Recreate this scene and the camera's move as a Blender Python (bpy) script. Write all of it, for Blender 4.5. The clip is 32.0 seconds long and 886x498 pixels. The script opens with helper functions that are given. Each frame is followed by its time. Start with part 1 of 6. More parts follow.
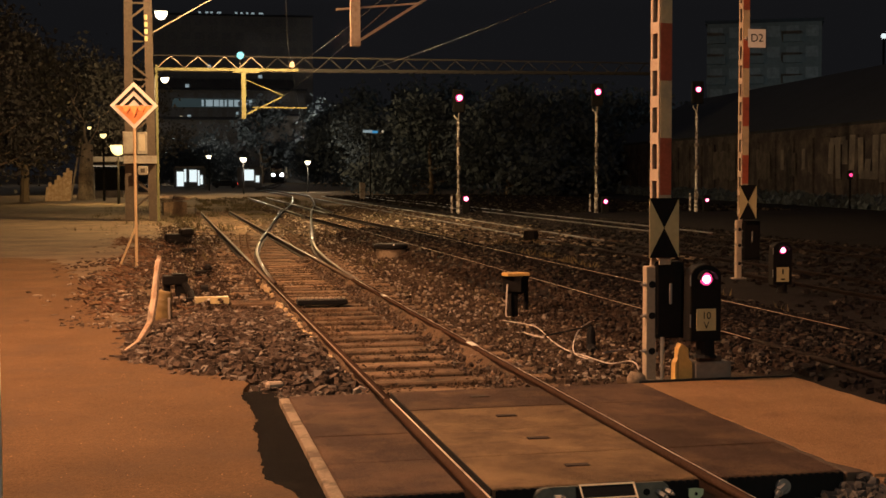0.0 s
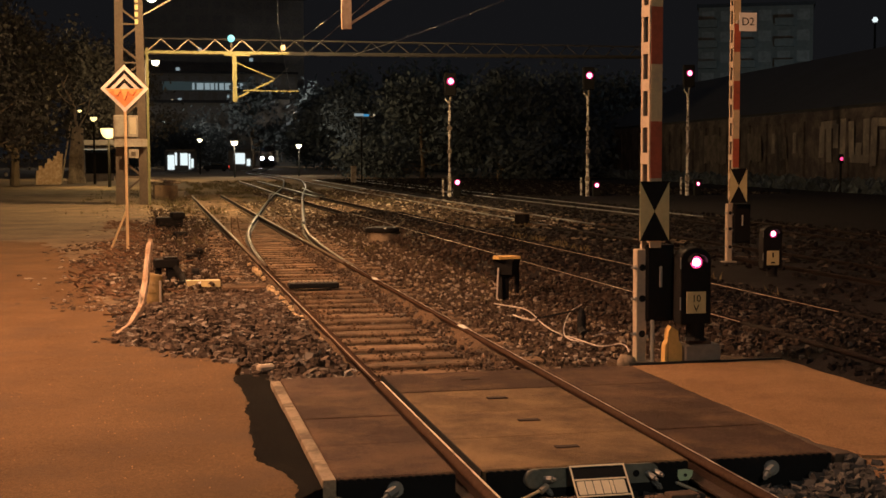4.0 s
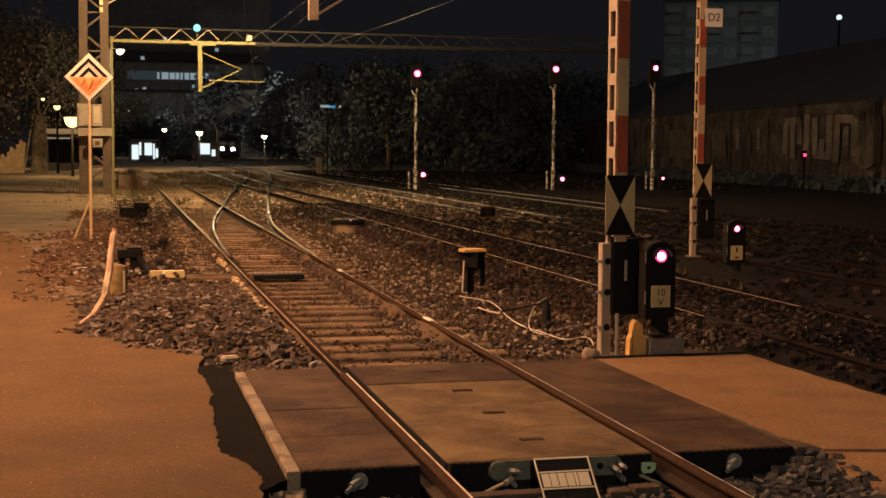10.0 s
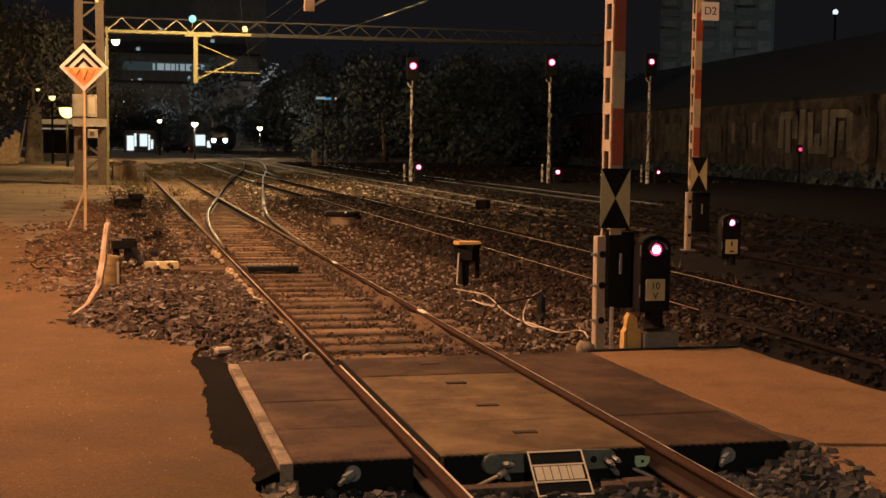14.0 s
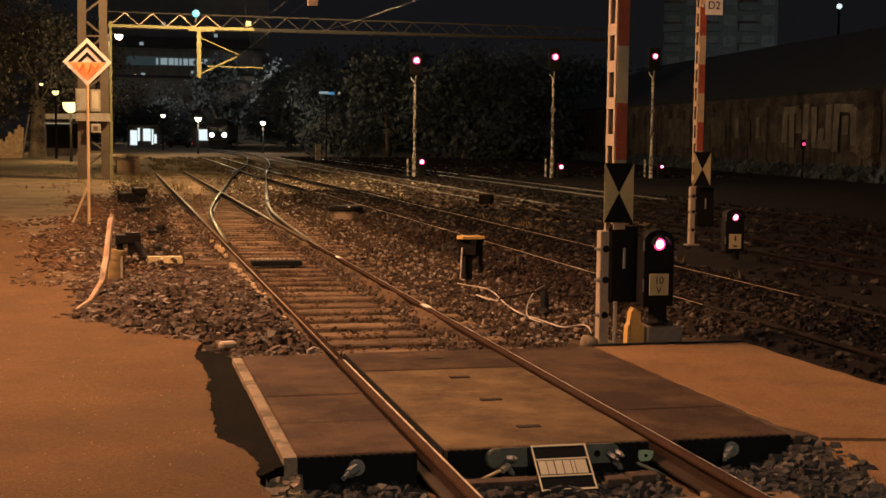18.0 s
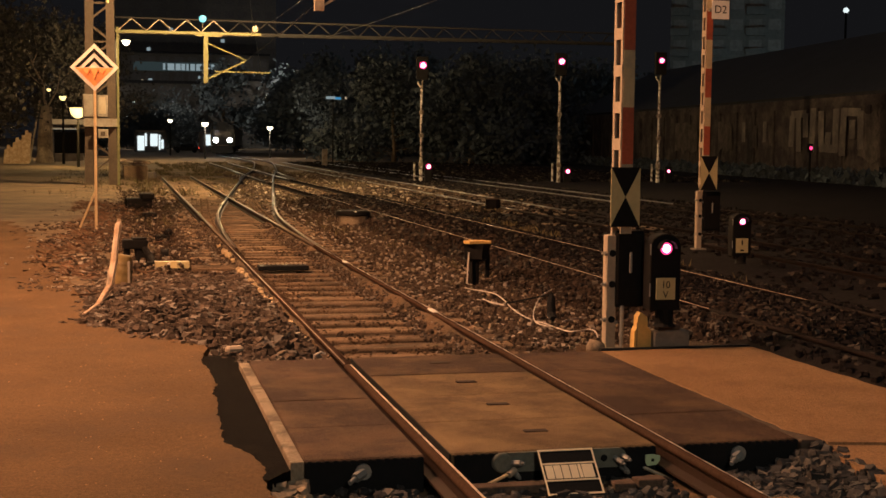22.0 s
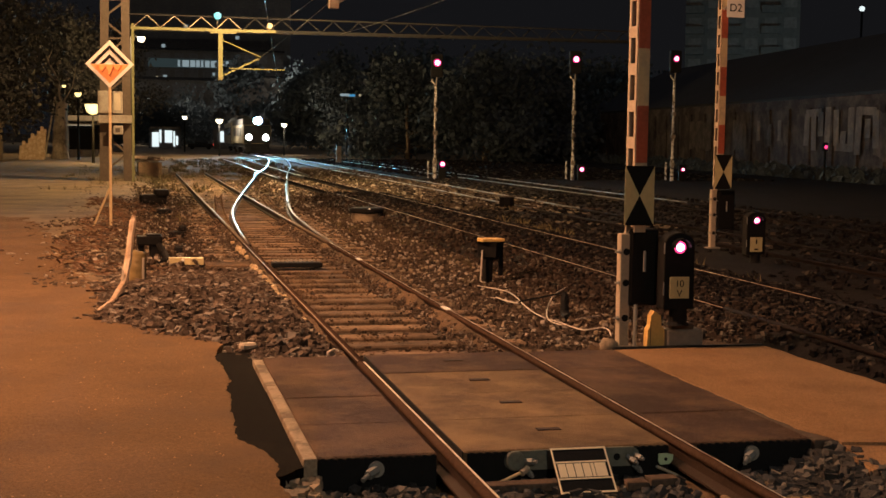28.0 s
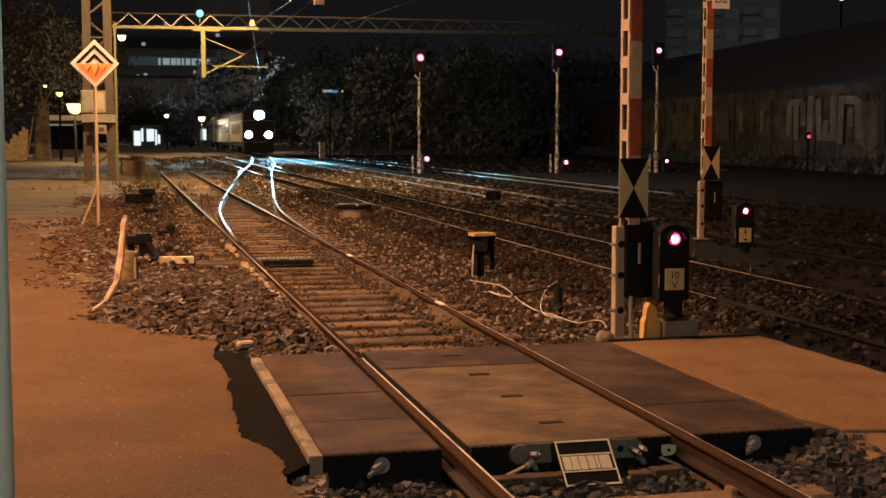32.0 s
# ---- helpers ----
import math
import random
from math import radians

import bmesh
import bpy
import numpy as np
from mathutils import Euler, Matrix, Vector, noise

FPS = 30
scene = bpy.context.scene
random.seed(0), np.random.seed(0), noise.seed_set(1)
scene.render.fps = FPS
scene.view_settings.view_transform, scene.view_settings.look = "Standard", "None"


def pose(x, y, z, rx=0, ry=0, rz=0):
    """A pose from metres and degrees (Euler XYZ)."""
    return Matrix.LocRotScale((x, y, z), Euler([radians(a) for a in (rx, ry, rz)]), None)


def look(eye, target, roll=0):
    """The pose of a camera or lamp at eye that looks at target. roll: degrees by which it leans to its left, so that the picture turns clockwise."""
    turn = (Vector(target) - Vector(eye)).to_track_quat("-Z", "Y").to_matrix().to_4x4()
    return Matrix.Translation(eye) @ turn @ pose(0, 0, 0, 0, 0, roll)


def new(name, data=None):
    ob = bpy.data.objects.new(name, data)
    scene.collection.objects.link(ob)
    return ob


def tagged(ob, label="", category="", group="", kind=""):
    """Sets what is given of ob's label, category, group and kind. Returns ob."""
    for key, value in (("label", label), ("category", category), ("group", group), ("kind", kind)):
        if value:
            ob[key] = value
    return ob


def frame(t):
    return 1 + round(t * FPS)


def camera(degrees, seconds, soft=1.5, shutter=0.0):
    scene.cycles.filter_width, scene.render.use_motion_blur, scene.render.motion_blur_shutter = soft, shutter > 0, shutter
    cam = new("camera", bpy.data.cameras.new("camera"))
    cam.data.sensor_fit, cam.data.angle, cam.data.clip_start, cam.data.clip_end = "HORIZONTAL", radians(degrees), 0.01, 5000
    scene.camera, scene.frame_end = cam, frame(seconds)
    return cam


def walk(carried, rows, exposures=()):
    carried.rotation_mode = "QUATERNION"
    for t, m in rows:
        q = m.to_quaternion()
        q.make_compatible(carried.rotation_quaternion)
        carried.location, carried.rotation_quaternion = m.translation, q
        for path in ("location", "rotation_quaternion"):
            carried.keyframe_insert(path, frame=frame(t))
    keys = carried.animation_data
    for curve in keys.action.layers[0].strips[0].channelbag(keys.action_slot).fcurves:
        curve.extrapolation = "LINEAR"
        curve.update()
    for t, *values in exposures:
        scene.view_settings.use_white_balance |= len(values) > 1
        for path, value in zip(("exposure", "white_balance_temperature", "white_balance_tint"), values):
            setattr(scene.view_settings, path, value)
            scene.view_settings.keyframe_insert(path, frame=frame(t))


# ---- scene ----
cam = camera(37.2, 32.0, soft=1.6)
PATH = [
    (0, (-2.57, -7.581, 1.89), (-2.157, -5.628, 1.776), -0.2),
    (0.5, (-2.567, -7.587, 1.885), (-2.156, -5.633, 1.766), -0.2),
    (1, (-2.564, -7.583, 1.885), (-2.155, -5.63, 1.757), -0.3),
    (1.5, (-2.569, -7.59, 1.885), (-2.161, -5.637, 1.756), -0.3),
    (2, (-2.568, -7.587, 1.883), (-2.159, -5.634, 1.747), -0.3),
    (2.5, (-2.572, -7.602, 1.887), (-2.163, -5.65, 1.747), -0.3),
    (3, (-2.573, -7.603, 1.889), (-2.161, -5.651, 1.749), -0.2),
    (3.5, (-2.573, -7.609, 1.887), (-2.154, -5.658, 1.748), -0.2),
    (5.5, (-2.571, -7.604, 1.885), (-2.129, -5.659, 1.745), 0.1),
    (6, (-2.57, -7.602, 1.883), (-2.122, -5.658, 1.74), 0.1),
    (6.5, (-2.565, -7.591, 1.882), (-2.114, -5.648, 1.734), 0.2),
    (7, (-2.566, -7.588, 1.882), (-2.11, -5.647, 1.728), 0.2),
    (7.5, (-2.563, -7.583, 1.878), (-2.105, -5.642, 1.717), 0.2),
    (8, (-2.557, -7.586, 1.879), (-2.095, -5.647, 1.716), 0.2),
    (8.5, (-2.565, -7.595, 1.881), (-2.1, -5.657, 1.719), 0.3),
    (9, (-2.572, -7.599, 1.882), (-2.104, -5.661, 1.727), 0.4),
    (9.5, (-2.575, -7.602, 1.883), (-2.102, -5.665, 1.73), 0.4),
    (10, (-2.579, -7.603, 1.883), (-2.102, -5.666, 1.733), 0.4),
    (10.5, (-2.575, -7.596, 1.88), (-2.096, -5.66, 1.731), 0.6),
    (11, (-2.571, -7.593, 1.88), (-2.091, -5.657, 1.733), 0.6),
    (11.5, (-2.575, -7.604, 1.883), (-2.093, -5.668, 1.736), 0.6),
    (12, (-2.576, -7.599, 1.883), (-2.093, -5.664, 1.735), 0.7),
    (12.5, (-2.569, -7.583, 1.877), (-2.085, -5.648, 1.726), 0.7),
    (13, (-2.568, -7.588, 1.88), (-2.084, -5.653, 1.725), 0.7),
    (13.5, (-2.568, -7.584, 1.88), (-2.085, -5.65, 1.721), 0.7),
    (14, (-2.568, -7.579, 1.878), (-2.084, -5.645, 1.717), 0.7),
    (14.5, (-2.567, -7.583, 1.878), (-2.084, -5.649, 1.714), 0.7),
    (16.5, (-2.571, -7.592, 1.879), (-2.09, -5.658, 1.707), 0.7),
    (17, (-2.571, -7.593, 1.879), (-2.09, -5.659, 1.708), 0.7),
    (17.5, (-2.575, -7.595, 1.879), (-2.096, -5.661, 1.71), 0.7),
    (18, (-2.573, -7.586, 1.877), (-2.094, -5.652, 1.708), 0.7),
    (18.5, (-2.571, -7.586, 1.877), (-2.093, -5.651, 1.709), 0.6),
    (19, (-2.577, -7.593, 1.879), (-2.1, -5.658, 1.713), 0.7),
    (19.5, (-2.578, -7.598, 1.88), (-2.102, -5.663, 1.715), 0.7),
    (20, (-2.576, -7.592, 1.878), (-2.101, -5.656, 1.714), 0.7),
    (20.5, (-2.577, -7.602, 1.881), (-2.104, -5.666, 1.719), 0.7),
    (21, (-2.578, -7.603, 1.879), (-2.106, -5.666, 1.717), 0.7),
    (21.5, (-2.572, -7.591, 1.879), (-2.102, -5.654, 1.717), 0.6),
    (22, (-2.571, -7.589, 1.876), (-2.102, -5.652, 1.714), 0.6),
    (22.5, (-2.575, -7.596, 1.882), (-2.108, -5.658, 1.721), 0.6),
    (23, (-2.576, -7.595, 1.88), (-2.109, -5.657, 1.721), 0.7),
    (23.5, (-2.58, -7.594, 1.879), (-2.113, -5.655, 1.723), 0.7),
    (24, (-2.58, -7.594, 1.879), (-2.114, -5.655, 1.726), 0.8),
    (24.5, (-2.584, -7.601, 1.88), (-2.119, -5.662, 1.725), 0.8),
    (25, (-2.583, -7.601, 1.882), (-2.12, -5.661, 1.727), 0.8),
    (25.5, (-2.582, -7.597, 1.879), (-2.121, -5.657, 1.726), 0.8),
    (27.5, (-2.573, -7.583, 1.877), (-2.12, -5.642, 1.712), 0.9),
    (28, (-2.574, -7.594, 1.879), (-2.125, -5.653, 1.713), 0.8),
    (28.5, (-2.572, -7.582, 1.877), (-2.125, -5.64, 1.707), 0.8),
    (29, (-2.571, -7.587, 1.877), (-2.125, -5.644, 1.706), 0.8),
    (29.5, (-2.569, -7.589, 1.878), (-2.124, -5.647, 1.705), 0.7),
    (30, (-2.566, -7.584, 1.876), (-2.122, -5.642, 1.705), 0.8),
    (30.5, (-2.567, -7.586, 1.88), (-2.126, -5.643, 1.71), 0.7),
    (31, (-2.593, -7.574, 1.878), (-2.144, -5.633, 1.709), 0.5),
    (31.5, (-2.651, -7.562, 1.875), (-2.191, -5.623, 1.707), 0.1),
    (32, (-2.684, -7.587, 1.885), (-2.211, -5.652, 1.711), 0.0),
]
walk(cam, [(t, look(e, g, r)) for t, e, g, r in PATH], exposures=[(0, 0.06), (32, 0.06)])

# ---- night sky and lamps ----
world = bpy.data.worlds.new("night_sky")
scene.world = world
world.use_nodes = True
# overcast night sky lit by the town: the zenith is several times as bright as the horizon
sky_nodes, sky_links = world.node_tree.nodes, world.node_tree.links
sky_nodes["Background"].inputs["Color"].default_value = (0.98, 0.98, 1.12, 1)
sky_way, sky_split, sky_rise = sky_nodes.new("ShaderNodeTexCoord"), sky_nodes.new("ShaderNodeSeparateXYZ"), sky_nodes.new("ShaderNodeMapRange")
sky_rise.inputs["To Min"].default_value, sky_rise.inputs["To Max"].default_value = 0.0065, 0.052
sky_rise.inputs["From Min"].default_value = 0.12
sky_links.new(sky_way.outputs["Generated"], sky_split.inputs[0])
sky_links.new(sky_split.outputs["Z"], sky_rise.inputs["Value"])
sky_links.new(sky_rise.outputs[0], sky_nodes["Background"].inputs["Strength"])

SODIUM = (1.0, 0.495, 0.26)


def lamp(name, kind, place, power, color, radius=0.15, target=None, cone=150):
    data = bpy.data.lights.new(name, kind)
    data.energy, data.color = power, color
    data.shadow_soft_size = radius
    ob = new(name, data)
    if kind == "SPOT":
        data.spot_size, data.spot_blend = radians(cone), 0.6
        ob.matrix_world = look(place, target)
    else:
        ob.location = place
    return ob


lamp("street_or_fill_light", "POINT", (-6.2, 4.4, 7.8), 5900, SODIUM, 0.2)
# second path light is added to brighten the sign and the stone heap
lamp("street_or_fill_light", "POINT", (-8.8, 10.5, 7.0), 4100, (1.0, 0.46, 0.20), 0.2)
# unseen fill behind the camera for the near post and panel fronts
lamp("street_or_fill_light", "POINT", (-1.0, -12.0, 5.2), 1150, (1.0, 0.86, 0.66), 0.2)
# entries at x -1.6, 2.5, -3, 38 and 82 are added, unseen fills
LAMPS = [(-1.6, 20.2, 6.7, 2700, (1.0, 0.50, 0.23)), (2.5, 44.0, 9.4, 14500, (1.0, 0.63, 0.29)), (-5.6, 83.6, 3.45, 1500, (1.0, 0.60, 0.20)),
         (-3.0, 286.0, 15.0, 14000, (1.0, 0.86, 0.68)), (38.0, 292.0, 13.0, 14000, (1.0, 0.88, 0.72)), (-1.9, 118.6, 10.3, 11000, (1.0, 0.66, 0.30)), (82.0, 150.0, 9.0, 4500, (0.70, 0.98, 1.0)),
         (6.07, 139.4, 3.1, 900, (1.0, 0.84, 0.62)), (14.26, 149.4, 2.9, 900, (1.0, 0.84, 0.62))]
for lx, ly, lz, power, tint in LAMPS:
    lamp("street_or_fill_light", "POINT", (lx, ly, lz), power, tint, 0.2)

# ---- building tools ----
R = random.Random(7)


def thing(name, x=0.0, y=0.0, z=0.0, rz=0.0, label="", category="", group="", kind=""):
    ob = new(name)
    ob.empty_display_size = 0.2
    ob.matrix_basis = pose(x, y, z, 0, 0, rz)
    return tagged(ob, label, category, group, kind)


def part(name, bm, material, parent=None, label="", smooth=False):
    me = bpy.data.meshes.new(name)
    bm.to_mesh(me)
    bm.free()
    me.materials.append(material)
    if smooth:
        me.polygons.foreach_set("use_smooth", [True] * len(me.polygons))
    ob = new(name, me)
    if parent is not None:
        ob.parent = parent
    if label:
        ob["label"] = label
    return ob


def piece(name, me, parent, m):
    ob = new(name, me)
    ob.parent = parent
    ob.matrix_basis = m
    return ob


def structure(name, bm, material, label, category, smooth=False, kind="structure"):
    return tagged(part(name, bm, material, None, "", smooth), label, category, "", kind)


def box(x0, y0, z0, x1, y1, z1, bevel=0.0, bm=None, seg=1):
    out = bmesh.new()
    bmesh.ops.create_cube(out, size=1.0)
    bmesh.ops.scale(out, vec=(x1 - x0, y1 - y0, z1 - z0), verts=out.verts)
    bmesh.ops.translate(out, vec=((x0 + x1) / 2, (y0 + y1) / 2, (z0 + z1) / 2), verts=out.verts)
    if bevel:
        bmesh.ops.bevel(out, geom=out.edges[:], offset=bevel, segments=seg, affect="EDGES", profile=0.6)
    return merge(bm, out)


def merge(bm, other):
    if bm is None:
        return other
    me = bpy.data.meshes.new("tmp")
    other.to_mesh(me)
    other.free()
    bm.from_mesh(me)
    bpy.data.meshes.remove(me)
    return bm


def moved(bm, m):
    bmesh.ops.transform(bm, matrix=m, verts=bm.verts)
    return bm


def tube(points, radius, sides=8, bm=None, close=True):
    """A round bar along points; radius may be a list."""
    out = bmesh.new()
    pts = [Vector(p) for p in points]
    n = len(pts)
    rad = radius if isinstance(radius, (list, tuple)) else [radius] * n
    rings = []
    for i, p in enumerate(pts):
        d = (pts[min(i + 1, n - 1)] - pts[max(i - 1, 0)]).normalized()
        a = d.cross(Vector((0, 0, 1)) if abs(d.z) < 0.9 else Vector((1, 0, 0))).normalized()
        b = d.cross(a)
        rings.append([out.verts.new(p + rad[i] * (math.cos(k * math.tau / sides) * a + math.sin(k * math.tau / sides) * b)) for k in range(sides)])
    for r0, r1 in zip(rings, rings[1:]):
        for k in range(sides):
            out.faces.new((r0[k], r0[(k + 1) % sides], r1[(k + 1) % sides], r1[k]))
    if close:
        out.faces.new(rings[0])
        out.faces.new(rings[-1][::-1])
    bmesh.ops.recalc_face_normals(out, faces=out.faces)
    return merge(bm, out)


def disc_bar(p0, p1, radius, sides=16, bm=None):
    return tube([p0, p1], radius, sides, bm)


def ball(x, y, z, r, bm=None, sub=2):
    out = bmesh.new()
    bmesh.ops.create_icosphere(out, subdivisions=sub, radius=r)
    bmesh.ops.translate(out, vec=(x, y, z), verts=out.verts)
    return merge(bm, out)


def bar(p0, p1, w, h, bm=None):
    """A square bar from p0 to p1, w wide and h deep."""
    p0, p1 = Vector(p0), Vector(p1)
    d = p1 - p0
    out = bmesh.new()
    bmesh.ops.create_cube(out, size=1.0)
    bmesh.ops.scale(out, vec=(w, h, d.length), verts=out.verts)
    q = d.to_track_quat("Z", "Y").to_matrix().to_4x4()
    bmesh.ops.transform(out, matrix=Matrix.Translation((p0 + p1) / 2) @ q, verts=out.verts)
    return merge(bm, out)


def poly(outline, z0, z1):
    """A slab from a flat outline of (x, y)."""
    bm = bmesh.new()
    top = [bm.verts.new((x, y, z1)) for x, y in outline]
    low = [bm.verts.new((x, y, z0)) for x, y in outline]
    n = len(outline)
    bm.faces.new(top)
    bm.faces.new(low[::-1])
    for i in range(n):
        bm.faces.new((low[i], low[(i + 1) % n], top[(i + 1) % n], top[i]))
    bmesh.ops.recalc_face_normals(bm, faces=bm.faces)
    return bm


def ragged(points, amount, step, seed):
    """Breaks a line of points into small uneven steps."""
    r = random.Random(seed)
    out = []
    for (x0, y0), (x1, y1) in zip(points, points[1:]):
        n = max(1, int(math.hypot(x1 - x0, y1 - y0) / step))
        for i in range(n):
            f = i / n
            out.append((x0 + (x1 - x0) * f + r.uniform(-amount, amount), y0 + (y1 - y0) * f + r.uniform(-amount, amount)))
    return out + [points[-1]]


# ---- materials ----
def mat(name, color, rough=0.8, metal=0.0, grain=30.0, vary=0.25, patch=1.2, stain=None, stain_at=0.55, stain_soft=0.12, bump=0.3, bump_scale=None, emit=None, power=0.0,
        island=0.0, chips=0.0, rand=0.0, spec=0.18, rough_vary=0.0, speck=0.0):
    m = bpy.data.materials.new(name)
    m.use_nodes = True
    nt = m.node_tree
    N, L = nt.nodes, nt.links
    b = N["Principled BSDF"]
    b.inputs["Roughness"].default_value = rough
    b.inputs["Metallic"].default_value = metal
    b.inputs["Specular IOR Level"].default_value = spec
    if emit:
        b.inputs["Base Color"].default_value = (*color, 1)
        b.inputs["Emission Color"].default_value = (*emit, 1)
        b.inputs["Emission Strength"].default_value = power
        return m
    co = N.new("ShaderNodeTexCoord")
    geo = N.new("ShaderNodeNewGeometry")
    where = geo.outputs["Position"]

    def noise_node(scale, detail=5.0, rough_=0.6):
        t = N.new("ShaderNodeTexNoise")
        t.inputs["Scale"].default_value, t.inputs["Detail"].default_value, t.inputs["Roughness"].default_value = scale, detail, rough_
        L.new(where, t.inputs["Vector"])
        return t.outputs["Fac"]

    def math_node(op, a, b_):
        t = N.new("ShaderNodeMath")
        t.operation = op
        for s, v in zip(t.inputs, (a, b_)):
            if isinstance(v, (int, float)):
                s.default_value = v
            else:
                L.new(v, s)
        return t.outputs[0]

    def mix(fac, a, b_, kind="MIX"):
        t = N.new("ShaderNodeMix")
        t.data_type, t.blend_type = "RGBA", kind
        for s, v in ((t.inputs[0], fac), (t.inputs[6], a), (t.inputs[7], b_)):
            if isinstance(v, (int, float)):
                s.default_value = v
            elif isinstance(v, tuple):
                s.default_value = (*v, 1)
            else:
                L.new(v, s)
        return t.outputs[2]

    def ramp(v, lo, hi):
        t = N.new("ShaderNodeMapRange")
        t.inputs["From Min"].default_value, t.inputs["From Max"].default_value = lo, hi
        L.new(v, t.inputs["Value"])
        return t.outputs[0]

    dark, light = tuple(c * (1 - vary) for c in color), tuple(min(1, c * (1 + vary)) for c in color)
    fine, large = noise_node(grain), noise_node(patch, 4.0)
    both = math_node("ADD", math_node("MULTIPLY", ramp(fine, 0.3, 0.7), 0.62), math_node("MULTIPLY", ramp(large, 0.3, 0.7), 0.38))
    col = mix(both, dark, light)
    if stain:
        col = mix(ramp(noise_node(patch * 0.9 + 0.37, 6.0, 0.65), stain_at - stain_soft, stain_at + stain_soft), col, stain)
    if island:
        col = mix(1.0, col, mix(geo.outputs["Random Per Island"], (1 - island,) * 3, (min(1, 1 + island),) * 3), "MULTIPLY")
    if chips:
        col = mix(ramp(geo.outputs["Random Per Island"], 0.86, 0.90), col, (chips, chips * 0.86, chips * 0.7))
    if speck:
        grit = mix(ramp(noise_node(150.0, 3.0, 0.8), 0.36, 0.64), (1 - speck,) * 3, (1 + speck,) * 3)
        t = N.new("ShaderNodeMix")
        t.data_type, t.blend_type = "RGBA", "MULTIPLY"
        t.inputs[0].default_value = 1.0
        L.new(col, t.inputs[6])
        L.new(grit, t.inputs[7])
        col = t.outputs[2]
    if rand:
        info = N.new("ShaderNodeObjectInfo")
        col = mix(1.0, col, mix(info.outputs["Random"], (1 - rand,) * 3, (1, 1, 1)), "MULTIPLY")
    L.new(col, b.inputs["Base Color"])
    if rough_vary:
        t = N.new("ShaderNodeMapRange")
        t.inputs["To Min"].default_value, t.inputs["To Max"].default_value = max(0.05, rough - rough_vary), min(1, rough + rough_vary)
        L.new(large, t.inputs["Value"])
        L.new(t.outputs[0], b.inputs["Roughness"])
    if bump:
        t = N.new("ShaderNodeBump")
        t.inputs["Strength"].default_value = bump
        t.inputs["Distance"].default_value = 0.02
        L.new(noise_node(bump_scale or grain * 1.5, 4.0), t.inputs["Height"])
        L.new(t.outputs[0], b.inputs["Normal"])
    return m


def glow(name, color, power):
    return mat(name, (0.02, 0.02, 0.02), emit=color, power=power)


M_GROUND = mat("dirt_ground", (0.15, 0.105, 0.062), 0.95, grain=14, patch=0.35, vary=0.45, stain=(0.08, 0.056, 0.034), stain_at=0.56, bump=0.8)
M_ASPHALT = mat("dusty_asphalt", (0.132, 0.080, 0.040), 0.92, speck=0.25, grain=55, patch=0.8, vary=0.5, stain=(0.10, 0.066, 0.042), stain_at=0.6, bump=1.0, bump_scale=60, spec=0.05)
M_TAR = mat("fresh_black_asphalt", (0.007, 0.0055, 0.005), 0.95, grain=70, patch=2.5, vary=0.5, stain=(0.02, 0.015, 0.011), stain_at=0.68, bump=0.9, bump_scale=110, spec=0.03)
M_GRAVEL = mat("fine_gravel", (0.275, 0.168, 0.086), 0.95, speck=0.4, grain=45, patch=1.5, vary=0.4, stain=(0.2, 0.122, 0.072), stain_at=0.66, bump=1.0, bump_scale=60, spec=0.05)
M_RUBBER = mat("dusty_rubber_panel", (0.10, 0.068, 0.043), 0.9, speck=0.38, grain=60, patch=1.1, vary=0.6, stain=(0.28, 0.19, 0.098), stain_at=0.53, stain_soft=0.16, bump=1.0, bump_scale=70, rand=0.22, spec=0.08)
M_RUBBERDARK = mat("bare_or_dimmed_rubber", (0.07, 0.044, 0.032), 0.9, speck=0.38, grain=60, patch=1.1, vary=0.6, stain=(0.165, 0.105, 0.062), stain_at=0.6, stain_soft=0.14, bump=1.0, bump_scale=70, rand=0.2, spec=0.08)
M_BLACK = mat("black_rubber", (0.006, 0.0065, 0.007), 0.8, grain=30, vary=0.3, bump=0.2, spec=0.2)
M_CONC = mat("worn_concrete", (0.25, 0.20, 0.14), 0.9, speck=0.25, grain=40, patch=2.6, vary=0.35, stain=(0.11, 0.085, 0.06), stain_at=0.56, stain_soft=0.08, bump=0.35)
M_SLEEPER = mat("weathered_sleeper", (0.225, 0.155, 0.098), 0.95, speck=0.3, spec=0.05, grain=30, patch=1.6, vary=0.4, stain=(0.08, 0.062, 0.045), stain_at=0.55, bump=0.5, rand=0.25)
M_BALLAST = mat("dirty_ballast", (0.102, 0.072, 0.05), 0.92, grain=40, patch=0.7, vary=0.55, island=0.6, chips=0.3, bump=0.4)
M_GREY = mat("dark_grey_stone", (0.062, 0.06, 0.058), 0.8, grain=30, patch=1.2, vary=0.5, island=0.6, chips=0.16, bump=0.5)
# mid tone between lit and unlit ballast eases the painted fall-off
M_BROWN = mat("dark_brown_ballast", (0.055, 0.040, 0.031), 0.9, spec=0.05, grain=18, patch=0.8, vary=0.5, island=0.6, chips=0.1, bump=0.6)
M_STONEBIT = mat("coarse_dark_stone", (0.115, 0.083, 0.06), 0.9, grain=30, patch=2, vary=0.5, rand=0.75, bump=0.5)
M_GREYBIT = mat("coarse_grey_stone", (0.085, 0.082, 0.078), 0.8, grain=30, patch=1.2, vary=0.5, rand=0.75, bump=0.5)
# near-black colour paints the unlit yard into the ballast
M_UNLITBED = mat("unlit_black_ballast", (0.021, 0.018, 0.0175), 0.9, spec=0.03, grain=18, patch=0.8, vary=0.5, island=0.6, chips=0.06, bump=0.6)
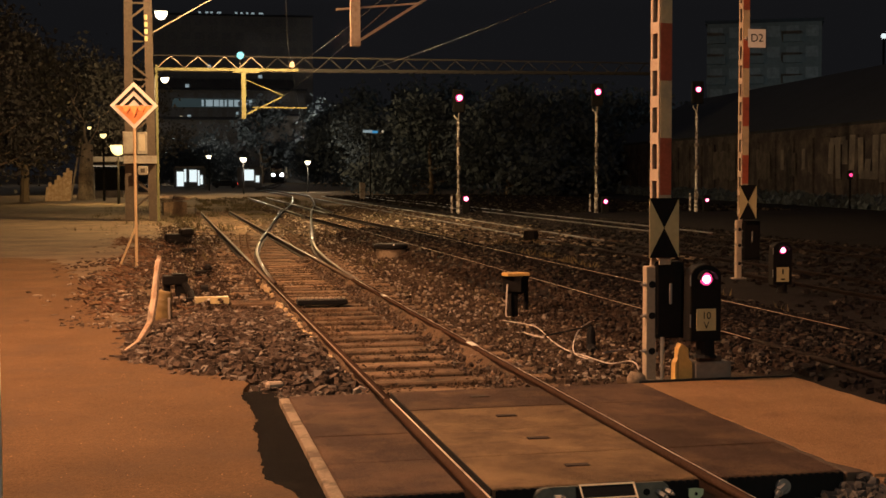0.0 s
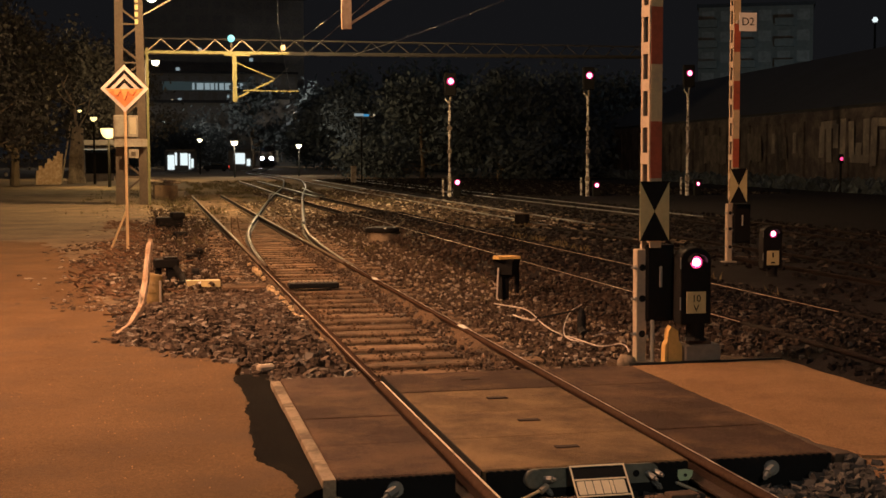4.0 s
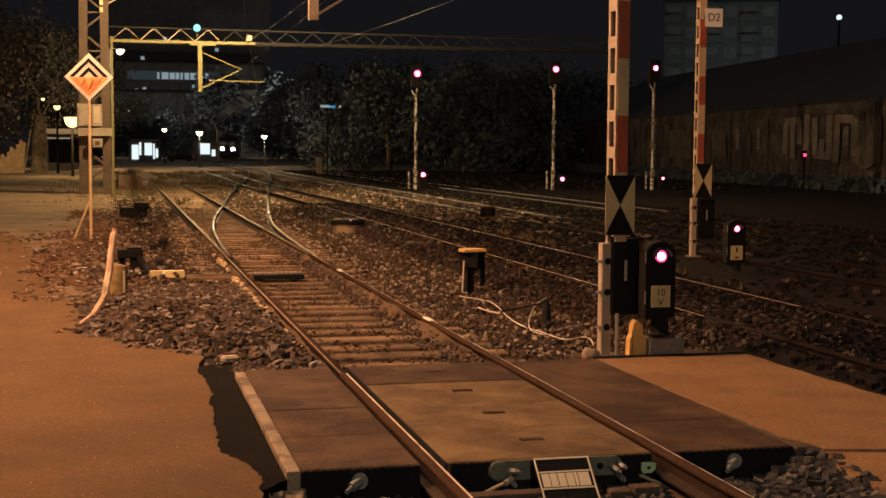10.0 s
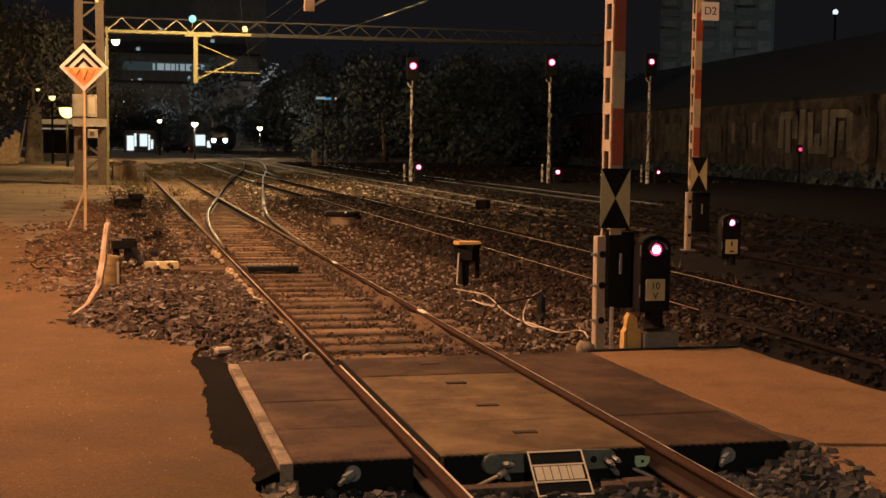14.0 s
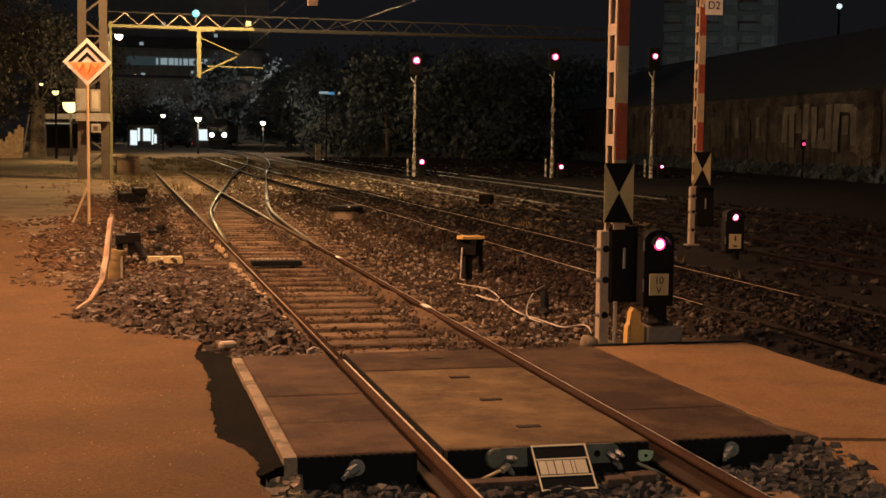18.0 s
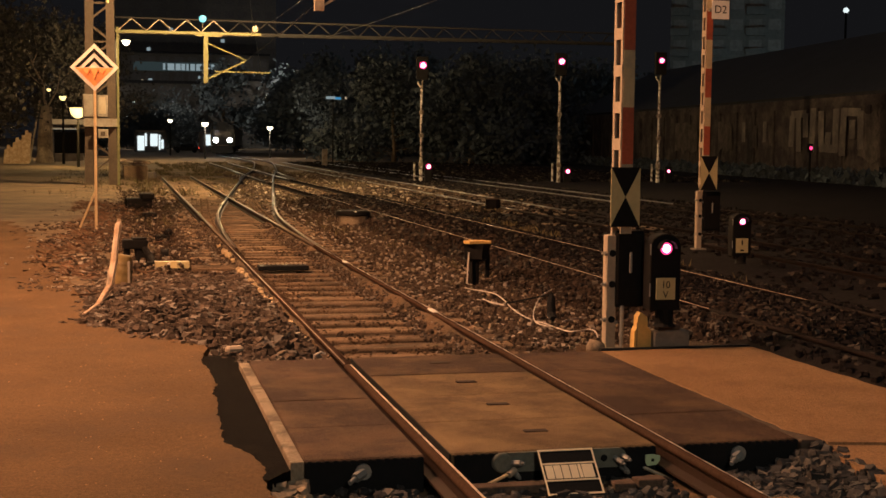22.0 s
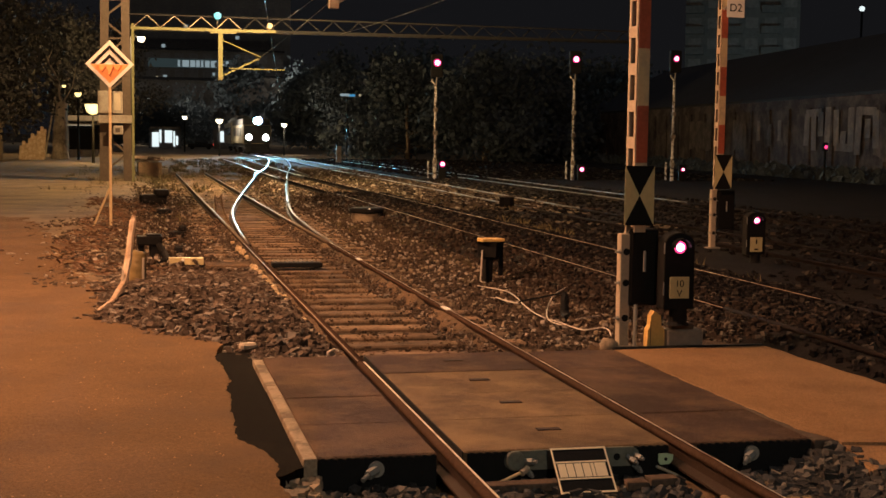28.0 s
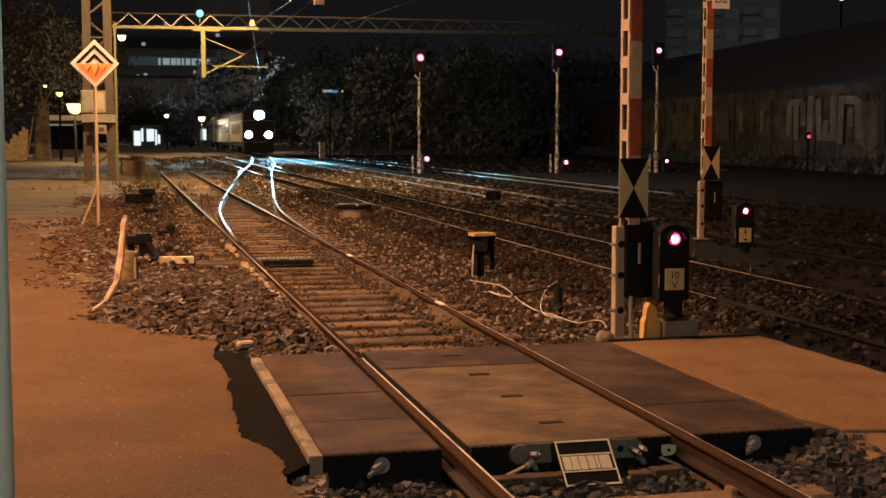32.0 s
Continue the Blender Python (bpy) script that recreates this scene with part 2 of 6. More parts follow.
M_BED = mat("packed_track_dirt", (0.135, 0.09, 0.056), 0.95, spec=0.05, speck=0.3, grain=40, patch=0.8, vary=0.45, stain=(0.055, 0.042, 0.03), stain_at=0.52, bump=0.9)
M_OLDHEAD = mat("dull_rail_head", (0.055, 0.034, 0.024), 0.95, metal=0.0, spec=0.0, grain=40, patch=2, vary=0.4, bump=0.15)
M_RUST = mat("rusty_rail_head", (0.085, 0.064, 0.046), 0.62, metal=0.1, grain=30, patch=2, vary=0.35, bump=0.15)
M_FLAKE = mat("flaking_white_paint", (0.55, 0.53, 0.49), 0.75, grain=14, patch=5, vary=0.2, stain=(0.10, 0.085, 0.07), stain_at=0.52, stain_soft=0.05, bump=0.3)
M_EDGE = mat("worn_rail_edge_glint", (0.24, 0.18, 0.13), 0.6, metal=0.1, grain=9, patch=2, vary=0.6, bump=0.1)
# pale non-metal colour holds the glint of the rubbed edge
M_BARE = mat("rubbed_rail_edge_glint", (0.60, 0.52, 0.43), 0.5, metal=0.0, spec=0.4, grain=6, patch=1.3, vary=0.25, stain=(0.16, 0.12, 0.09), stain_at=0.58, stain_soft=0.05, bump=0.05)
M_DULLEDGE = mat("dull_worn_rail_edge", (0.15, 0.115, 0.085), 0.6, metal=0.1, grain=9, patch=2, vary=0.6, bump=0.1)
M_TOWER = mat("brown_tower_paint", (0.072, 0.053, 0.04), 0.8, grain=12, patch=1.5, vary=0.3, stain=(0.07, 0.05, 0.035), stain_at=0.6, bump=0.2)
# near-black copy of the gantry steel for the unlit stretches
M_BEAMGREY = mat("unlit_gantry_grey", (0.016, 0.016, 0.016), 0.9, spec=0.03, grain=10, patch=1.5, vary=0.2, bump=0.1)
M_STONE = mat("dark_crushed_stone", (0.12, 0.086, 0.062), 0.9, grain=30, patch=2, vary=0.5, island=0.7, chips=0.2, bump=0.4)
M_RAIL = mat("rusty_rail", (0.032, 0.019, 0.013), 0.75, metal=0.3, grain=40, patch=3, vary=0.35, bump=0.3)
# black rail copy for the lengths that lie in the dark
M_UNLITRAIL = mat("unlit_black_rail", (0.014, 0.010, 0.009), 0.85, spec=0.03, grain=40, patch=3, vary=0.35, bump=0.3)
M_RAILTOP = mat("worn_rail_head", (0.11, 0.105, 0.10), 0.30, metal=1.0, grain=30, patch=1.5, vary=0.2, bump=0.0, rough_vary=0.02)
M_YARDHEAD = mat("dull_bright_rail_head", (0.19, 0.19, 0.19), 0.36, metal=0.9, grain=30, patch=1.5, vary=0.3, bump=0.05)
M_STEEL = mat("galvanised_steel", (0.27, 0.27, 0.25), 0.45, metal=0.35, grain=30, vary=0.2, bump=0.1)
M_CREAM = mat("faded_cream_paint", (0.36, 0.30, 0.225), 0.7, grain=30, patch=3, vary=0.18, stain=(0.22, 0.16, 0.11), stain_at=0.64, bump=0.15)
M_RED = mat("faded_red_paint", (0.40, 0.10, 0.055), 0.65, grain=30, patch=3, vary=0.25, stain=(0.2, 0.07, 0.045), stain_at=0.62, bump=0.15)
M_WHITE = mat("faded_white_paint", (0.56, 0.43, 0.25), 0.65, grain=30, patch=3, vary=0.15, stain=(0.32, 0.26, 0.2), stain_at=0.66, bump=0.15)
M_YELLOW = mat("yellow_paint", (0.62, 0.40, 0.13), 0.7, grain=25, patch=4, vary=0.15, stain=(0.35, 0.22, 0.06), stain_at=0.66, bump=0.1)
M_SIGNYEL = mat("reflective_cream_sheet", (0.50, 0.42, 0.22), 0.5, grain=20, patch=4, vary=0.12, bump=0.05)
M_DARK = mat("black_enamel", (0.008, 0.0078, 0.0078), 0.75, grain=20, vary=0.3, bump=0.1, spec=0.12)
M_OLIVE = mat("olive_bollard_paint", (0.19, 0.135, 0.055), 0.75, grain=12, patch=4, vary=0.3, stain=(0.30, 0.23, 0.13), stain_at=0.6, bump=0.3)
M_MAST = mat("grey_mast_paint", (0.23, 0.20, 0.165), 0.75, grain=12, patch=2, vary=0.25, stain=(0.12, 0.08, 0.055), stain_at=0.62, bump=0.2)
# yellow holds the lamp light that falls on the gantry
M_BEAM = mat("lamplit_gantry_yellow", (0.125, 0.12, 0.055), 0.7, grain=10, patch=1.5, vary=0.2, bump=0.1)
M_ORANGE = mat("orange_sheet", (0.85, 0.36, 0.13), 0.5, grain=15, patch=6, vary=0.15, stain=(0.75, 0.26, 0.10), stain_at=0.6, bump=0.05)
M_SCRAWL = mat("faded_orange_scrawl", (0.48, 0.13, 0.05), 0.6, grain=15, patch=6, vary=0.2, bump=0.05)
M_CHALK = mat("white_sheet", (0.75, 0.72, 0.66), 0.5, grain=15, patch=6, vary=0.08, bump=0.05)
M_SIGNCREAM = mat("cream_sign_print", (0.85, 0.72, 0.50), 0.6, grain=15, patch=6, vary=0.1, bump=0.05)
M_TAB = mat("pale_green_plastic", (0.42, 0.56, 0.36), 0.5, grain=15, patch=6, vary=0.1, bump=0.05)
M_DULLPLATE = mat("dull_grey_green_steel", (0.13, 0.135, 0.112), 0.7, grain=20, patch=5, vary=0.3, bump=0.2)
M_LEAF = mat("dark_leaves", (0.070, 0.090, 0.106), 0.8, grain=6, patch=0.8, vary=0.4, island=0.35, bump=0)
# darker leaf copy holds the path trees dim near their lamps
M_PATHLEAF = mat("dimmed_brown_leaves", (0.042, 0.040, 0.036), 0.8, grain=6, patch=0.8, vary=0.4, island=0.5, bump=0)
M_GRASS = mat("dry_grass", (0.135, 0.11, 0.055), 0.9, grain=6, patch=0.5, vary=0.4, island=0.5, bump=0)
M_BARK = mat("grey_bark", (0.12, 0.095, 0.07), 0.95, grain=18, patch=2, vary=0.4, bump=0.8)
M_PALEBARK = mat("pale_bark", (0.34, 0.28, 0.21), 0.95, grain=9, patch=1.4, vary=0.45, stain=(0.10, 0.08, 0.06), stain_at=0.6, bump=0.8)
M_WALL = mat("stained_plaster", (0.036, 0.030, 0.032), 0.9, grain=4, patch=0.35, vary=0.4, stain=(0.10, 0.086, 0.075), stain_at=0.56, bump=0.3)
M_PALE = mat("pale_graffiti_paint", (0.12, 0.108, 0.10), 0.8, grain=6, patch=0.8, vary=0.3, stain=(0.22, 0.19, 0.16), stain_at=0.6, bump=0.1)
M_BLOCK = mat("grey_tower_plaster", (0.088, 0.092, 0.095), 0.9, grain=2, patch=0.2, vary=0.25, bump=0.1)
M_PALEBLOCK = mat("pale_tower_plaster", (0.14, 0.137, 0.135), 0.9, grain=2, patch=0.2, vary=0.35, bump=0.1)
M_WASH = mat("old_whitewash", (0.10, 0.086, 0.076), 0.9, grain=5, patch=0.9, vary=0.4, stain=(0.05, 0.044, 0.04), stain_at=0.52, bump=0.2)
M_ROOF = mat("dark_roof_sheet", (0.026, 0.028, 0.034), 0.8, grain=3, patch=0.3, vary=0.3, bump=0.2)
M_FACADE = mat("dull_facade", (0.11, 0.105, 0.10), 0.9, grain=2, patch=0.2, vary=0.25, bump=0.1)
M_DULLGLASS = mat("dull_window_glass", (0.125, 0.125, 0.13), 0.85, grain=2, vary=0.3, bump=0)
M_GLASS = mat("dark_window_glass", (0.02, 0.024, 0.03), 0.15, grain=2, vary=0.2, bump=0)
M_WOOD = mat("splintered_wood", (0.40, 0.28, 0.18), 0.9, grain=30, patch=5, vary=0.3, stain=(0.6, 0.48, 0.36), stain_at=0.55, bump=0.5)
M_CABLE = mat("pale_cable_sheath", (0.55, 0.49, 0.42), 0.6, grain=20, vary=0.15, bump=0)
# paler wire copy, its colour raised for the headlamp's light
M_ALWIRE = mat("headlamp_lit_wire", (0.13, 0.135, 0.135), 0.45, metal=0.8, grain=5, vary=0.15, bump=0)
M_TWIG = mat("dead_reddish_stalks", (0.20, 0.12, 0.074), 0.9, grain=10, patch=0.9, vary=0.4, island=0.5, bump=0)
M_DEADLEAF = mat("dead_brown_leaves", (0.052, 0.036, 0.030), 0.9, grain=10, patch=0.9, vary=0.4, island=0.5, bump=0)
M_WIRE = mat("contact_wire_metal", (0.05, 0.045, 0.04), 0.5, metal=0.6, grain=5, vary=0.1, bump=0)
M_LOCO = mat("dirty_train_paint", (0.20, 0.18, 0.125), 0.6, grain=5, patch=0.6, vary=0.2, stain=(0.12, 0.1, 0.07), stain_at=0.6, bump=0.05)
M_LOCODARK = mat("dark_train_paint", (0.012, 0.014, 0.018), 0.6, grain=5, patch=0.6, vary=0.2, bump=0.05)
M_POST = mat("pale_green_post_paint", (0.55, 0.72, 0.74), 0.6, grain=20, patch=3, vary=0.1, bump=0.1)
G_RED = glow("red_signal_light", (1.0, 0.05, 0.20), 2.2)
G_REDCORE = glow("red_signal_core", (1.0, 0.50, 0.68), 9)
G_SODIUM = glow("sodium_globe", (1.0, 0.74, 0.28), 2.2)
G_WARM = glow("warm_globe", (1.0, 0.86, 0.60), 5)
G_WHITE = glow("white_shop_light", (0.85, 0.98, 1.0), 0.95)
G_DIMWHITE = glow("dim_window_light", (0.72, 0.92, 1.0), 0.30)
G_DIMWARM = glow("dim_warm_window_light", (1.0, 0.82, 0.55), 0.35)
G_BAND = glow("dim_teal_glazing", (0.55, 0.85, 0.9), 0.035)
G_CYAN = glow("cyan_light", (0.25, 0.85, 0.85), 1.4)
G_BLUE = glow("blue_sign_light", (0.08, 0.40, 0.75), 0.6)
G_HEAD = glow("headlight_lens", (0.85, 0.94, 1.0), 40)
G_BEAM = glow("high_beam_lens", (0.24, 0.70, 1.0), 11000)
G_TAIL = glow("red_car_light", (1.0, 0.08, 0.05), 2.5)

# ---- ground and pavements ----
def grid_ground():
    bm = bmesh.new()
    xs = [-4000, -600, -150, -60, -30] + [-20 + i for i in range(0, 61)] + [60, 120, 300, 900, 4000]
    ys = [-4000, -300, -60] + [-24 + i for i in range(0, 150)] + [140, 170, 220, 300, 600, 1500, 4500]
    rows = []
    for y in ys:
        rows.append([bm.verts.new((x, y, ground_z(x, y))) for x in xs])
    for a, b in zip(rows, rows[1:]):
        for i in range(len(xs) - 1):
            bm.faces.new((a[i], a[i + 1], b[i + 1], b[i]))
    return bm


def ground_z(x, y):
    if abs(x) > 50 or y > 128 or y < -24:
        return -0.25
    if x < -2.3 and y > 5.5:
        return -0.062 + noise.noise(Vector((x * 0.8, y * 0.5, 3))) * 0.03
    if x > 12 and y < 117:
        return -0.3
    n = noise.noise(Vector((x * 0.35, y * 0.35, 3))) * 0.05
    return -0.22 + n


structure("ground", grid_ground(), M_GROUND, "bare brown dirt and old ballast between the railway tracks", "ground", True)

EDGE = ragged(ragged([(-1.72, -1.4), (-1.78, -0.5), (-1.84, 0.35), (-1.98, 0.8), (-1.96, 1.6), (-1.91, 2.8), (-1.93, 3.9), (-1.86, 4.7), (-1.92, 5.3), (-2.45, 5.9), (-3.05, 6.5), (-3.0, 7.6), (-3.2, 10.0), (-3.5, 12.0)], 0.04, 0.28, 3), 0.013, 0.05, 8) + ragged([(-3.5, 12.0), (-3.9, 16.0), (-4.6, 21.0), (-5.2, 24.0), (-6.8, 25.0)], 0.16, 0.3, 4)
structure("pavement_left", poly([(-9.5, -12)] + [(-1.8, -12)] + EDGE + [(-14, 26), (-14, -12)], -0.25, -0.045), M_ASPHALT, "dusty worn asphalt path under orange street light", "pavement")
PATCH = ragged(ragged([(-1.63, 0.0), (-1.80, -0.25), (-2.0, -0.2), (-2.2, 0.4), (-2.2, 4.2), (-1.63, 4.2)], 0.03, 0.25, 5), 0.012, 0.05, 6)
structure("asphalt_patch", poly(PATCH, -0.2, -0.049), M_TAR, "fresh black asphalt strip beside the crossing kerb", "pavement")
GRAVEL_EDGE = [(1.78, -0.12)] + ragged([(1.79, 0.0), (1.69, 0.3), (1.67, 1.5), (1.64, 3.0), (1.63, 3.55)], 0.012, 0.12, 9) + ragged([(1.63, 3.6), (2.2, 3.62), (3.12, 3.63)], 0.012, 0.12, 11) + ragged([(3.14, 3.5), (3.15, 2.42), (3.22, 1.3), (3.32, -0.2), (3.34, -0.5)], 0.02, 0.2, 13)
structure("pavement_gravel", poly(GRAVEL_EDGE, -0.25, -0.006), M_GRAVEL, "compacted fine gravel ramp beside the crossing", "pavement")
LOWER_EDGE = ragged([(1.5, -6.0), (1.60, -1.6), (1.62, -0.9), (1.68, -0.45), (1.76, -0.16)], 0.02, 0.12, 17) + ragged([(3.34, -0.48), (3.5, -2.5), (3.9, -9.0)], 0.03, 0.25, 15)
structure("pavement_gravel_lower", poly(LOWER_EDGE + [(1.3, -9.0)], -0.25, -0.018), M_GRAVEL, "lower step of compacted gravel in front of the ramp", "pavement")
structure("pavement_mast_pad", poly(ragged([(1.66, 3.78), (1.62, 4.25), (2.9, 4.3), (3.1, 3.78)], 0.04, 0.2, 18), -0.25, -0.05), M_BED, "packed dirt pad under the signal mast", "pavement")

# dark sheet stands in for shade over the yard ground
structure("yard_bed", poly([(3.45, -9), (3.2, 1.0), (3.1, 4.5), (2.9, 8), (3.2, 20), (5.0, 27), (8.6, 36), (10.6, 70), (14.5, 118), (43, 118), (36.8, 50), (36, -9)], -0.32, -0.205), M_UNLITBED, "flat bed of ballast under the yard tracks, black as if unlit", "track bed")

# ---- tracks ----
PROFILE = [(-0.07, -0.15), (0.07, -0.15), (0.07, -0.135), (0.012, -0.115), (0.010, -0.045), (0.036, -0.035), (0.036, -0.011), (0.032, -0.005), (0.012, 0.0), (-0.018, 0.0), (-0.030, -0.004), (-0.036, -0.011), (-0.036, -0.035), (-0.010, -0.045), (-0.012, -0.115), (-0.07, -0.135)]


def rail(name, line, parent, z=0.0, head=None, bright=(6, 7), edge=None, body=None):
    """One rail along a line of (x, y): rusty sides, worn head."""
    bm = bmesh.new()
    rings = []
    n = len(line)
    for i, (x, y) in enumerate(line):
        d = Vector((line[min(i + 1, n - 1)][0] - line[max(i - 1, 0)][0], line[min(i + 1, n - 1)][1] - line[max(i - 1, 0)][1], 0)).normalized()
        s = Vector((d.y, -d.x, 0))
        rings.append([bm.verts.new(Vector((x, y, z(y) if callable(z) else z)) + s * u + Vector((0, 0, v))) for u, v in PROFILE])
    k = len(PROFILE)
    for a, b in zip(rings, rings[1:]):
        for j in range(k):
            f = bm.faces.new((a[j], a[(j + 1) % k], b[(j + 1) % k], b[j]))
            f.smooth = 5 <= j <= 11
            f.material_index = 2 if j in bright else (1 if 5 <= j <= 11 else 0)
    bm.faces.new(rings[0])
    bm.faces.new(rings[-1][::-1])
    bmesh.ops.recalc_face_normals(bm, faces=bm.faces)
    ob = part(name, bm, body or M_RAIL, parent)
    ob.data.materials.append(head or M_RAILTOP)
    ob.data.materials.append(edge or (M_EDGE if head else M_RAILTOP))
    return ob


def straight(x, y0, y1):
    n = max(2, int((y1 - y0) / 6))
    return [(x, y0 + (y1 - y0) * i / n) for i in range(n + 1)]


def offset_line(f, half, y0, y1, step=2.0):
    out = []
    n = int((y1 - y0) / step)
    for i in range(n + 1):
        y = y0 + (y1 - y0) * i / n
        out.append((f(y) + half, y))
    return out


CENTRE = [(-20, 0.0), (13.5, 0.0), (20, 0.12), (26.6, 0.46), (36.9, 1.5), (61, 4.13), (79, 6.3), (105, 8.85), (111, 9.25), (121, 9.40), (135, 9.48), (150, 9.40), (160, 9.50), (170.5, 10.05), (184, 11.65), (202, 13.65), (220.5, 15.65), (248.5, 18.7), (262.5, 20.1), (340, 28.2)]
SECOND = [(-20, 4.42), (12, 4.40), (30, 4.38), (45, 4.46), (60, 4.58), (80, 4.85), (104, 5.05)]


def along(points, y):
    """Smooth curve through (y, x) points."""
    for i in range(len(points) - 1):
        (y0, x0), (y1, x1) = points[i], points[i + 1]
        if y <= y1 or i == len(points) - 2:
            ya, xa = points[max(i - 1, 0)]
            yb, xb = points[min(i + 2, len(points) - 1)]
            m0, m1 = (x1 - xa) / (y1 - ya), (xb - x0) / (yb - y0)
            h = y1 - y0
            f = (y - y0) / h
            return (2 * f ** 3 - 3 * f ** 2 + 1) * x0 + (f ** 3 - 2 * f ** 2 + f) * h * m0 + (3 * f ** 2 - 2 * f ** 3) * x1 + (f ** 3 - f ** 2) * h * m1


def branch(y):
    """Centre line of the track that leaves the siding at the points and carries the train."""
    return along(CENTRE, y)


def second(y):
    return along(SECOND, y)


def third(y):
    return along([(20, 9.6), (30, 9.6), (44, 9.8), (60, 9.95), (75, 10.05), (90, 10.3), (118, 11.0)], y)


def fourth(y):
    return along([(24, 14.7), (34, 14.8), (50, 14.9), (70, 14.95), (95, 15.2), (118, 15.5)], y)


HALF = 0.7535
main_track = thing("railway_track", 0, 0, 0, 0, "rusty straight siding track on worn sleepers", "track")
# pale strips paint lit edges and glints on top of rubbed wear
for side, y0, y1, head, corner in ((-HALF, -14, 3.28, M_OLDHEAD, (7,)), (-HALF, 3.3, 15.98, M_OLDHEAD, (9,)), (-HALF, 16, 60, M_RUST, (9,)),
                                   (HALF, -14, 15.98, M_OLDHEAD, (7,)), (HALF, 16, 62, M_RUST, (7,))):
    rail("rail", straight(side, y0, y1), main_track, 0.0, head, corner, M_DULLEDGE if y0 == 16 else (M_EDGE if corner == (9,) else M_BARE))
branch_track = thing("railway_track", 0, 0, 0, 0, "curved turnout track leaving the siding", "track")
rail("switch_blade", offset_line(branch, -HALF + 0.04, 15.5, 29.98, 2), branch_track, 0.0, M_RUST, (6, 7), M_RAILTOP)
rail("switch_blade", offset_line(branch, HALF + 0.05, 14.0, 29.98, 2), branch_track, 0.0, M_RUST, (7,), M_DULLEDGE)
rail("rail", offset_line(branch, -HALF + 0.04, 30, 330, 2), branch_track)
rail("rail", offset_line(branch, HALF + 0.05, 30, 330, 2), branch_track)
def second_z(y):
    """The second track lies a little higher and comes down to the crossing with the branch."""
    return 0.10 * max(0.0, min(1.0, (58 - y) / 26))


second_track = thing("railway_track", 0, 0, 0, 0, "rusty second track on dark ballast", "track")
# near lengths are coloured black where the rails fade into shade
for side, y_fade in ((-HALF, 5.6), (HALF, 6.2)):
    rail("rail", offset_line(second, side, -14, y_fade - 0.01, 2), second_track, second_z, M_UNLITRAIL, (), None, M_UNLITRAIL)
    # pale edge strip paints the lamps' glint along the rail
    rail("rail", offset_line(second, side, y_fade, 102, 2), second_track, second_z, M_UNLITRAIL, (10,), M_EDGE, M_UNLITRAIL)
for off, y0, y1 in ((-HALF, 52, 102), (HALF, 56, 102)):
    rail("wing_rail", offset_line(second, off - 0.085, y0, y1, 2), second_track, 0.0)
rail("check_rail", [(5.70, 57.6), (6.0, 66.0), (6.58, 76.0)], branch_track)
rail("check_rail", [(2.62, 52.0), (2.9, 57.5), (3.6, 64.0)], branch_track)
third_track = thing("railway_track", 0, 0, 0, 0, "dark third track running straight across the yard", "track")
for side in (-HALF, HALF):
    rail("rail", straight(9.6 + side, -10, 29.98), third_track, -0.13, M_UNLITRAIL, (), None, M_UNLITRAIL)
    rail("rail", offset_line(third, side, 30, 114, 2), third_track, -0.12, M_YARDHEAD, ())
fourth_track = thing("railway_track", 0, 0, 0, 0, "dark fourth track in the far part of the yard", "track")
for side in (-HALF, HALF):
    rail("rail", straight(14.8 + side, 0, 33.98), fourth_track, -0.13, M_UNLITRAIL, (), None, M_UNLITRAIL)
    rail("rail", offset_line(fourth, side, 34, 118, 2), fourth_track, -0.12, M_YARDHEAD, ())


# ---- the crossing ----
def rubber_panel(name, x0, x1, length, material):
    """One crossing panel, with a ribbed face below and a lifting slot."""
    bm = box(x0, 0.002, -0.16, x1, length - 0.002, 0.0, 0.009)
    me = bpy.data.meshes.new(name)
    bm.to_mesh(me)
    bm.free()
    me.materials.append(material)
    return me


crossing = thing("level_crossing", 0, 0, 0, 0, "dusty black rubber crossing panels laid between and beside the rails", "crossing")
for kind, x0, x1 in (("outer_panel", -1.555, -0.835), ("inner_panel", -0.672, 0.655), ("outer_panel", 0.80, 1.63)):
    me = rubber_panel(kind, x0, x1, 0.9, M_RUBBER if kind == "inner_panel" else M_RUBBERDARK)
    for i in range(4):
        worn = piece(kind, me, crossing, pose(0, 0.9 * i, R.uniform(-0.004, 0.003)))
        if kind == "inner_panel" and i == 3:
            # the last inner panel's darker colour follows the dimming towards the far end
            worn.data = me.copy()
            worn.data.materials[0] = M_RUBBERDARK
for i in range(4):
    # black strip paints the shade on the groove's lit wall
    part("flange_liner", box(-0.679, 0.9 * i + 0.002, -0.15, -0.6725, 0.9 * i + 0.898, -0.001), M_BLACK, crossing, "black strip standing in for shade in the flange groove")
    part("lifting_slot", box(-0.055, 0.475 + 0.9 * i, -0.01, 0.105, 0.545 + 0.9 * i, 0.006, 0.004), M_RAIL, crossing)
for x0, x1, top, m in ((-1.645, -1.560, -0.002, M_CONC), (1.65, 1.79, -0.012, M_TOWER)):
    for i in range(3):
        y0 = -0.02 + 1.18 * i
        part("kerb_beam", moved(box(x0, y0, -0.30, x1, y0 + 1.175, top - 0.003 * (i % 2), 0.014, seg=2), pose(R.uniform(-0.003, 0.003), 0, 0)), m, crossing, "worn concrete edge beam")
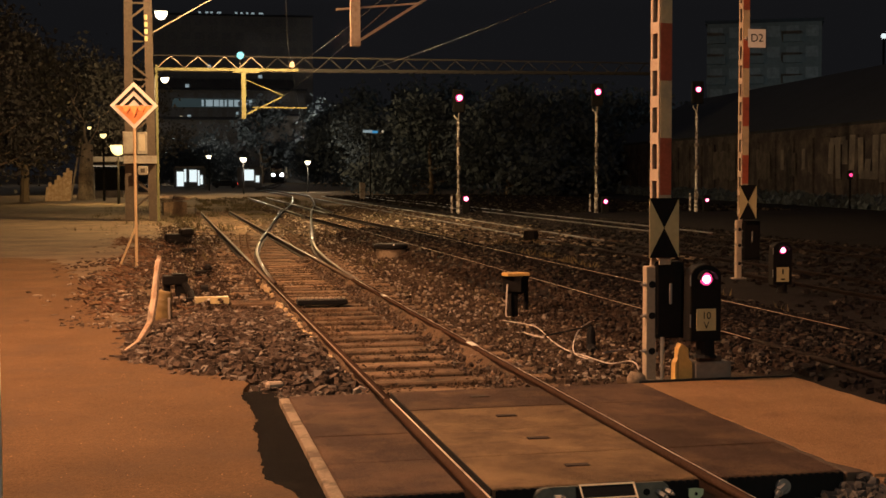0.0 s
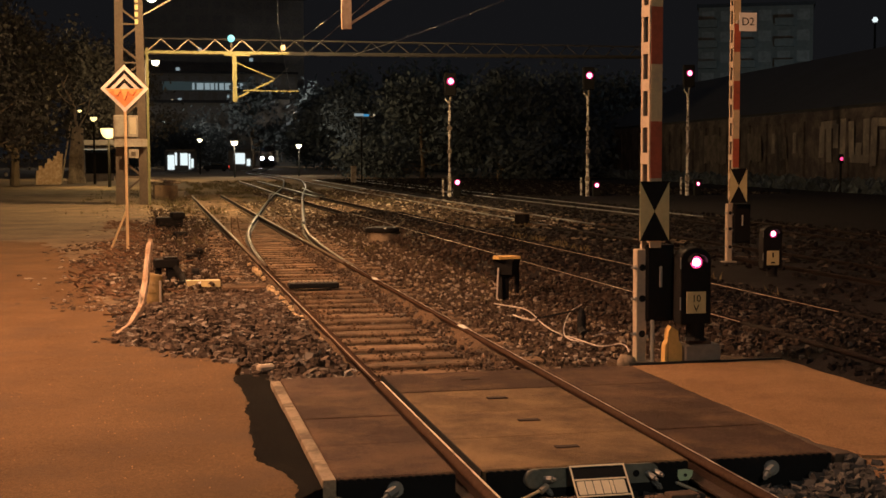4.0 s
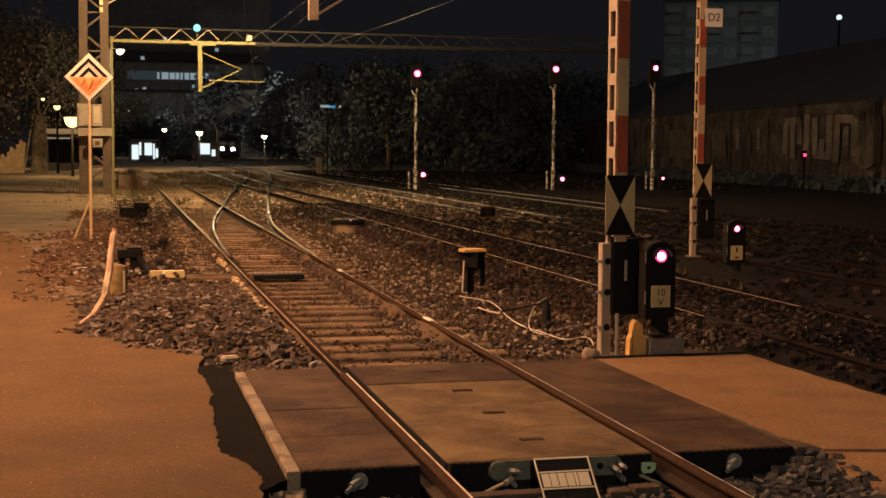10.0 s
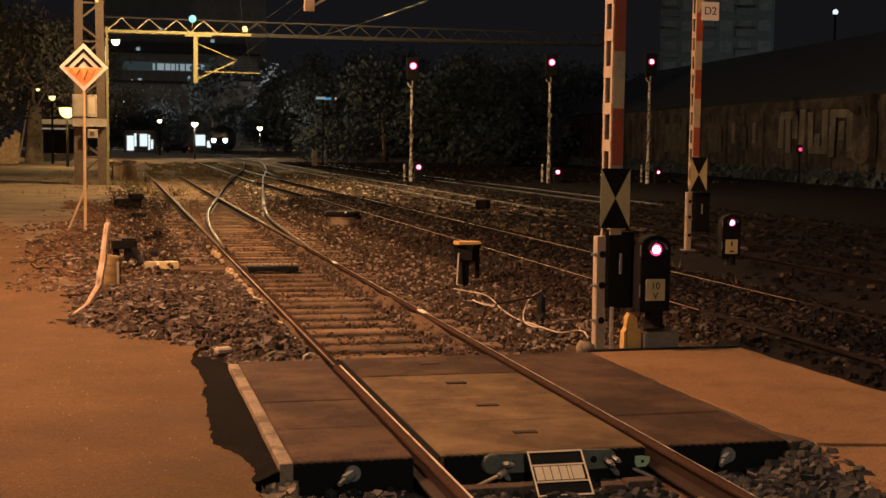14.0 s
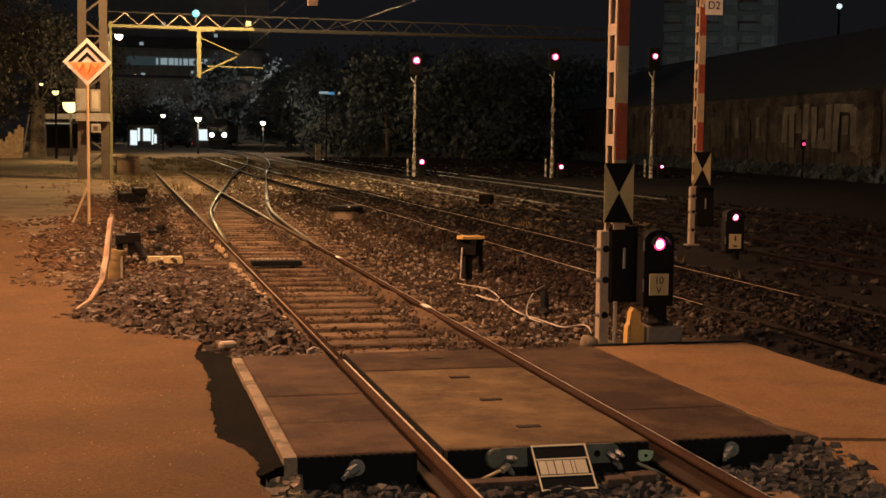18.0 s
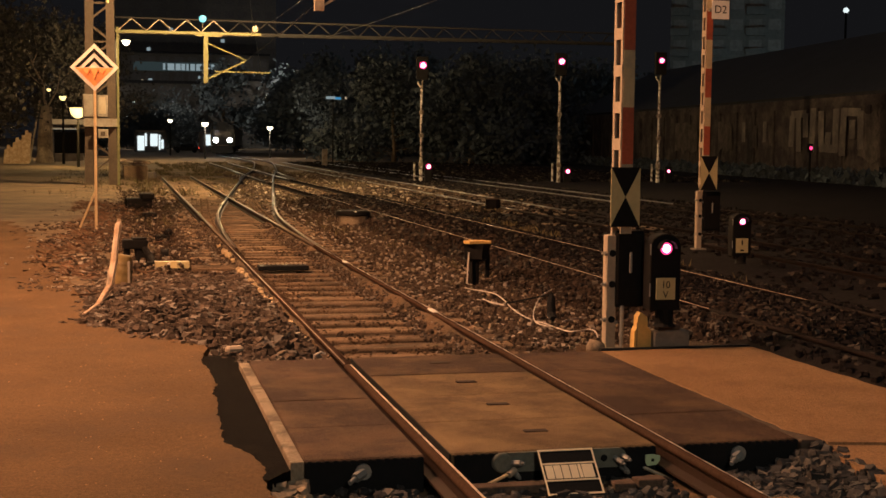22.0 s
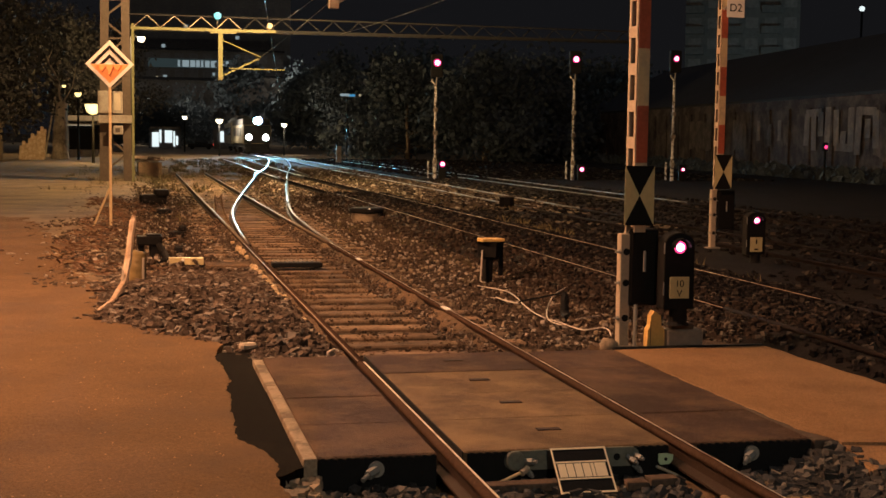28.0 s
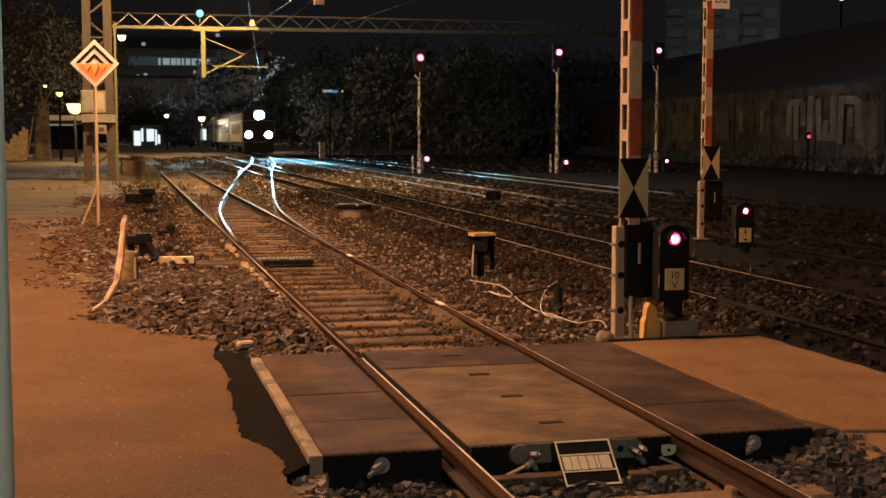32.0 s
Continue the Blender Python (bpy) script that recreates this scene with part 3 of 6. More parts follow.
for x0, x1 in ((-1.555, -0.84), (-0.65, 0.65), (0.84, 1.63)):
    bm = box(x0, -0.012, -0.26, x1, 0.0, -0.012, 0.004)
    n = int((x1 - x0) / 0.05)
    for i in range(n):
        u = x0 + (i + 0.5) * (x1 - x0) / n
        box(u - 0.012, -0.017, -0.03, u + 0.012, -0.006, -0.006, 0, bm)
    part("end_face", bm, M_BLACK, crossing, "black rubber end face")


def end_bolt(x, z, lean):
    b = thing("panel_bolt", x, -0.012, z, 0, "steel tie bolt end on the black panel face", "bolt", "crossing tie bolts")
    part("washer", disc_bar((0, 0, 0), (0, -0.02, 0), 0.048, 18), M_STEEL, b)
    part("nut", disc_bar((0, -0.02, 0), (lean * 0.06, -0.07, -0.02), 0.03, 6), M_STEEL, b)
    part("rod_end", disc_bar((lean * 0.05, -0.06, -0.015), (lean * 0.10, -0.12, -0.035), 0.014, 10), M_STEEL, b)
    return b


end_bolt(-1.21, -0.08, -1)
end_bolt(1.21, -0.08, -1)
def rounded_bar(x0, x1, r):
    """Outline of a bar with half-round ends."""
    return [(x1 - r + r * math.sin(a), r * math.cos(a)) for a in [math.pi * i / 12 for i in range(13)]] + [(x0 + r - r * math.sin(a), -r * math.cos(a)) for a in [math.pi * i / 12 for i in range(13)]]


restraint = thing("end_restraint", 0.0, -0.012, -0.065, 0, "long grey steel end plate with bolts on the black panel face", "restraint")
part("plate", moved(poly(rounded_bar(-0.42, 0.45, 0.06), 0.0, 0.014), pose(0, 0, 0, 90, 0, 0)), M_DULLPLATE, restraint, "dull grey steel plate")
part("boss", tube([(-0.355, -0.014, 0), (-0.355, -0.028, 0), (-0.355, -0.034, 0)], [0.062, 0.060, 0.05], 22), M_DULLPLATE, restraint)
part("hole", disc_bar((0.30, -0.014, 0.0), (0.30, -0.017, 0.0), 0.022, 14), M_BLACK, restraint)
for x0, z0, x1, z1, r in ((-0.30, -0.004, -0.255, 0.008, 0.020), (-0.285, -0.055, -0.27, -0.075, 0.018), (0.37, 0.0, 0.40, -0.02, 0.018), (0.415, -0.06, 0.43, -0.075, 0.019), (0.42, 0.01, 0.44, 0.0, 0.017)):
    nut = part("nut", disc_bar((x0, -0.014, z0), (x1, -0.075, z1), r, 6), M_STEEL, restraint)
    part("bolt_end", disc_bar((x1, -0.075, z1), (x1 + (x1 - x0) * 0.3, -0.095, z1 + (z1 - z0) * 0.3), r * 0.55, 8), M_STEEL, nut)
clevis = part("clevis", disc_bar((-0.285, -0.05, -0.035), (-0.335, -0.085, -0.06), 0.020, 8), M_CREAM, restraint, "pale threaded coupling")
part("tie_rod", disc_bar((-0.33, -0.075, -0.055), (-0.55, -0.10, -0.140), 0.010, 10), M_WHITE, restraint, "bright tie rod")
chain = thing("threaded_rod", 0.56, -0.03, -0.135, 0, "thin threaded steel rod hanging from the panel end", "rod")
part("rod", disc_bar((0.0, 0.0, 0.0), (0.25, -0.06, -0.105), 0.008, 10), M_STEEL, chain)
for i in range(18):
    f = 0.04 + i * 0.053
    part("thread", disc_bar((0.25 * f, -0.06 * f, -0.105 * f), (0.25 * (f + 0.02), -0.06 * (f + 0.02), -0.105 * (f + 0.02)), 0.0115, 8), M_WHITE, chain)
tag = thing("marker_tab", 0.62, -0.03, -0.09, 0, "small pale green shield tab on the panel end", "tab")
part("tab", moved(poly([(-0.048, 0.034), (0.0, 0.036), (0.05, 0.026), (0.046, -0.008), (0.025, -0.032), (-0.035, -0.036), (-0.05, -0.01)], 0.0, 0.008), pose(0, 0, 0, 90, 0, 0)), M_TAB, tag)
part("dot", disc_bar((0.0, -0.008, 0.0), (0.0, -0.0105, 0.0), 0.011, 10), M_DARK, tag)
for x0, x1, y in ((-0.60, -0.12, -0.19), (0.26, 0.40, -0.27), (0.43, 0.62, -0.21)):
    stub = thing("buried_timber", (x0 + x1) / 2, y, -0.205, R.uniform(-4, 4), "pale worn timber end half buried in the ballast", "timber", "buried timbers")
    part("timber", box((x0 - x1) / 2, -0.055, 0.0, (x1 - x0) / 2, 0.055, 0.055, 0.014, seg=2), M_STONE, stub)

board = new("sign_board")
board.matrix_basis = pose(0.015, -0.222, -0.088, 42, 0, 0) @ Matrix.Diagonal((1, 1.16, 1, 1))
tagged(board, "black and white maker's sign board leaning on the crossing edge", "sign")
part("panel", box(-0.175, -0.14, -0.018, 0.175, 0.14, 0.0, 0.003), M_BLACK, board)
for b0 in ((-0.175, 0.130, 0.175, 0.14), (-0.175, -0.14, 0.175, -0.130), (-0.175, -0.130, -0.165, 0.130), (0.165, -0.130, 0.175, 0.130), (-0.165, 0.047, 0.165, 0.055), (-0.165, -0.055, 0.165, -0.047)):
    part("border", box(b0[0], b0[1], 0.0, b0[2], b0[3], 0.004), M_SIGNCREAM, board)
for i, (u, w) in enumerate(((-0.130, 0.048), (-0.079, 0.044), (-0.028, 0.046), (0.024, 0.046), (0.062, 0.020), (0.112, 0.070))):
    part("lettering_bar", box(u - w / 2, -0.041, 0.0, u + w / 2, 0.041, 0.004), M_SIGNCREAM, board)
part("lower_edge", box(-0.165, -0.19, -0.03, 0.175, -0.143, -0.002, 0.02, seg=3), M_CONC, board)


# ---- sleepers ----
def sleeper_mesh(name, length, width, height):
    bm = box(-length / 2, -width / 2, -height, length / 2, width / 2, 0, 0.018)
    for s in (-1, 1):
        box(s * HALF - 0.13, -0.07, -0.005, s * HALF + 0.13, 0.07, 0.012, 0.0, bm)
        for u in (-0.10, 0.10):
            box(s * HALF + u - 0.022, -0.05, 0.01, s * HALF + u + 0.022, 0.05, 0.05, 0.01, bm)
    me = bpy.data.meshes.new(name)
    bm.to_mesh(me)
    bm.free()
    me.materials.append(M_SLEEPER)
    return me


SLEEPER = sleeper_mesh("sleeper", 2.5, 0.26, 0.16)
LONG = sleeper_mesh("sleeper", 3.0, 0.26, 0.16)
for i in range(-18, 105):
    y = 3.95 + i * 0.6
    if y < -3.5 or -0.6 < y < 3.7:
        continue
    turned = y > 15
    piece("sleeper", LONG if turned else SLEEPER, main_track, pose(branch(y) * 0.5 if turned and branch(y) < 1.6 else R.uniform(-0.03, 0.03), y, -0.157 + R.uniform(-0.006, 0.004), 0, R.uniform(-0.3, 0.3), R.uniform(-0.7, 0.7)))
for i in range(90):
    piece("sleeper", SLEEPER, second_track, pose(second(1.0 + i * 0.62), 1.0 + i * 0.62, second_z(1.0 + i * 0.62) - 0.23, 0, 0, R.uniform(-0.5, 0.5)))
for track, line, y0, count in ((third_track, third, 48.0, 90), (fourth_track, fourth, 36.0, 110)):
    for i in range(count):
        piece("sleeper", SLEEPER, track, pose(line(y0 + i * 0.62), y0 + i * 0.62, -0.255, 0, 0, R.uniform(-0.6, 0.6)))


# ---- stones ----
def stones(name, places, material, label, flat=0.75):
    """Many crushed stones as one mesh; places: (x, y, z, size)."""
    rng = np.random.default_rng(len(places))
    base = np.array([(-1, -1, -1), (1, -1, -1), (1, 1, -1), (-1, 1, -1), (-1, -1, 1), (1, -1, 1), (1, 1, 1), (-1, 1, 1)], float) * 0.5
    quads = np.array([(0, 3, 2, 1), (4, 5, 6, 7), (0, 1, 5, 4), (1, 2, 6, 5), (2, 3, 7, 6), (3, 0, 4, 7)])
    P = np.array(places, float)
    n = len(P)
    V = base[None] * rng.uniform(0.55, 1.15, (n, 8, 3))
    a, b = rng.uniform(0, math.tau, (2, n))
    ca, sa, cb, sb = np.cos(a), np.sin(a), np.cos(b * 0.25), np.sin(b * 0.25)
    x, y, z = V[..., 0], V[..., 1], V[..., 2] * flat
    y, z = y * cb[:, None] - z * sb[:, None], y * sb[:, None] + z * cb[:, None]
    x, y = x * ca[:, None] - y * sa[:, None], x * sa[:, None] + y * ca[:, None]
    V = np.stack([x, y, z], -1) * P[:, None, 3:4] + P[:, None, :3]
    me = bpy.data.meshes.new(name)
    F = (quads[None] + 8 * np.arange(n)[:, None, None]).reshape(-1, 4)
    me.vertices.add(n * 8)
    me.vertices.foreach_set("co", V.reshape(-1))
    me.loops.add(F.size)
    me.loops.foreach_set("vertex_index", F.reshape(-1).astype(np.int32))
    me.polygons.add(len(F))
    me.polygons.foreach_set("loop_start", np.arange(0, F.size, 4, dtype=np.int32))
    me.update(calc_edges=True)
    me.validate()
    me.shade_flat()
    me.materials.append(material)
    return tagged(new(name, me), label, name.replace("_", " "), "", "stuff")


def scatter():
    out = []
    rng = np.random.default_rng(4)
    # bed of the siding, with sleepers half covered
    for x0, x1, y0, y1, count, z, s0, s1 in (
            (-1.9, 1.9, 3.65, 12, 9000, -0.185, 0.025, 0.06), (-1.9, 2.6, 12, 26, 8000, -0.185, 0.03, 0.07), (-2.2, 4.0, 26, 55, 6000, -0.19, 0.05, 0.12),
            (1.5, 3.6, 4.2, 12, 7000, -0.175, 0.02, 0.06), (2.0, 3.7, 12, 30, 4500, -0.16, 0.03, 0.075), (3.0, 11.0, 30, 78, 8000, -0.20, 0.06, 0.16), (-4.5, -1.6, 12, 45, 3000, -0.10, 0.03, 0.08)):
        xs, ys = rng.uniform(x0, x1, count), rng.uniform(y0, y1, count)
        zs = z + rng.uniform(-0.03, 0.02, count)
        ss = rng.uniform(s0, s1, count)
        for x, y, zz, s in zip(xs, ys, zs, ss):
            if abs(x) < 0.68 and y > 3.6 and rng.random() < 0.95:
                zz -= 0.045
            if abs(abs(x) - HALF) < 0.09 and y > 3.6:
                continue
            if 1.75 < x < 3.4 and y < 4.05 and y > -6:
                continue
            out.append((x, y, zz, s))
    return out


def edge_chips():
    """Pale spalls along the outside of the siding's rails and litter by the sign."""
    rng = np.random.default_rng(21)
    out = []
    for _ in range(120):
        out.append((0.95 + rng.normal(0, 0.05), rng.uniform(5, 14), -0.14, rng.uniform(0.02, 0.05)))
    for _ in range(150):
        out.append((rng.normal(-3.1, 0.5), rng.uniform(9.5, 18), -0.055, rng.uniform(0.015, 0.07)))
    for _ in range(160):
        out.append((rng.uniform(-2.0, -1.55), rng.uniform(-0.8, 0.0), -0.16 + rng.uniform(-0.05, 0.04), rng.uniform(0.04, 0.09)))
    for _ in range(260):
        out.append((rng.uniform(1.1, 3.4), rng.uniform(4.6, 16), -0.14, rng.uniform(0.02, 0.06)))
    return out


def paint_flakes():
    """Pale broken grout along the outer foot of the siding's left rail, in clumps between the sleepers."""
    rng = np.random.default_rng(31)
    out = []
    y = 4.9
    while y < 17:
        if rng.random() < 0.8:
            for _ in range(int(rng.integers(5, 12))):
                out.append((-0.90 + rng.normal(0, 0.018), y + rng.normal(0, 0.10), -0.06 + rng.uniform(-0.03, 0.03), rng.uniform(0.02, 0.055)))
        y += rng.uniform(0.28, 0.62)
    return out


def sleeper_grit():
    """Dirt clods and small stones that lie in drifts on the siding's sleepers."""
    rng = np.random.default_rng(51)
    out = []
    while len(out) < 2600:
        x, y = rng.uniform(-0.66, 0.66), rng.uniform(3.62, 22.0)
        if noise.noise(Vector((x * 2.4, y * 1.7, 11))) + 0.35 * (abs(x) > 0.5) > rng.uniform(-0.15, 0.4):
            out.append((x, y, -0.156 + rng.uniform(-0.006, 0.004), rng.uniform(0.010, 0.036)))
    return out


stones("sleeper_dirt", sleeper_grit(), M_BED, "brown dirt clods and small stones drifted over the sleepers", 0.6)
stones("pale_grout", paint_flakes(), M_WHITE, "broken pale grout along the foot of a rail", 0.7)
stones("pale_chips", edge_chips(), M_CONC, "pale concrete chips and litter along the rails", 0.6)


def pebbles():
    rng = np.random.default_rng(22)
    out = [(rng.uniform(1.72, 3.12), rng.uniform(0, 3.55), -0.006, rng.uniform(0.004, 0.010)) for _ in range(1600)]
    return out + [(-2.0 - abs(rng.normal(0, 1.2)), rng.uniform(-3, 12), -0.045, rng.uniform(0.005, 0.014)) for _ in range(700)]


stones("pebbles", pebbles(), M_GRAVEL, "small loose pebbles on the gravel and asphalt", 0.7)


def dark_bed(near):
    out = []
    rng = np.random.default_rng(6)
    for x0, x1, y0, y1, count, s0, s1 in ((3.28, 6.8, -2, 4.1, 3500, 0.03, 0.075), (2.75, 6.8, 4.1, 12, 8500, 0.03, 0.075), (2.7, 7.6, 12, 36, 10000, 0.035, 0.09), (6.8, 17, 8, 60, 7000, 0.05, 0.14), (12.5, 32, 60, 118, 9000, 0.08, 0.24)):
        xs, ys, ss = rng.uniform(x0, x1, count), rng.uniform(y0, y1, count), rng.uniform(s0, s1, count)
        for x, y, s in zip(xs, ys, ss):
            c = x - second(y)
            if abs(abs(c) - HALF) < 0.08 or (6.9 < x < 8.3 and 12 < y < 15.5) or 0.1 > abs(abs(x - 9.6) - HALF):
                continue
            p = (x, y, bed_z(x, y) + rng.uniform(-0.02, 0.012), s)
            if (c < -0.4 + rng.normal(0, 0.5) and y > 3.5) == near:
                out.append(p)
    return out


def bed_z(x, y):
    c = abs(x - second(y))
    return -0.22 + 0.285 * max(0.0, min(1.0, (1.75 - c) / 0.8)) if x < 7.2 else -0.2


def bed_sheet():
    bm = bmesh.new()
    rows = []
    for j in range(21):
        y = -6 + j * 2.0
        rows.append([bm.verts.new((second(y) + u, y, bed_z(second(y) + u, y) - 0.015)) for u in (-1.6, -1.3, -0.95, -0.5, 0.0, 0.5, 0.95, 1.3, 1.6)])
    for a, b in zip(rows, rows[1:]):
        for i in range(8):
            bm.faces.new((a[i], a[i + 1], b[i + 1], b[i]))
    return bm


structure("ballast_bank", bed_sheet(), M_UNLITBED, "low bank of ballast under the second track, black as if unlit", "ballast", False, "stuff")
stones("ballast", dark_bed(False), M_UNLITBED, "ballast of the yard's farther tracks, black as if unlit")
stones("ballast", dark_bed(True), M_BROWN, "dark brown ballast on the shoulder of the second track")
structure("track_bed", poly([(-1.5, 3.62), (1.6, 3.62), (2.6, 40), (-2.2, 40)], -0.3, -0.197), M_BED, "packed brown dirt between the siding's sleepers", "track bed")


def rail_bank(x, y0, y1, seed):
    """Dirt and fines banked against the outer side of a siding rail's foot and web."""
    bm = bmesh.new()
    rows = []
    n = int((y1 - y0) / 0.12)
    for j in range(n + 1):
        y = y0 + (y1 - y0) * j / n
        lift = 0.04 * noise.noise(Vector((x * 3 + seed, y * 1.3, 2))) + 0.016 * noise.noise(Vector((seed, y * 5.0, 9)))
        rows.append([bm.verts.new((x + u + 0.012 * noise.noise(Vector((u * 20, y * 4, seed))), y, z + (lift if i < 3 else 0))) for i, (u, z) in enumerate(((-0.038, -0.052), (-0.075, -0.080), (-0.115, -0.120), (-0.17, -0.20)))])
    for a, b in zip(rows, rows[1:]):
        for i in range(3):
            bm.faces.new((a[i], b[i], b[i + 1], a[i + 1]))
    return bm


def bank_grit():
    """Small stones and clods lying on the dirt along the siding rails."""
    rng = np.random.default_rng(83)
    out = []
    for _ in range(5200):
        side, y, u = rng.choice((-HALF, HALF)), rng.uniform(3.75, 24.0), 0.05 + 0.27 * rng.uniform() ** 1.3
        if noise.noise(Vector((side * 4, y * 1.1, 4))) > -0.3:
            out.append((side - u, y, max(-0.04 - u * 0.62, -0.16) + rng.uniform(-0.012, 0.008), rng.uniform(0.014, 0.05)))
    return out


stones("rail_grit", bank_grit(), M_STONE, "small stones and clods along the siding rails", 0.7)
for x, y0, seed in ((HALF, 3.72, 3), (-HALF, 3.72, 8)):
    structure("rail_dirt", rail_bank(x, y0, 24.0, seed), M_BED, "packed dirt and fines banked against the siding rail", "dirt", True, "stuff")
stones("ballast", scatter(), M_BALLAST, "dirty brown crushed stone ballast between and beside the rails")


def rubble():
    """Broken brick and dirt clods on the bare ground round the sign post."""
    rng = np.random.default_rng(41)
    out = []
    for _ in range(2600):
        y = rng.uniform(9.5, 24)
        x = rng.normal(-3.1 - (y - 12) * 0.03, 0.55)
        if noise.noise(Vector((x * 1.3, y * 0.6, 9))) > -0.1:
            out.append((x, y, -0.06, rng.uniform(0.015, 0.085)))
    return out


stones("rubble", rubble(), M_BALLAST, "reddish brown clods and broken brick by the sign post", 0.7)


def front_stones():
    rng = np.random.default_rng(14)
    out = []
    for _ in range(9000):
        x, y = rng.uniform(-2.2, 2.4), rng.uniform(-5.5, -0.03)
        if abs(abs(x) - HALF) > 0.09 and not (x > 1.75 and y > -6):
            out.append((x, y, -0.215 + rng.uniform(-0.03, 0.02), rng.uniform(0.03, 0.085)))
    return out


def bank_stones():
    """Loose stones heaped against the end of the gravel ramp."""
    rng = np.random.default_rng(19)
    out = []
    for _ in range(900):
        y = rng.uniform(-1.6, -0.04)
        u = rng.uniform(0, 1)
        x = 1.22 + 0.55 * u - 0.06 * (y < -0.4)
        out.append((x, y, -0.23 + 0.20 * u ** 1.5 + rng.uniform(-0.02, 0.015), rng.uniform(0.03, 0.085)))
    return out


stones("ballast", bank_stones(), M_GREY, "dark grey stones heaped against the gravel ramp's end")
stones("ballast", front_stones(), M_GREY, "grey crushed stone in front of the crossing panels")


def stone_meshes(material, seed):
    """A few crushed stone shapes to be shared by single stones."""
    rng = np.random.default_rng(seed)
    out = []
    for _ in range(8):
        bm = bmesh.new()
        bmesh.ops.create_icosphere(bm, subdivisions=1, radius=0.5)
        cut = rng.normal(0, 1, (4, 3))
        for v in bm.verts:
            co = Vector(v.co) * float(rng.uniform(0.8, 1.15))
            for q in cut:
                n_ = Vector(q).normalized()
                d = co.dot(n_)
                if d > 0.34:
                    co -= n_ * (d - 0.34)
            v.co = co
        me = bpy.data.meshes.new("stone")
        bm.to_mesh(me)
        bm.free()
        me.shade_flat()
        me.materials.append(material)
        out.append(me)
    return out


def single_stones(parent, places, meshes, seed):
    r = random.Random(seed)
    for x, y, z, s in places:
        piece("stone", r.choice(meshes), parent, pose(x, y, z, r.uniform(-30, 30), r.uniform(-30, 30), r.uniform(0, 360)) @ Matrix.Diagonal((s * r.uniform(0.9, 1.4), s, s * r.uniform(0.6, 0.95), 1)))


fr = random.Random(61)
front_heap = thing("loose_stones", 0, -0.5, -0.22, 0, "loose grey coarse stones in front of the panels", "stones")
spots = []
while len(spots) < 280:
    x, y = fr.uniform(-2.0, 2.2), -0.05 - abs(fr.gauss(0, 0.55))
    if abs(abs(x) - HALF) > 0.12 and not (-0.25 < x < 0.3 and y > -0.5):
        spots.append((x, y + 0.5, 0.02 + fr.uniform(-0.01, 0.02), fr.uniform(0.05, 0.10)))
single_stones(front_heap, spots, stone_meshes(M_GREYBIT, 3), 62)


def pile():
    out = []
    rng = np.random.default_rng(8)
    while len(out) < 8500:
        x, y = rng.uniform(-3.3, -0.88), rng.uniform(3.7, 11.5)
        left = -1.75 - 1.3 * max(0.0, min(1.0, (y - 4.6) / 1.9))
        if x < left + rng.normal(0, 0.08):
            continue
        u = (x - left) / (-0.85 - left)
        h = 0.20 * math.sin(math.pi * min(1, max(0, u)) * 0.9 + 0.15) * min(1, (y - 3.65) / 1.0) * max(0.15, min(1, (11.5 - y) / 4)) + noise.noise(Vector((x * 2.2, y * 1.6, 5))) * 0.04
        out.append((x, y, -0.10 + h * rng.uniform(0.6, 1.0), rng.uniform(0.03, 0.085)))
    return out


def pile_core():
    bm = bmesh.new()
    grid = []
    for j in range(40):
        y = 3.65 + 7.85 * j / 39
        left = -1.75 - 1.3 * max(0.0, min(1.0, (y - 4.6) / 1.9))
        row = []
        for i in range(13):
            u = i / 12
            x = left + u * (-0.85 - left)
            h = 0.20 * math.sin(math.pi * u * 0.9 + 0.15) * min(1, (y - 3.65) / 1.0) * max(0.15, min(1, (11.5 - y) / 4)) + noise.noise(Vector((x * 2.2, y * 1.6, 5))) * 0.04
            row.append(bm.verts.new((x, y, -0.13 + h * 0.75 if 0 < i < 12 else -0.26)))
        grid.append(row)
    for a, b in zip(grid, grid[1:]):
        for i in range(12):
            bm.faces.new((a[i], a[i + 1], b[i + 1], b[i]))
    return bm


structure("stone_heap_core", pile_core(), M_STONE, "packed core of a low heap of dark crushed stone", "stone heap", True, "stuff")
ALL = pile()
NEAR = [p for p in ALL if p[1] < 6.6 and p[3] > 0.05][:300]
chosen = set(NEAR)
stones("stone_heap", [p for p in ALL if p not in chosen], M_STONE, "low heap of dark coarse stones beside the siding", 0.95)
heap = thing("stone_pile", 0, 0, 0, 0, "coarse dark stones at the near edge of a heap", "stones")
single_stones(heap, [(x, y, z + 0.015, s * 1.1) for x, y, z, s in NEAR], stone_meshes(M_STONEBIT, 5), 63)


# ---- masts and signals ----
def bow_tie(parent, w, h, y):
    """Cream board with two black triangles that meet in the middle."""
    board = part("sign_plate", box(-w / 2, y, -h / 2, w / 2, y + 0.006, h / 2), M_SIGNYEL, parent, "cream board with black triangles")
    for s in (-1, 1):
        bm = bmesh.new()
        v = [bm.verts.new(p) for p in ((-w / 2, y - 0.004, s * h / 2), (w / 2, y - 0.004, s * h / 2), (0, y - 0.004, 0))]
        f = bm.faces.new(v)
        r = bmesh.ops.extrude_face_region(bm, geom=[f])
        bmesh.ops.translate(bm, vec=(0, 0.004, 0), verts=[g for g in r["geom"] if isinstance(g, bmesh.types.BMVert)])
        bmesh.ops.recalc_face_normals(bm, faces=bm.faces)
        part("black_triangle", bm, M_DARK, board)
    return board


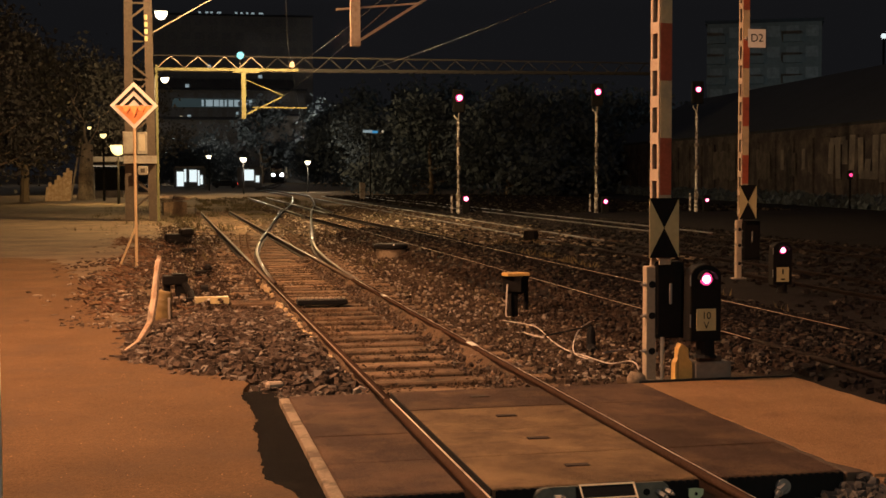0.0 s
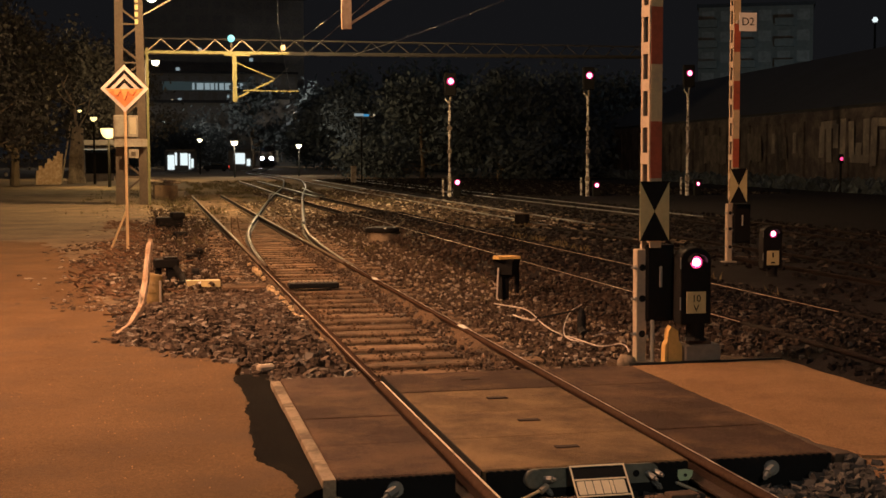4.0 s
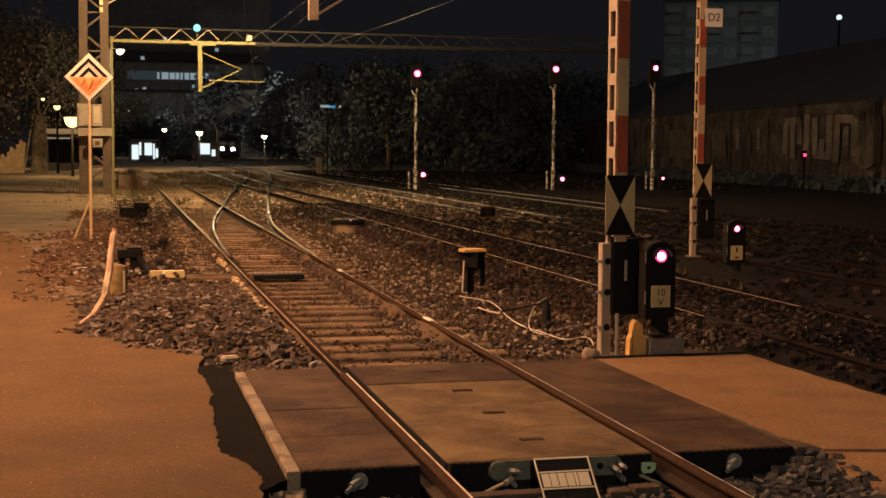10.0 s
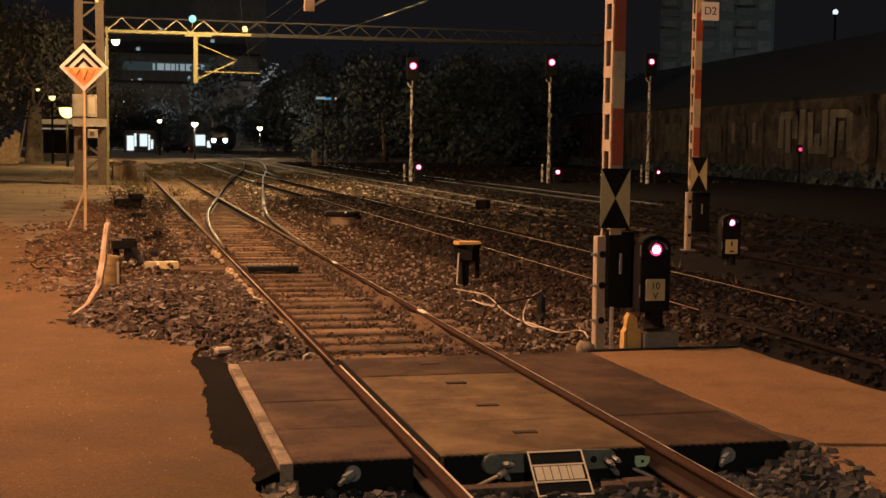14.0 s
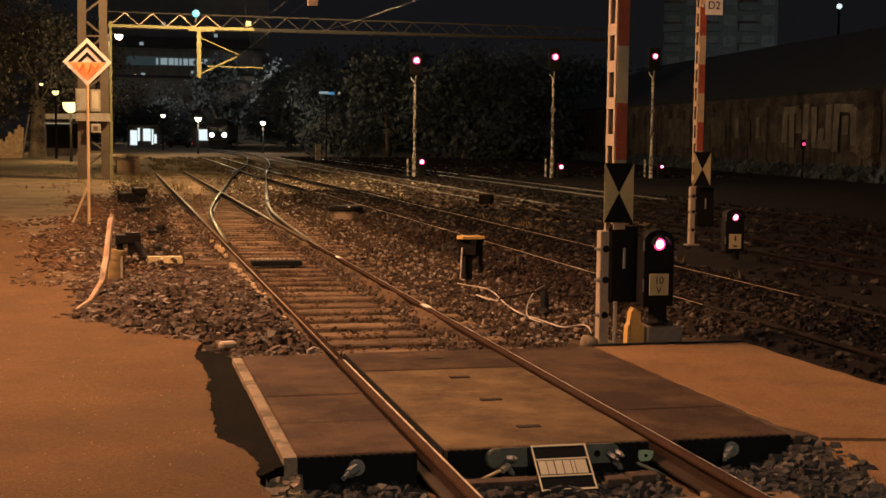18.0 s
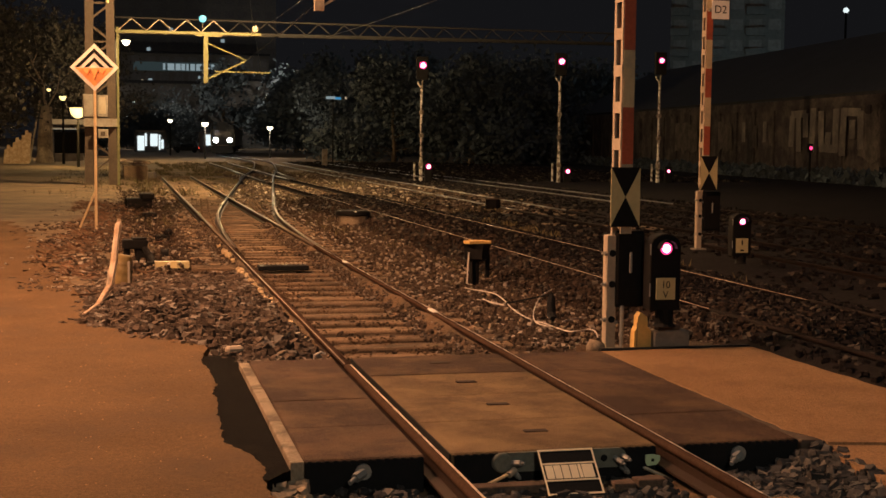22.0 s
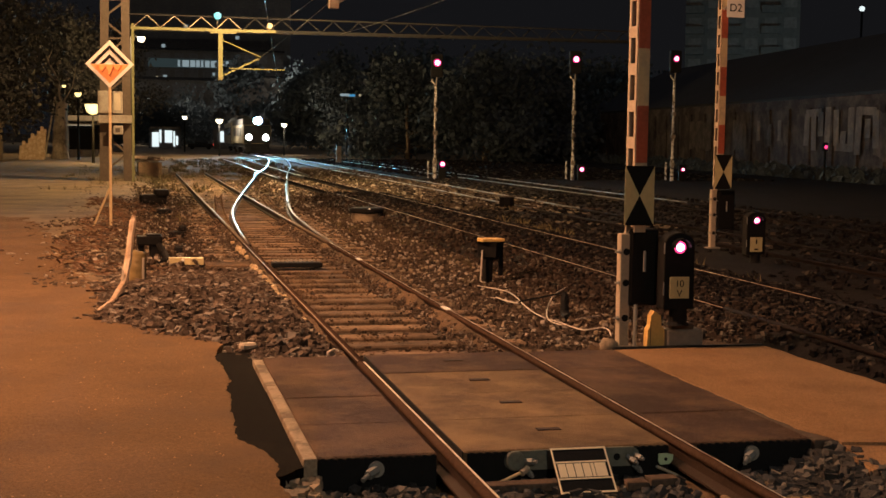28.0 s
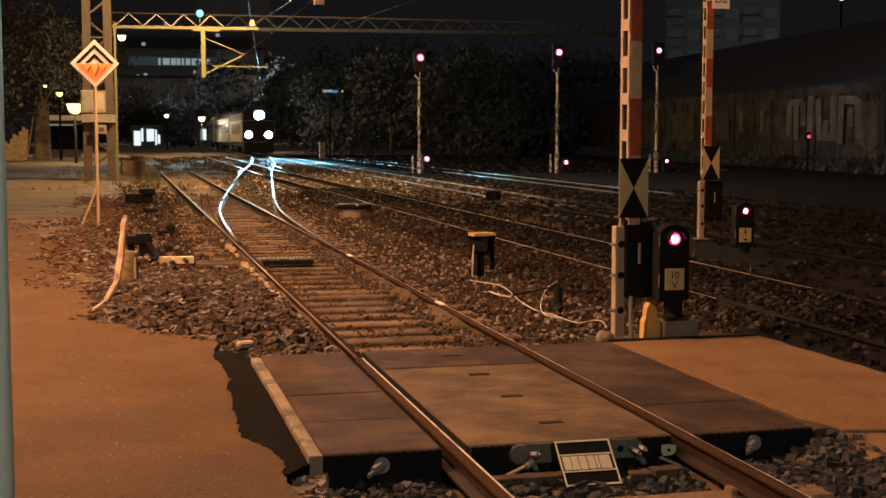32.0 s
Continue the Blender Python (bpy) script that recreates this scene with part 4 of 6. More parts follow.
def signal_mast(x, y, z, turn, label, plate=None, stripe0=1.69, top=6.2):
    """Built-up steel mast: a slotted face and a striped face, on a perforated foot."""
    t = thing("signal_mast", x, y, z, turn, label, "mast", "striped signal masts")
    w = 0.135
    # slotted face, looking along -x of the mast
    bm = box(-w / 2, -w / 2, 1.1, -w / 2 + 0.012, -w / 2 + 0.03, top)
    box(-w / 2, w / 2 - 0.03, 1.1, -w / 2 + 0.012, w / 2, top, 0, bm)
    part("corner_strip", bm, M_CREAM, t)
    k = 0
    u = 1.15
    while u < top:
        part("batten", box(-w / 2 - 0.004, -w / 2 + 0.002, u, -w / 2 + 0.010, w / 2 - 0.002, u + 0.105), M_CREAM, t)
        u += 0.335
        k += 1
    u, k = stripe0, 0
    while u < top:
        part("red_band" if k % 2 == 0 else "white_band", box(-w / 2 + 0.012, -w / 2 - 0.006, u, w / 2, -w / 2 + 0.008, min(top, u + 0.52)), M_RED if k % 2 == 0 else M_WHITE, t)
        u += 0.52
        k += 1
    part("lower_face", box(-w / 2 + 0.012, -w / 2 - 0.006, 1.05, w / 2, -w / 2 + 0.008, stripe0 - 0.002), M_CREAM, t)
    part("back_web", box(-w / 2 + 0.014, w / 2 - 0.012, 1.05, w / 2, w / 2, top), M_MAST, t)
    part("side_web", box(w / 2 - 0.012, -w / 2 + 0.01, 1.05, w / 2 - 0.001, w / 2 - 0.013, top), M_MAST, t)
    return t


def mast_foot(x, y, z, label):
    f = thing("mast_foot", x, y, z, 0, label, "mast foot", "mast feet")
    bm = box(-0.05, -0.05, 0.0, 0.05, 0.05, 1.08, 0.008)
    bar((0.03, 0, 1.02), (0.045, 0, 1.14), 0.05, 0.06, bm)
    part("channel", bm, M_CREAM, f)
    part("base_plate", box(-0.11, -0.09, 0.0, 0.13, 0.09, 0.025, 0.006), M_MAST, f)
    for h in (0.29, 0.62, 0.91):
        part("hole", disc_bar((0.008, -0.048, h), (0.008, -0.054, h), 0.033, 14), M_BLACK, f)
        bolt = part("bolt", disc_bar((-0.066, -0.03, h), (-0.05, -0.03, h), 0.02, 8), M_STEEL, f)
        part("shank", disc_bar((-0.095, -0.03, h), (-0.066, -0.03, h), 0.010, 8), M_STEEL, bolt)
        part("bolt", disc_bar((0.05, -0.03, h - 0.03), (0.072, -0.03, h - 0.03), 0.016, 8), M_STEEL, f)
    return f


def cabinet(x, y, z, w, h, d, label):
    c = thing("relay_box", x, y, z, 0, label, "relay box", "relay boxes")
    part("body", box(-w / 2, -d / 2, 0, w / 2, d / 2, h, 0.012), M_DARK, c)
    part("door", box(-w / 2 + 0.02, -d / 2 - 0.012, 0.03, w / 2 - 0.02, -d / 2 - 0.001, h - 0.03, 0.004), M_DARK, c)
    part("handle", box(-0.012, -d / 2 - 0.03, h * 0.45, 0.012, -d / 2 - 0.012, h * 0.72, 0.004), M_STEEL, c)
    return c


def dwarf_signal(x, y, z, w, lamp_z, label, plate=None, plate_z=0.4, plate_w=0.2, base=0.0, plate_h=0.2):
    d = thing("dwarf_signal", x, y, z, 0, label, "signal", "dwarf signals")
    head = [(-w / 2, base), (w / 2, base), (w / 2, lamp_z + 0.02)] + [(w / 2 * math.cos(a), lamp_z + 0.02 + 0.115 * math.sin(a)) for a in [math.pi * i / 10 for i in range(1, 10)]] + [(-w / 2, lamp_z + 0.02)]
    bm = moved(poly(head, -0.09, 0.08), pose(0, 0, 0, 90, 0, 0))
    bmesh.ops.bevel(bm, geom=bm.edges[:], offset=0.008, segments=1, affect="EDGES", profile=0.6)
    body = part("housing", bm, M_DARK, d, "black round-topped housing")
    part("pedestal", tube([(0.03, 0, 0.0), (0.03, 0, 0.03), (0.03, 0, base + 0.02)], [0.11, 0.085, 0.085], 14), M_DARK, d)
    # short steel strips stand in for glints on the door edge
    for z0, z1 in ((base + 0.13, base + 0.25), (lamp_z - 0.06, lamp_z + 0.04)):
        part("door_edge", box(-w / 2 - 0.004, -0.084, z0, -w / 2 + 0.006, -0.078, z1, 0.001), M_STEEL, body, "steel strip standing in for a glint on the door edge")
    part("hood", moved(poly([(0.085 * math.cos(a), 0.085 * math.sin(a)) for a in [math.pi * i / 10 for i in range(11)]] + [(0.078 * math.cos(a), 0.078 * math.sin(a)) for a in [math.pi * i / 10 for i in range(10, -1, -1)]], 0.08, 0.17), pose(0, 0, lamp_z, 90, 0, 0)), M_DARK, d)
    lens = part("lens", disc_bar((0, -0.081, lamp_z), (0, -0.088, lamp_z), 0.056, 18), G_RED, d, "glowing red lens")
    part("lens_core", disc_bar((0, -0.088, lamp_z), (0, -0.094, lamp_z), 0.036, 18), G_REDCORE, lens)
    if plate:
        p = part("number_plate", box(-plate_w / 2, -0.094, plate_z - plate_h / 2, plate_w / 2, -0.088, plate_z + plate_h / 2, 0.003), M_SIGNYEL, d, "small cream plate with black characters")
        for i, line in enumerate(plate):
            write(line, p, 0, -0.096, plate_z + (0.035 if i == 0 else -0.055) * plate_h / 0.2, 0.09 * plate_h / 0.2)
    return d


def write(text, parent, x, y, z, size):
    cu = bpy.data.curves.new("lettering", "FONT")
    cu.body, cu.size, cu.align_x, cu.align_y, cu.extrude = text, size, "CENTER", "CENTER", 0.001
    ob = new("lettering", cu)
    dg = bpy.context.evaluated_depsgraph_get()
    me = bpy.data.meshes.new_from_object(ob.evaluated_get(dg))
    bpy.data.objects.remove(ob)
    me.materials.clear()
    me.materials.append(M_DARK)
    t = new("lettering", me)
    t.parent = parent
    t.matrix_basis = pose(x, y, z, 90, 0, 0)
    return t


def far_signal(x, y, z, height, dx, low, label, size=1.0):
    """Tall colour-light signal on a flaking tube post, with a low second light beside it."""
    s = thing("main_signal", x, y, z, 0, label, "signal", "main signals")
    part("post", tube([(0, 0, 0), (0, 0, 1.2), (0.0, 0, 1.25), (0, 0, height - 1.3)], [0.10, 0.10, 0.075, 0.07], 10), M_FLAKE, s, "flaking white and grey post")
    for u in (0.9, 2.4, 3.6):
        part("clamp", box(-0.11, -0.11, u, 0.11, 0.09, u + 0.2, 0.01), M_MAST, s)
    part("bracket", bar((0, 0, height - 1.35), (0.06, 0, height - 0.7), 0.06, 0.06), M_MAST, s)
    part("head", box(-0.28, -0.1, height - 0.75, 0.36, 0.12, height + 0.45, 0.06, seg=2), M_DARK, s)
    lens = part("lens", disc_bar((0.05, -0.1, height), (0.05, -0.13, height), 0.19 * size, 18), G_RED, s, "glowing red lens")
    part("lens_core", disc_bar((0.05, -0.13, height), (0.05, -0.14, height), 0.12 * size, 18), G_REDCORE, lens)
    part("hook", tube([(0.0, 0, height - 1.32), (-0.05, 0, height - 1.1), (-0.2, 0, height - 0.95), (-0.22, 0, height - 0.85)], [0.06, 0.05, 0.045, 0.04], 8), M_FLAKE, s)
    part("side_board", box(-0.40, -0.03, 0.15, -0.30, 0.03, 1.1, 0.01), M_FLAKE, s, "narrow white board beside the post")
    d = thing("dwarf_signal", x + dx, y, z, 0, "low shunting signal with a red light beside a tall post", "signal", "dwarf signals")
    part("housing", box(-0.2, -0.08, 0, 0.2, 0.12, low + 0.25, 0.04, seg=2), M_DARK, d)
    lens = part("lens", disc_bar((0, -0.08, low), (0, -0.11, low), 0.14 * size * size, 18), G_RED, d)
    part("lens_core", disc_bar((0, -0.11, low), (0, -0.12, low), 0.085 * size * size, 18), G_REDCORE, lens)
    return s


# ---- lineside things ----
def diamond_sign(x, y, z, centre, half, label):
    t = thing("diamond_sign", x, y, z, -4, label, "sign")
    part("post", disc_bar((0, 0.03, 0), (0, 0.03, centre), 0.03, 12), M_WHITE, t, "pale round post")
    part("brace", disc_bar((0, 0.03, 0.92), (-0.38, 0.0, 0.0), 0.022, 8), M_WHITE, t)
    def dia(h, y0, y1):
        bm = poly([(-h, 0), (0, -h), (h, 0), (0, h)], y0, y1)
        return moved(bm, pose(0, 0, centre, 90, 0, 0))
    plate = part("plate", dia(half, -0.012, 0.0), M_CHALK, t, "white diamond plate")
    # upper black chevrons
    for k, (a, b) in enumerate(((0.80, 0.62), (0.42, 0.24))):
        h0, h1 = half * a, half * b
        bm = poly([(-h0, 0.0), (-h1, 0.0), (0, h1), (h1, 0.0), (h0, 0.0), (0, h0)], 0.002, 0.007)
        part("chevron", moved(bm, pose(0, -0.002, centre, 90, 0, 0)), M_DARK, plate)
    part("orange_field", moved(poly([(-half * 0.78, -0.01), (0, -half * 0.80), (half * 0.78, -0.01)], 0.002, 0.006), pose(0, -0.002, centre, 90, 0, 0)), M_ORANGE, plate)
    for a, b in (((-0.40, -0.03), (-0.24, -0.22)), ((-0.24, -0.22), (-0.12, -0.06)), ((-0.12, -0.06), (0.0, -0.34)), ((0.0, -0.34), (0.12, -0.07)), ((0.12, -0.07), (0.26, -0.2)), ((0.26, -0.2), (0.38, -0.03))):
        bm = bar((a[0] * half * 1.3, a[1] * half * 1.5, 0), (b[0] * half * 1.3, b[1] * half * 1.5, 0), 0.004, 0.085)
        part("scrawl", moved(bm, pose(0, -0.010, centre, 90, 0, 0)), M_SCRAWL, plate)
    return t


def pedestal_box(x, y, z):
    t = thing("track_connection_box", x, y, z, 8, "dark lineside box on legs with a yellow lid", "box")
    part("lid", poly([(-0.235, -0.05), (-0.19, -0.17), (0.15, -0.16), (0.175, 0.0), (0.12, 0.12), (-0.15, 0.13)], 0.625, 0.66), M_YELLOW, t, "yellow painted lid")
    part("body", tube([(0, 0, 0.36), (0, 0, 0.40), (0, 0, 0.55), (0, 0, 0.62)], [0.12, 0.19, 0.20, 0.23], 4), M_DARK, t)
    part("leg", box(-0.10, -0.05, -0.05, 0.02, 0.05, 0.38, 0.008), M_DARK, t)
    part("leg", box(0.13, -0.03, 0.12, 0.19, 0.03, 0.6, 0.008), M_DARK, t)
    part("cable", tube([(-0.17, -0.1, 0.5), (-0.19, -0.12, 0.3), (-0.21, -0.14, 0.06), (-0.17, -0.2, 0.04)], 0.012, 8), M_CABLE, t)
    return t


def cable_pit(x, y, z):
    t = thing("cable_pit", x, y, z, 0, "round beige concrete pit with a dark overhanging lid", "cable pit")
    bm = disc_bar((0, 0, 0), (0, 0, 0.27), 0.36, 28)
    part("base", bm, M_CONC, t)
    part("lid", tube([(0, 0, 0.27), (0, 0, 0.29), (0, 0, 0.36), (0, 0, 0.39)], [0.39, 0.42, 0.42, 0.38], 28), M_DARK, t, "black lid")
    part("knob", ball(0.0, -0.38, 0.35, 0.04), M_CHALK, t)
    return t


def street_lamp(x, y, z, height, glow_mat, radius, label, arm=0.0):
    t = thing("street_lamp", x, y, z, 0, label, "street lamp", "street lamps")
    part("pole", tube([(-arm, 0, 0), (-arm, 0, height * 0.5), (-arm, 0, height - 0.1)], [0.11, 0.08, 0.06], 8), M_DARK, t)
    if arm:
        part("arm", bar((-arm, 0, height + radius * 0.6), (0, 0, height + radius * 0.75), 0.05, 0.05), M_DARK, t)
        part("pole_top", tube([(-arm, 0, height - 0.12), (-arm, 0, height + radius * 0.62)], [0.06, 0.05], 8), M_DARK, t)
    part("cap", tube([(0, 0, height + radius * 0.52), (0, 0, height + radius * 0.62), (0, 0, height + radius * 0.9)], [radius * 1.2, radius * 1.15, radius * 0.3], 14), M_DARK, t)
    profile = [(1.05, 0.5), (1.0, 0.1), (0.86, -0.3), (0.62, -0.62), (0.3, -0.8), (0.05, -0.84)]
    part("globe", tube([(0, 0, height + radius * v) for u, v in profile], [radius * u for u, v in profile], 16), glow_mat, t, "glowing lamp bowl", True)
    return t


def leafy_tree(x, y, z, height, spread, seed, leaves, label, low=0.3, coarse=1.0, leaf=M_LEAF):
    r = random.Random(seed)
    t = thing("tree", x, y, z, 0, label, "tree", "dark trees")
    trunk = [(0, 0, -0.3), (0.1, 0, height * 0.2), (-0.1, 0.1, height * 0.45), (0.1, 0, height * 0.8)]
    bm = tube(trunk, [height * 0.03, height * 0.024, height * 0.016, height * 0.006], 8)
    tips = []
    for i in range(14):
        a, u = r.uniform(0, math.tau), r.uniform(low, 0.75)
        L = spread * r.uniform(0.5, 1.0) * (1.15 - u)
        p0 = Vector((0, 0, height * u))
        p1 = p0 + Vector((math.cos(a) * L * 0.6, math.sin(a) * L * 0.6, height * 0.08))
        p2 = p0 + Vector((math.cos(a) * L, math.sin(a) * L, height * 0.16))
        tube([p0, p1, p2], [height * 0.008, height * 0.005, height * 0.002], 5, bm)
        tips += [p1, p2, (p1 + p2) / 2]
    tips += [Vector((0, 0, height * u)) for u in (0.7, 0.8, 0.9, 0.97)]
    part("trunk", bm, M_BARK, t)
    rng = np.random.default_rng(seed)
    n = leaves * 2
    C = np.array([tips[k] for k in rng.integers(0, len(tips), n)]) + rng.normal(0, spread * 0.17, (n, 3)) * np.array([1, 1, 0.8])
    C[:, 2] = np.maximum(C[:, 2], 0.25)
    S = rng.uniform(0.08, 0.22, n) * height / 9 * coarse
    D = rng.normal(0, 1, (n, 4, 3))
    base = np.array([(-1, 0, 0), (0, -0.6, 0), (1, 0, 0), (0, 0.6, 0)])
    A = rng.normal(0, 1, (n, 3)); A /= np.linalg.norm(A, axis=1)[:, None]
    B = np.cross(A, rng.normal(0, 1, (n, 3))); B /= np.linalg.norm(B, axis=1)[:, None]
    V = C[:, None] + (base[None, :, :1] * A[:, None] + base[None, :, 1:2] * B[:, None]) * S[:, None, None]
    me = bpy.data.meshes.new("crown")
    me.from_pydata(V.reshape(-1, 3).tolist(), [], (np.arange(n)[:, None] * 4 + np.arange(4)).tolist())
    me.materials.append(leaf)
    c = new("crown", me)
    c.parent = t
    c["label"] = "dark leafy crown"
    return t


def building(x, y, z, rz, w, d, h, storeys, bays, label, lit=(), glow_mat=None, balconies=False, facade=None, flat_roof=True, seed=1):
    """Box building with storeys of real windows on its front; lit: (storey, bay) pairs that glow."""
    t = thing("building", x, y, z, rz, label, "building", "far buildings")
    wall = part("wall", box(-w / 2, 0, -1.0, w / 2, d, h), facade or M_FACADE, t)
    part("roof", box(-w / 2 - 0.3, -0.3, h, w / 2 + 0.3, d + 0.3, h + 0.5), M_ROOF, t)
    sh, bw = h / storeys, w / bays
    for s in range(storeys):
        for b in range(bays):
            u, v = -w / 2 + (b + 0.5) * bw, s * sh + sh * 0.3
            win = part("window", box(u - bw * 0.33, -0.06, v, u + bw * 0.33, 0.02, v + sh * 0.52), M_DULLGLASS, t)
            on = (s, b) in lit
            part("pane", box(u - bw * 0.30, -0.08, v + 0.08, u + bw * 0.30, -0.062, v + sh * 0.52 - 0.08), glow_mat if on else M_DULLGLASS, win)
            if balconies and b % 2 == 0:
                part("balcony", box(u - bw * 0.5, -1.3, v - sh * 0.28, u + bw * 0.5, -0.0, v + sh * 0.08), facade or M_FACADE, t)
    return t


# ---- the train ----
def headlamp(parent, x, z, r, glow_mat, name="headlamp", hood=0.16):
    h = part(name, tube([(x, 0.02, z), (x, -hood, z)], r * 1.2, 20, None, False), M_LOCODARK, parent)
    part("reflector", disc_bar((x, 0.0, z), (x, -0.03, z), r * 1.18, 20), M_STEEL, h)
    part("lens", tube([(x, -0.03, z), (x, -0.08, z), (x, -0.10, z)], [r, r * 0.9, r * 0.5], 20), glow_mat, h, "glowing white lens", True)
    return h


def locomotive():
    t = thing("locomotive", 0, 0, 0, 0, "dark boxy locomotive with bright white headlights", "locomotive")
    nose = poly([(-1.42, 0.0), (1.42, 0.0), (1.5, 0.5), (1.5, 15.5), (-1.5, 15.5), (-1.5, 0.5)], 1.15, 3.1)
    part("body", nose, M_LOCO, t, "olive grey painted body side")
    part("front", box(-1.38, -0.03, 1.2, 1.38, -0.002, 3.05, 0.01), M_LOCODARK, t)
    bm = poly([(-1.3, 0.25), (1.3, 0.25), (1.45, 0.7), (1.45, 15.4), (-1.45, 15.4), (-1.45, 0.7)], 3.1, 3.75)
    part("roof", bm, M_LOCODARK, t)
    part("underframe", box(-1.3, 0.2, 0.75, 1.3, 15.3, 1.15, 0.03), M_LOCODARK, t)
    part("snow_plough", moved(box(-1.3, -0.1, 0.2, 1.3, 0.15, 0.8, 0.03), pose(0, 0, 0)), M_LOCODARK, t)
    for x in (-0.62, 0.62):
        part("windscreen", box(x - 0.5, -0.05, 2.2, x + 0.5, -0.031, 2.95, 0.01), M_GLASS, t)
        b = part("buffer", disc_bar((x * 1.4, 0.0, 1.05), (x * 1.4, -0.55, 1.05), 0.1, 12), M_LOCODARK, t)
        part("buffer_head", disc_bar((x * 1.4, -0.55, 1.05), (x * 1.4, -0.6, 1.05), 0.24, 18), M_LOCODARK, b)
    for y in (1.6, 4.2, 11.2, 13.8):
        for x in (-0.75, 0.75):
            part("wheel", disc_bar((x - 0.07, y, 0.5), (x + 0.07, y, 0.5), 0.5, 24), M_RAIL, t)
    for y in (2.9, 12.5):
        part("bogie_frame", box(-1.15, y - 1.9, 0.4, 1.15, y + 1.9, 0.7, 0.04), M_LOCODARK, t)
    for y in (2.5, 4.6, 6.7, 8.8, 10.9):
        part("side_grille", box(-1.52, y, 1.9, -1.501, y + 1.4, 2.8, 0.004), M_LOCODARK, t)
    part("cab_door", box(-1.52, 0.9, 1.3, -1.501, 1.6, 2.9, 0.004), M_LOCO, t)
    for x in (-0.875, 0.875):
        # lenses are oversized, so that the glare is in their shape
        headlamp(t, x, 1.82, 0.31, G_HEAD)
    # hood is longer than a real one, to narrow the beam
    high = headlamp(t, 0.0, 3.55, 0.34, G_BEAM, "roof_headlamp", 0.8)
    part("rim", tube([(0, -0.8, 3.55), (0, -0.83, 3.55)], 0.50, 24, None, False), M_STEEL, high)
    # flap is added: lifting it stands in for switching the roof lamp on
    flap = part("lamp_flap", box(-0.52, -0.012, -1.04, 0.52, 0.012, 0.0, 0.004), M_LOCODARK, t, "added dark cover that stands in for the lamp being off")
    return t, flap


def coach(label):
    t = thing("coach", 0, 0, 0, 0, label, "coach", "train coaches")
    part("body", box(-1.45, 0.4, 1.0, 1.45, 21.4, 3.5, 0.08, seg=2), M_LOCO, t)
    part("roof", tube([(0, 0.4, 3.35), (0, 21.4, 3.35)], 1.0, 16), M_LOCODARK, t)
    part("gangway", box(-0.6, 0.0, 1.1, 0.6, 0.4, 3.2, 0.05), M_DARK, t)
    part("underframe", box(-1.2, 0.8, 0.7, 1.2, 21.0, 1.0, 0.03), M_LOCODARK, t)
    for i in range(9):
        w = part("window", box(-1.47, 2.3 + i * 2.0, 2.0, -1.44, 3.7 + i * 2.0, 2.95, 0.01), M_DARK, t)
        part("pane", box(-1.475, 2.38 + i * 2.0, 2.07, -1.471, 3.62 + i * 2.0, 2.88), M_GLASS, w)
    for y in (0.85, 20.1):
        part("door", box(-1.475, y, 1.1, -1.44, y + 0.85, 3.2, 0.01), M_LOCODARK, t)
    for y in (2.5, 5.0, 16.8, 19.3):
        for x in (-0.75, 0.75):
            part("wheel", disc_bar((x - 0.07, y, 0.46), (x + 0.07, y, 0.46), 0.46, 20), M_RAIL, t)
    for y in (3.75, 18.05):
        part("bogie_frame", box(-1.1, y - 1.7, 0.35, 1.1, y + 1.7, 0.65, 0.04), M_LOCODARK, t)
    return t


def train_pose(y0, length):
    """Pose of a vehicle whose front is at y0 on the branch line."""
    a, b = Vector((branch(y0 + 0.12 * length), y0 + 0.12 * length, 0)), Vector((branch(y0 + 0.88 * length), y0 + 0.88 * length, 0))
    d = b - a
    turn = math.degrees(math.atan2(-d.x, d.y))
    front = a - d.normalized() * 0.12 * length
    return pose(front.x, front.y, 0.0, 0, 0, turn)


loco, lamp_flap = locomotive()
coach_one = coach("olive grey passenger coach behind the locomotive")
coach_two = coach("olive grey passenger coach at the train's rear")


# ---- placing the lineside things ----
near_mast = signal_mast(1.895, 3.86, 0.0, 14, "red and white striped slotted steel signal mast beside the crossing")
mast_foot(1.828, 3.95, -0.05, "cream perforated steel mast foot with bolts")
tie = thing("bow_tie_sign", 1.887, 3.74, 1.39, 0, "cream and black hourglass sign on the striped mast", "sign", "hourglass signs")
bow_tie(tie, 0.285, 0.545, 0.0)
part("bracket", box(-0.05, 0.006, -0.05, 0.06, 0.06, 0.05), M_MAST, tie)
cabinet(2.005, 3.97, 0.355, 0.285, 0.715, 0.16, "black relay box hung on the mast foot")
pipe = thing("conduit_pipe", 1.93, 3.88, -0.05, 0, "thin grey conduit pipe under the relay box", "pipe")
part("pipe", disc_bar((0, 0, 0), (0, 0, 0.42), 0.018, 10), M_STEEL, pipe)
dwarf_signal(2.243, 3.69, 0.20, 0.30, 0.725, "black dwarf signal with a red light on a concrete block", ("10", "V"), 0.355, 0.19, 0.155, 0.20)
block = thing("concrete_block", 2.36, 3.80, -0.05, 0, "grey concrete footing block under the dwarf signal", "block")
part("block", box(-0.18, -0.10, 0.0, 0.18, 0.2, 0.20, 0.02, seg=2), M_MAST, block)
part("plinth", box(-0.13, -0.08, 0.20, 0.09, 0.12, 0.255, 0.006), M_TOWER, block)
stump = thing("yellow_stump", 2.078, 3.77, -0.05, 0, "worn yellow painted metal stump beside the signal block", "stump")
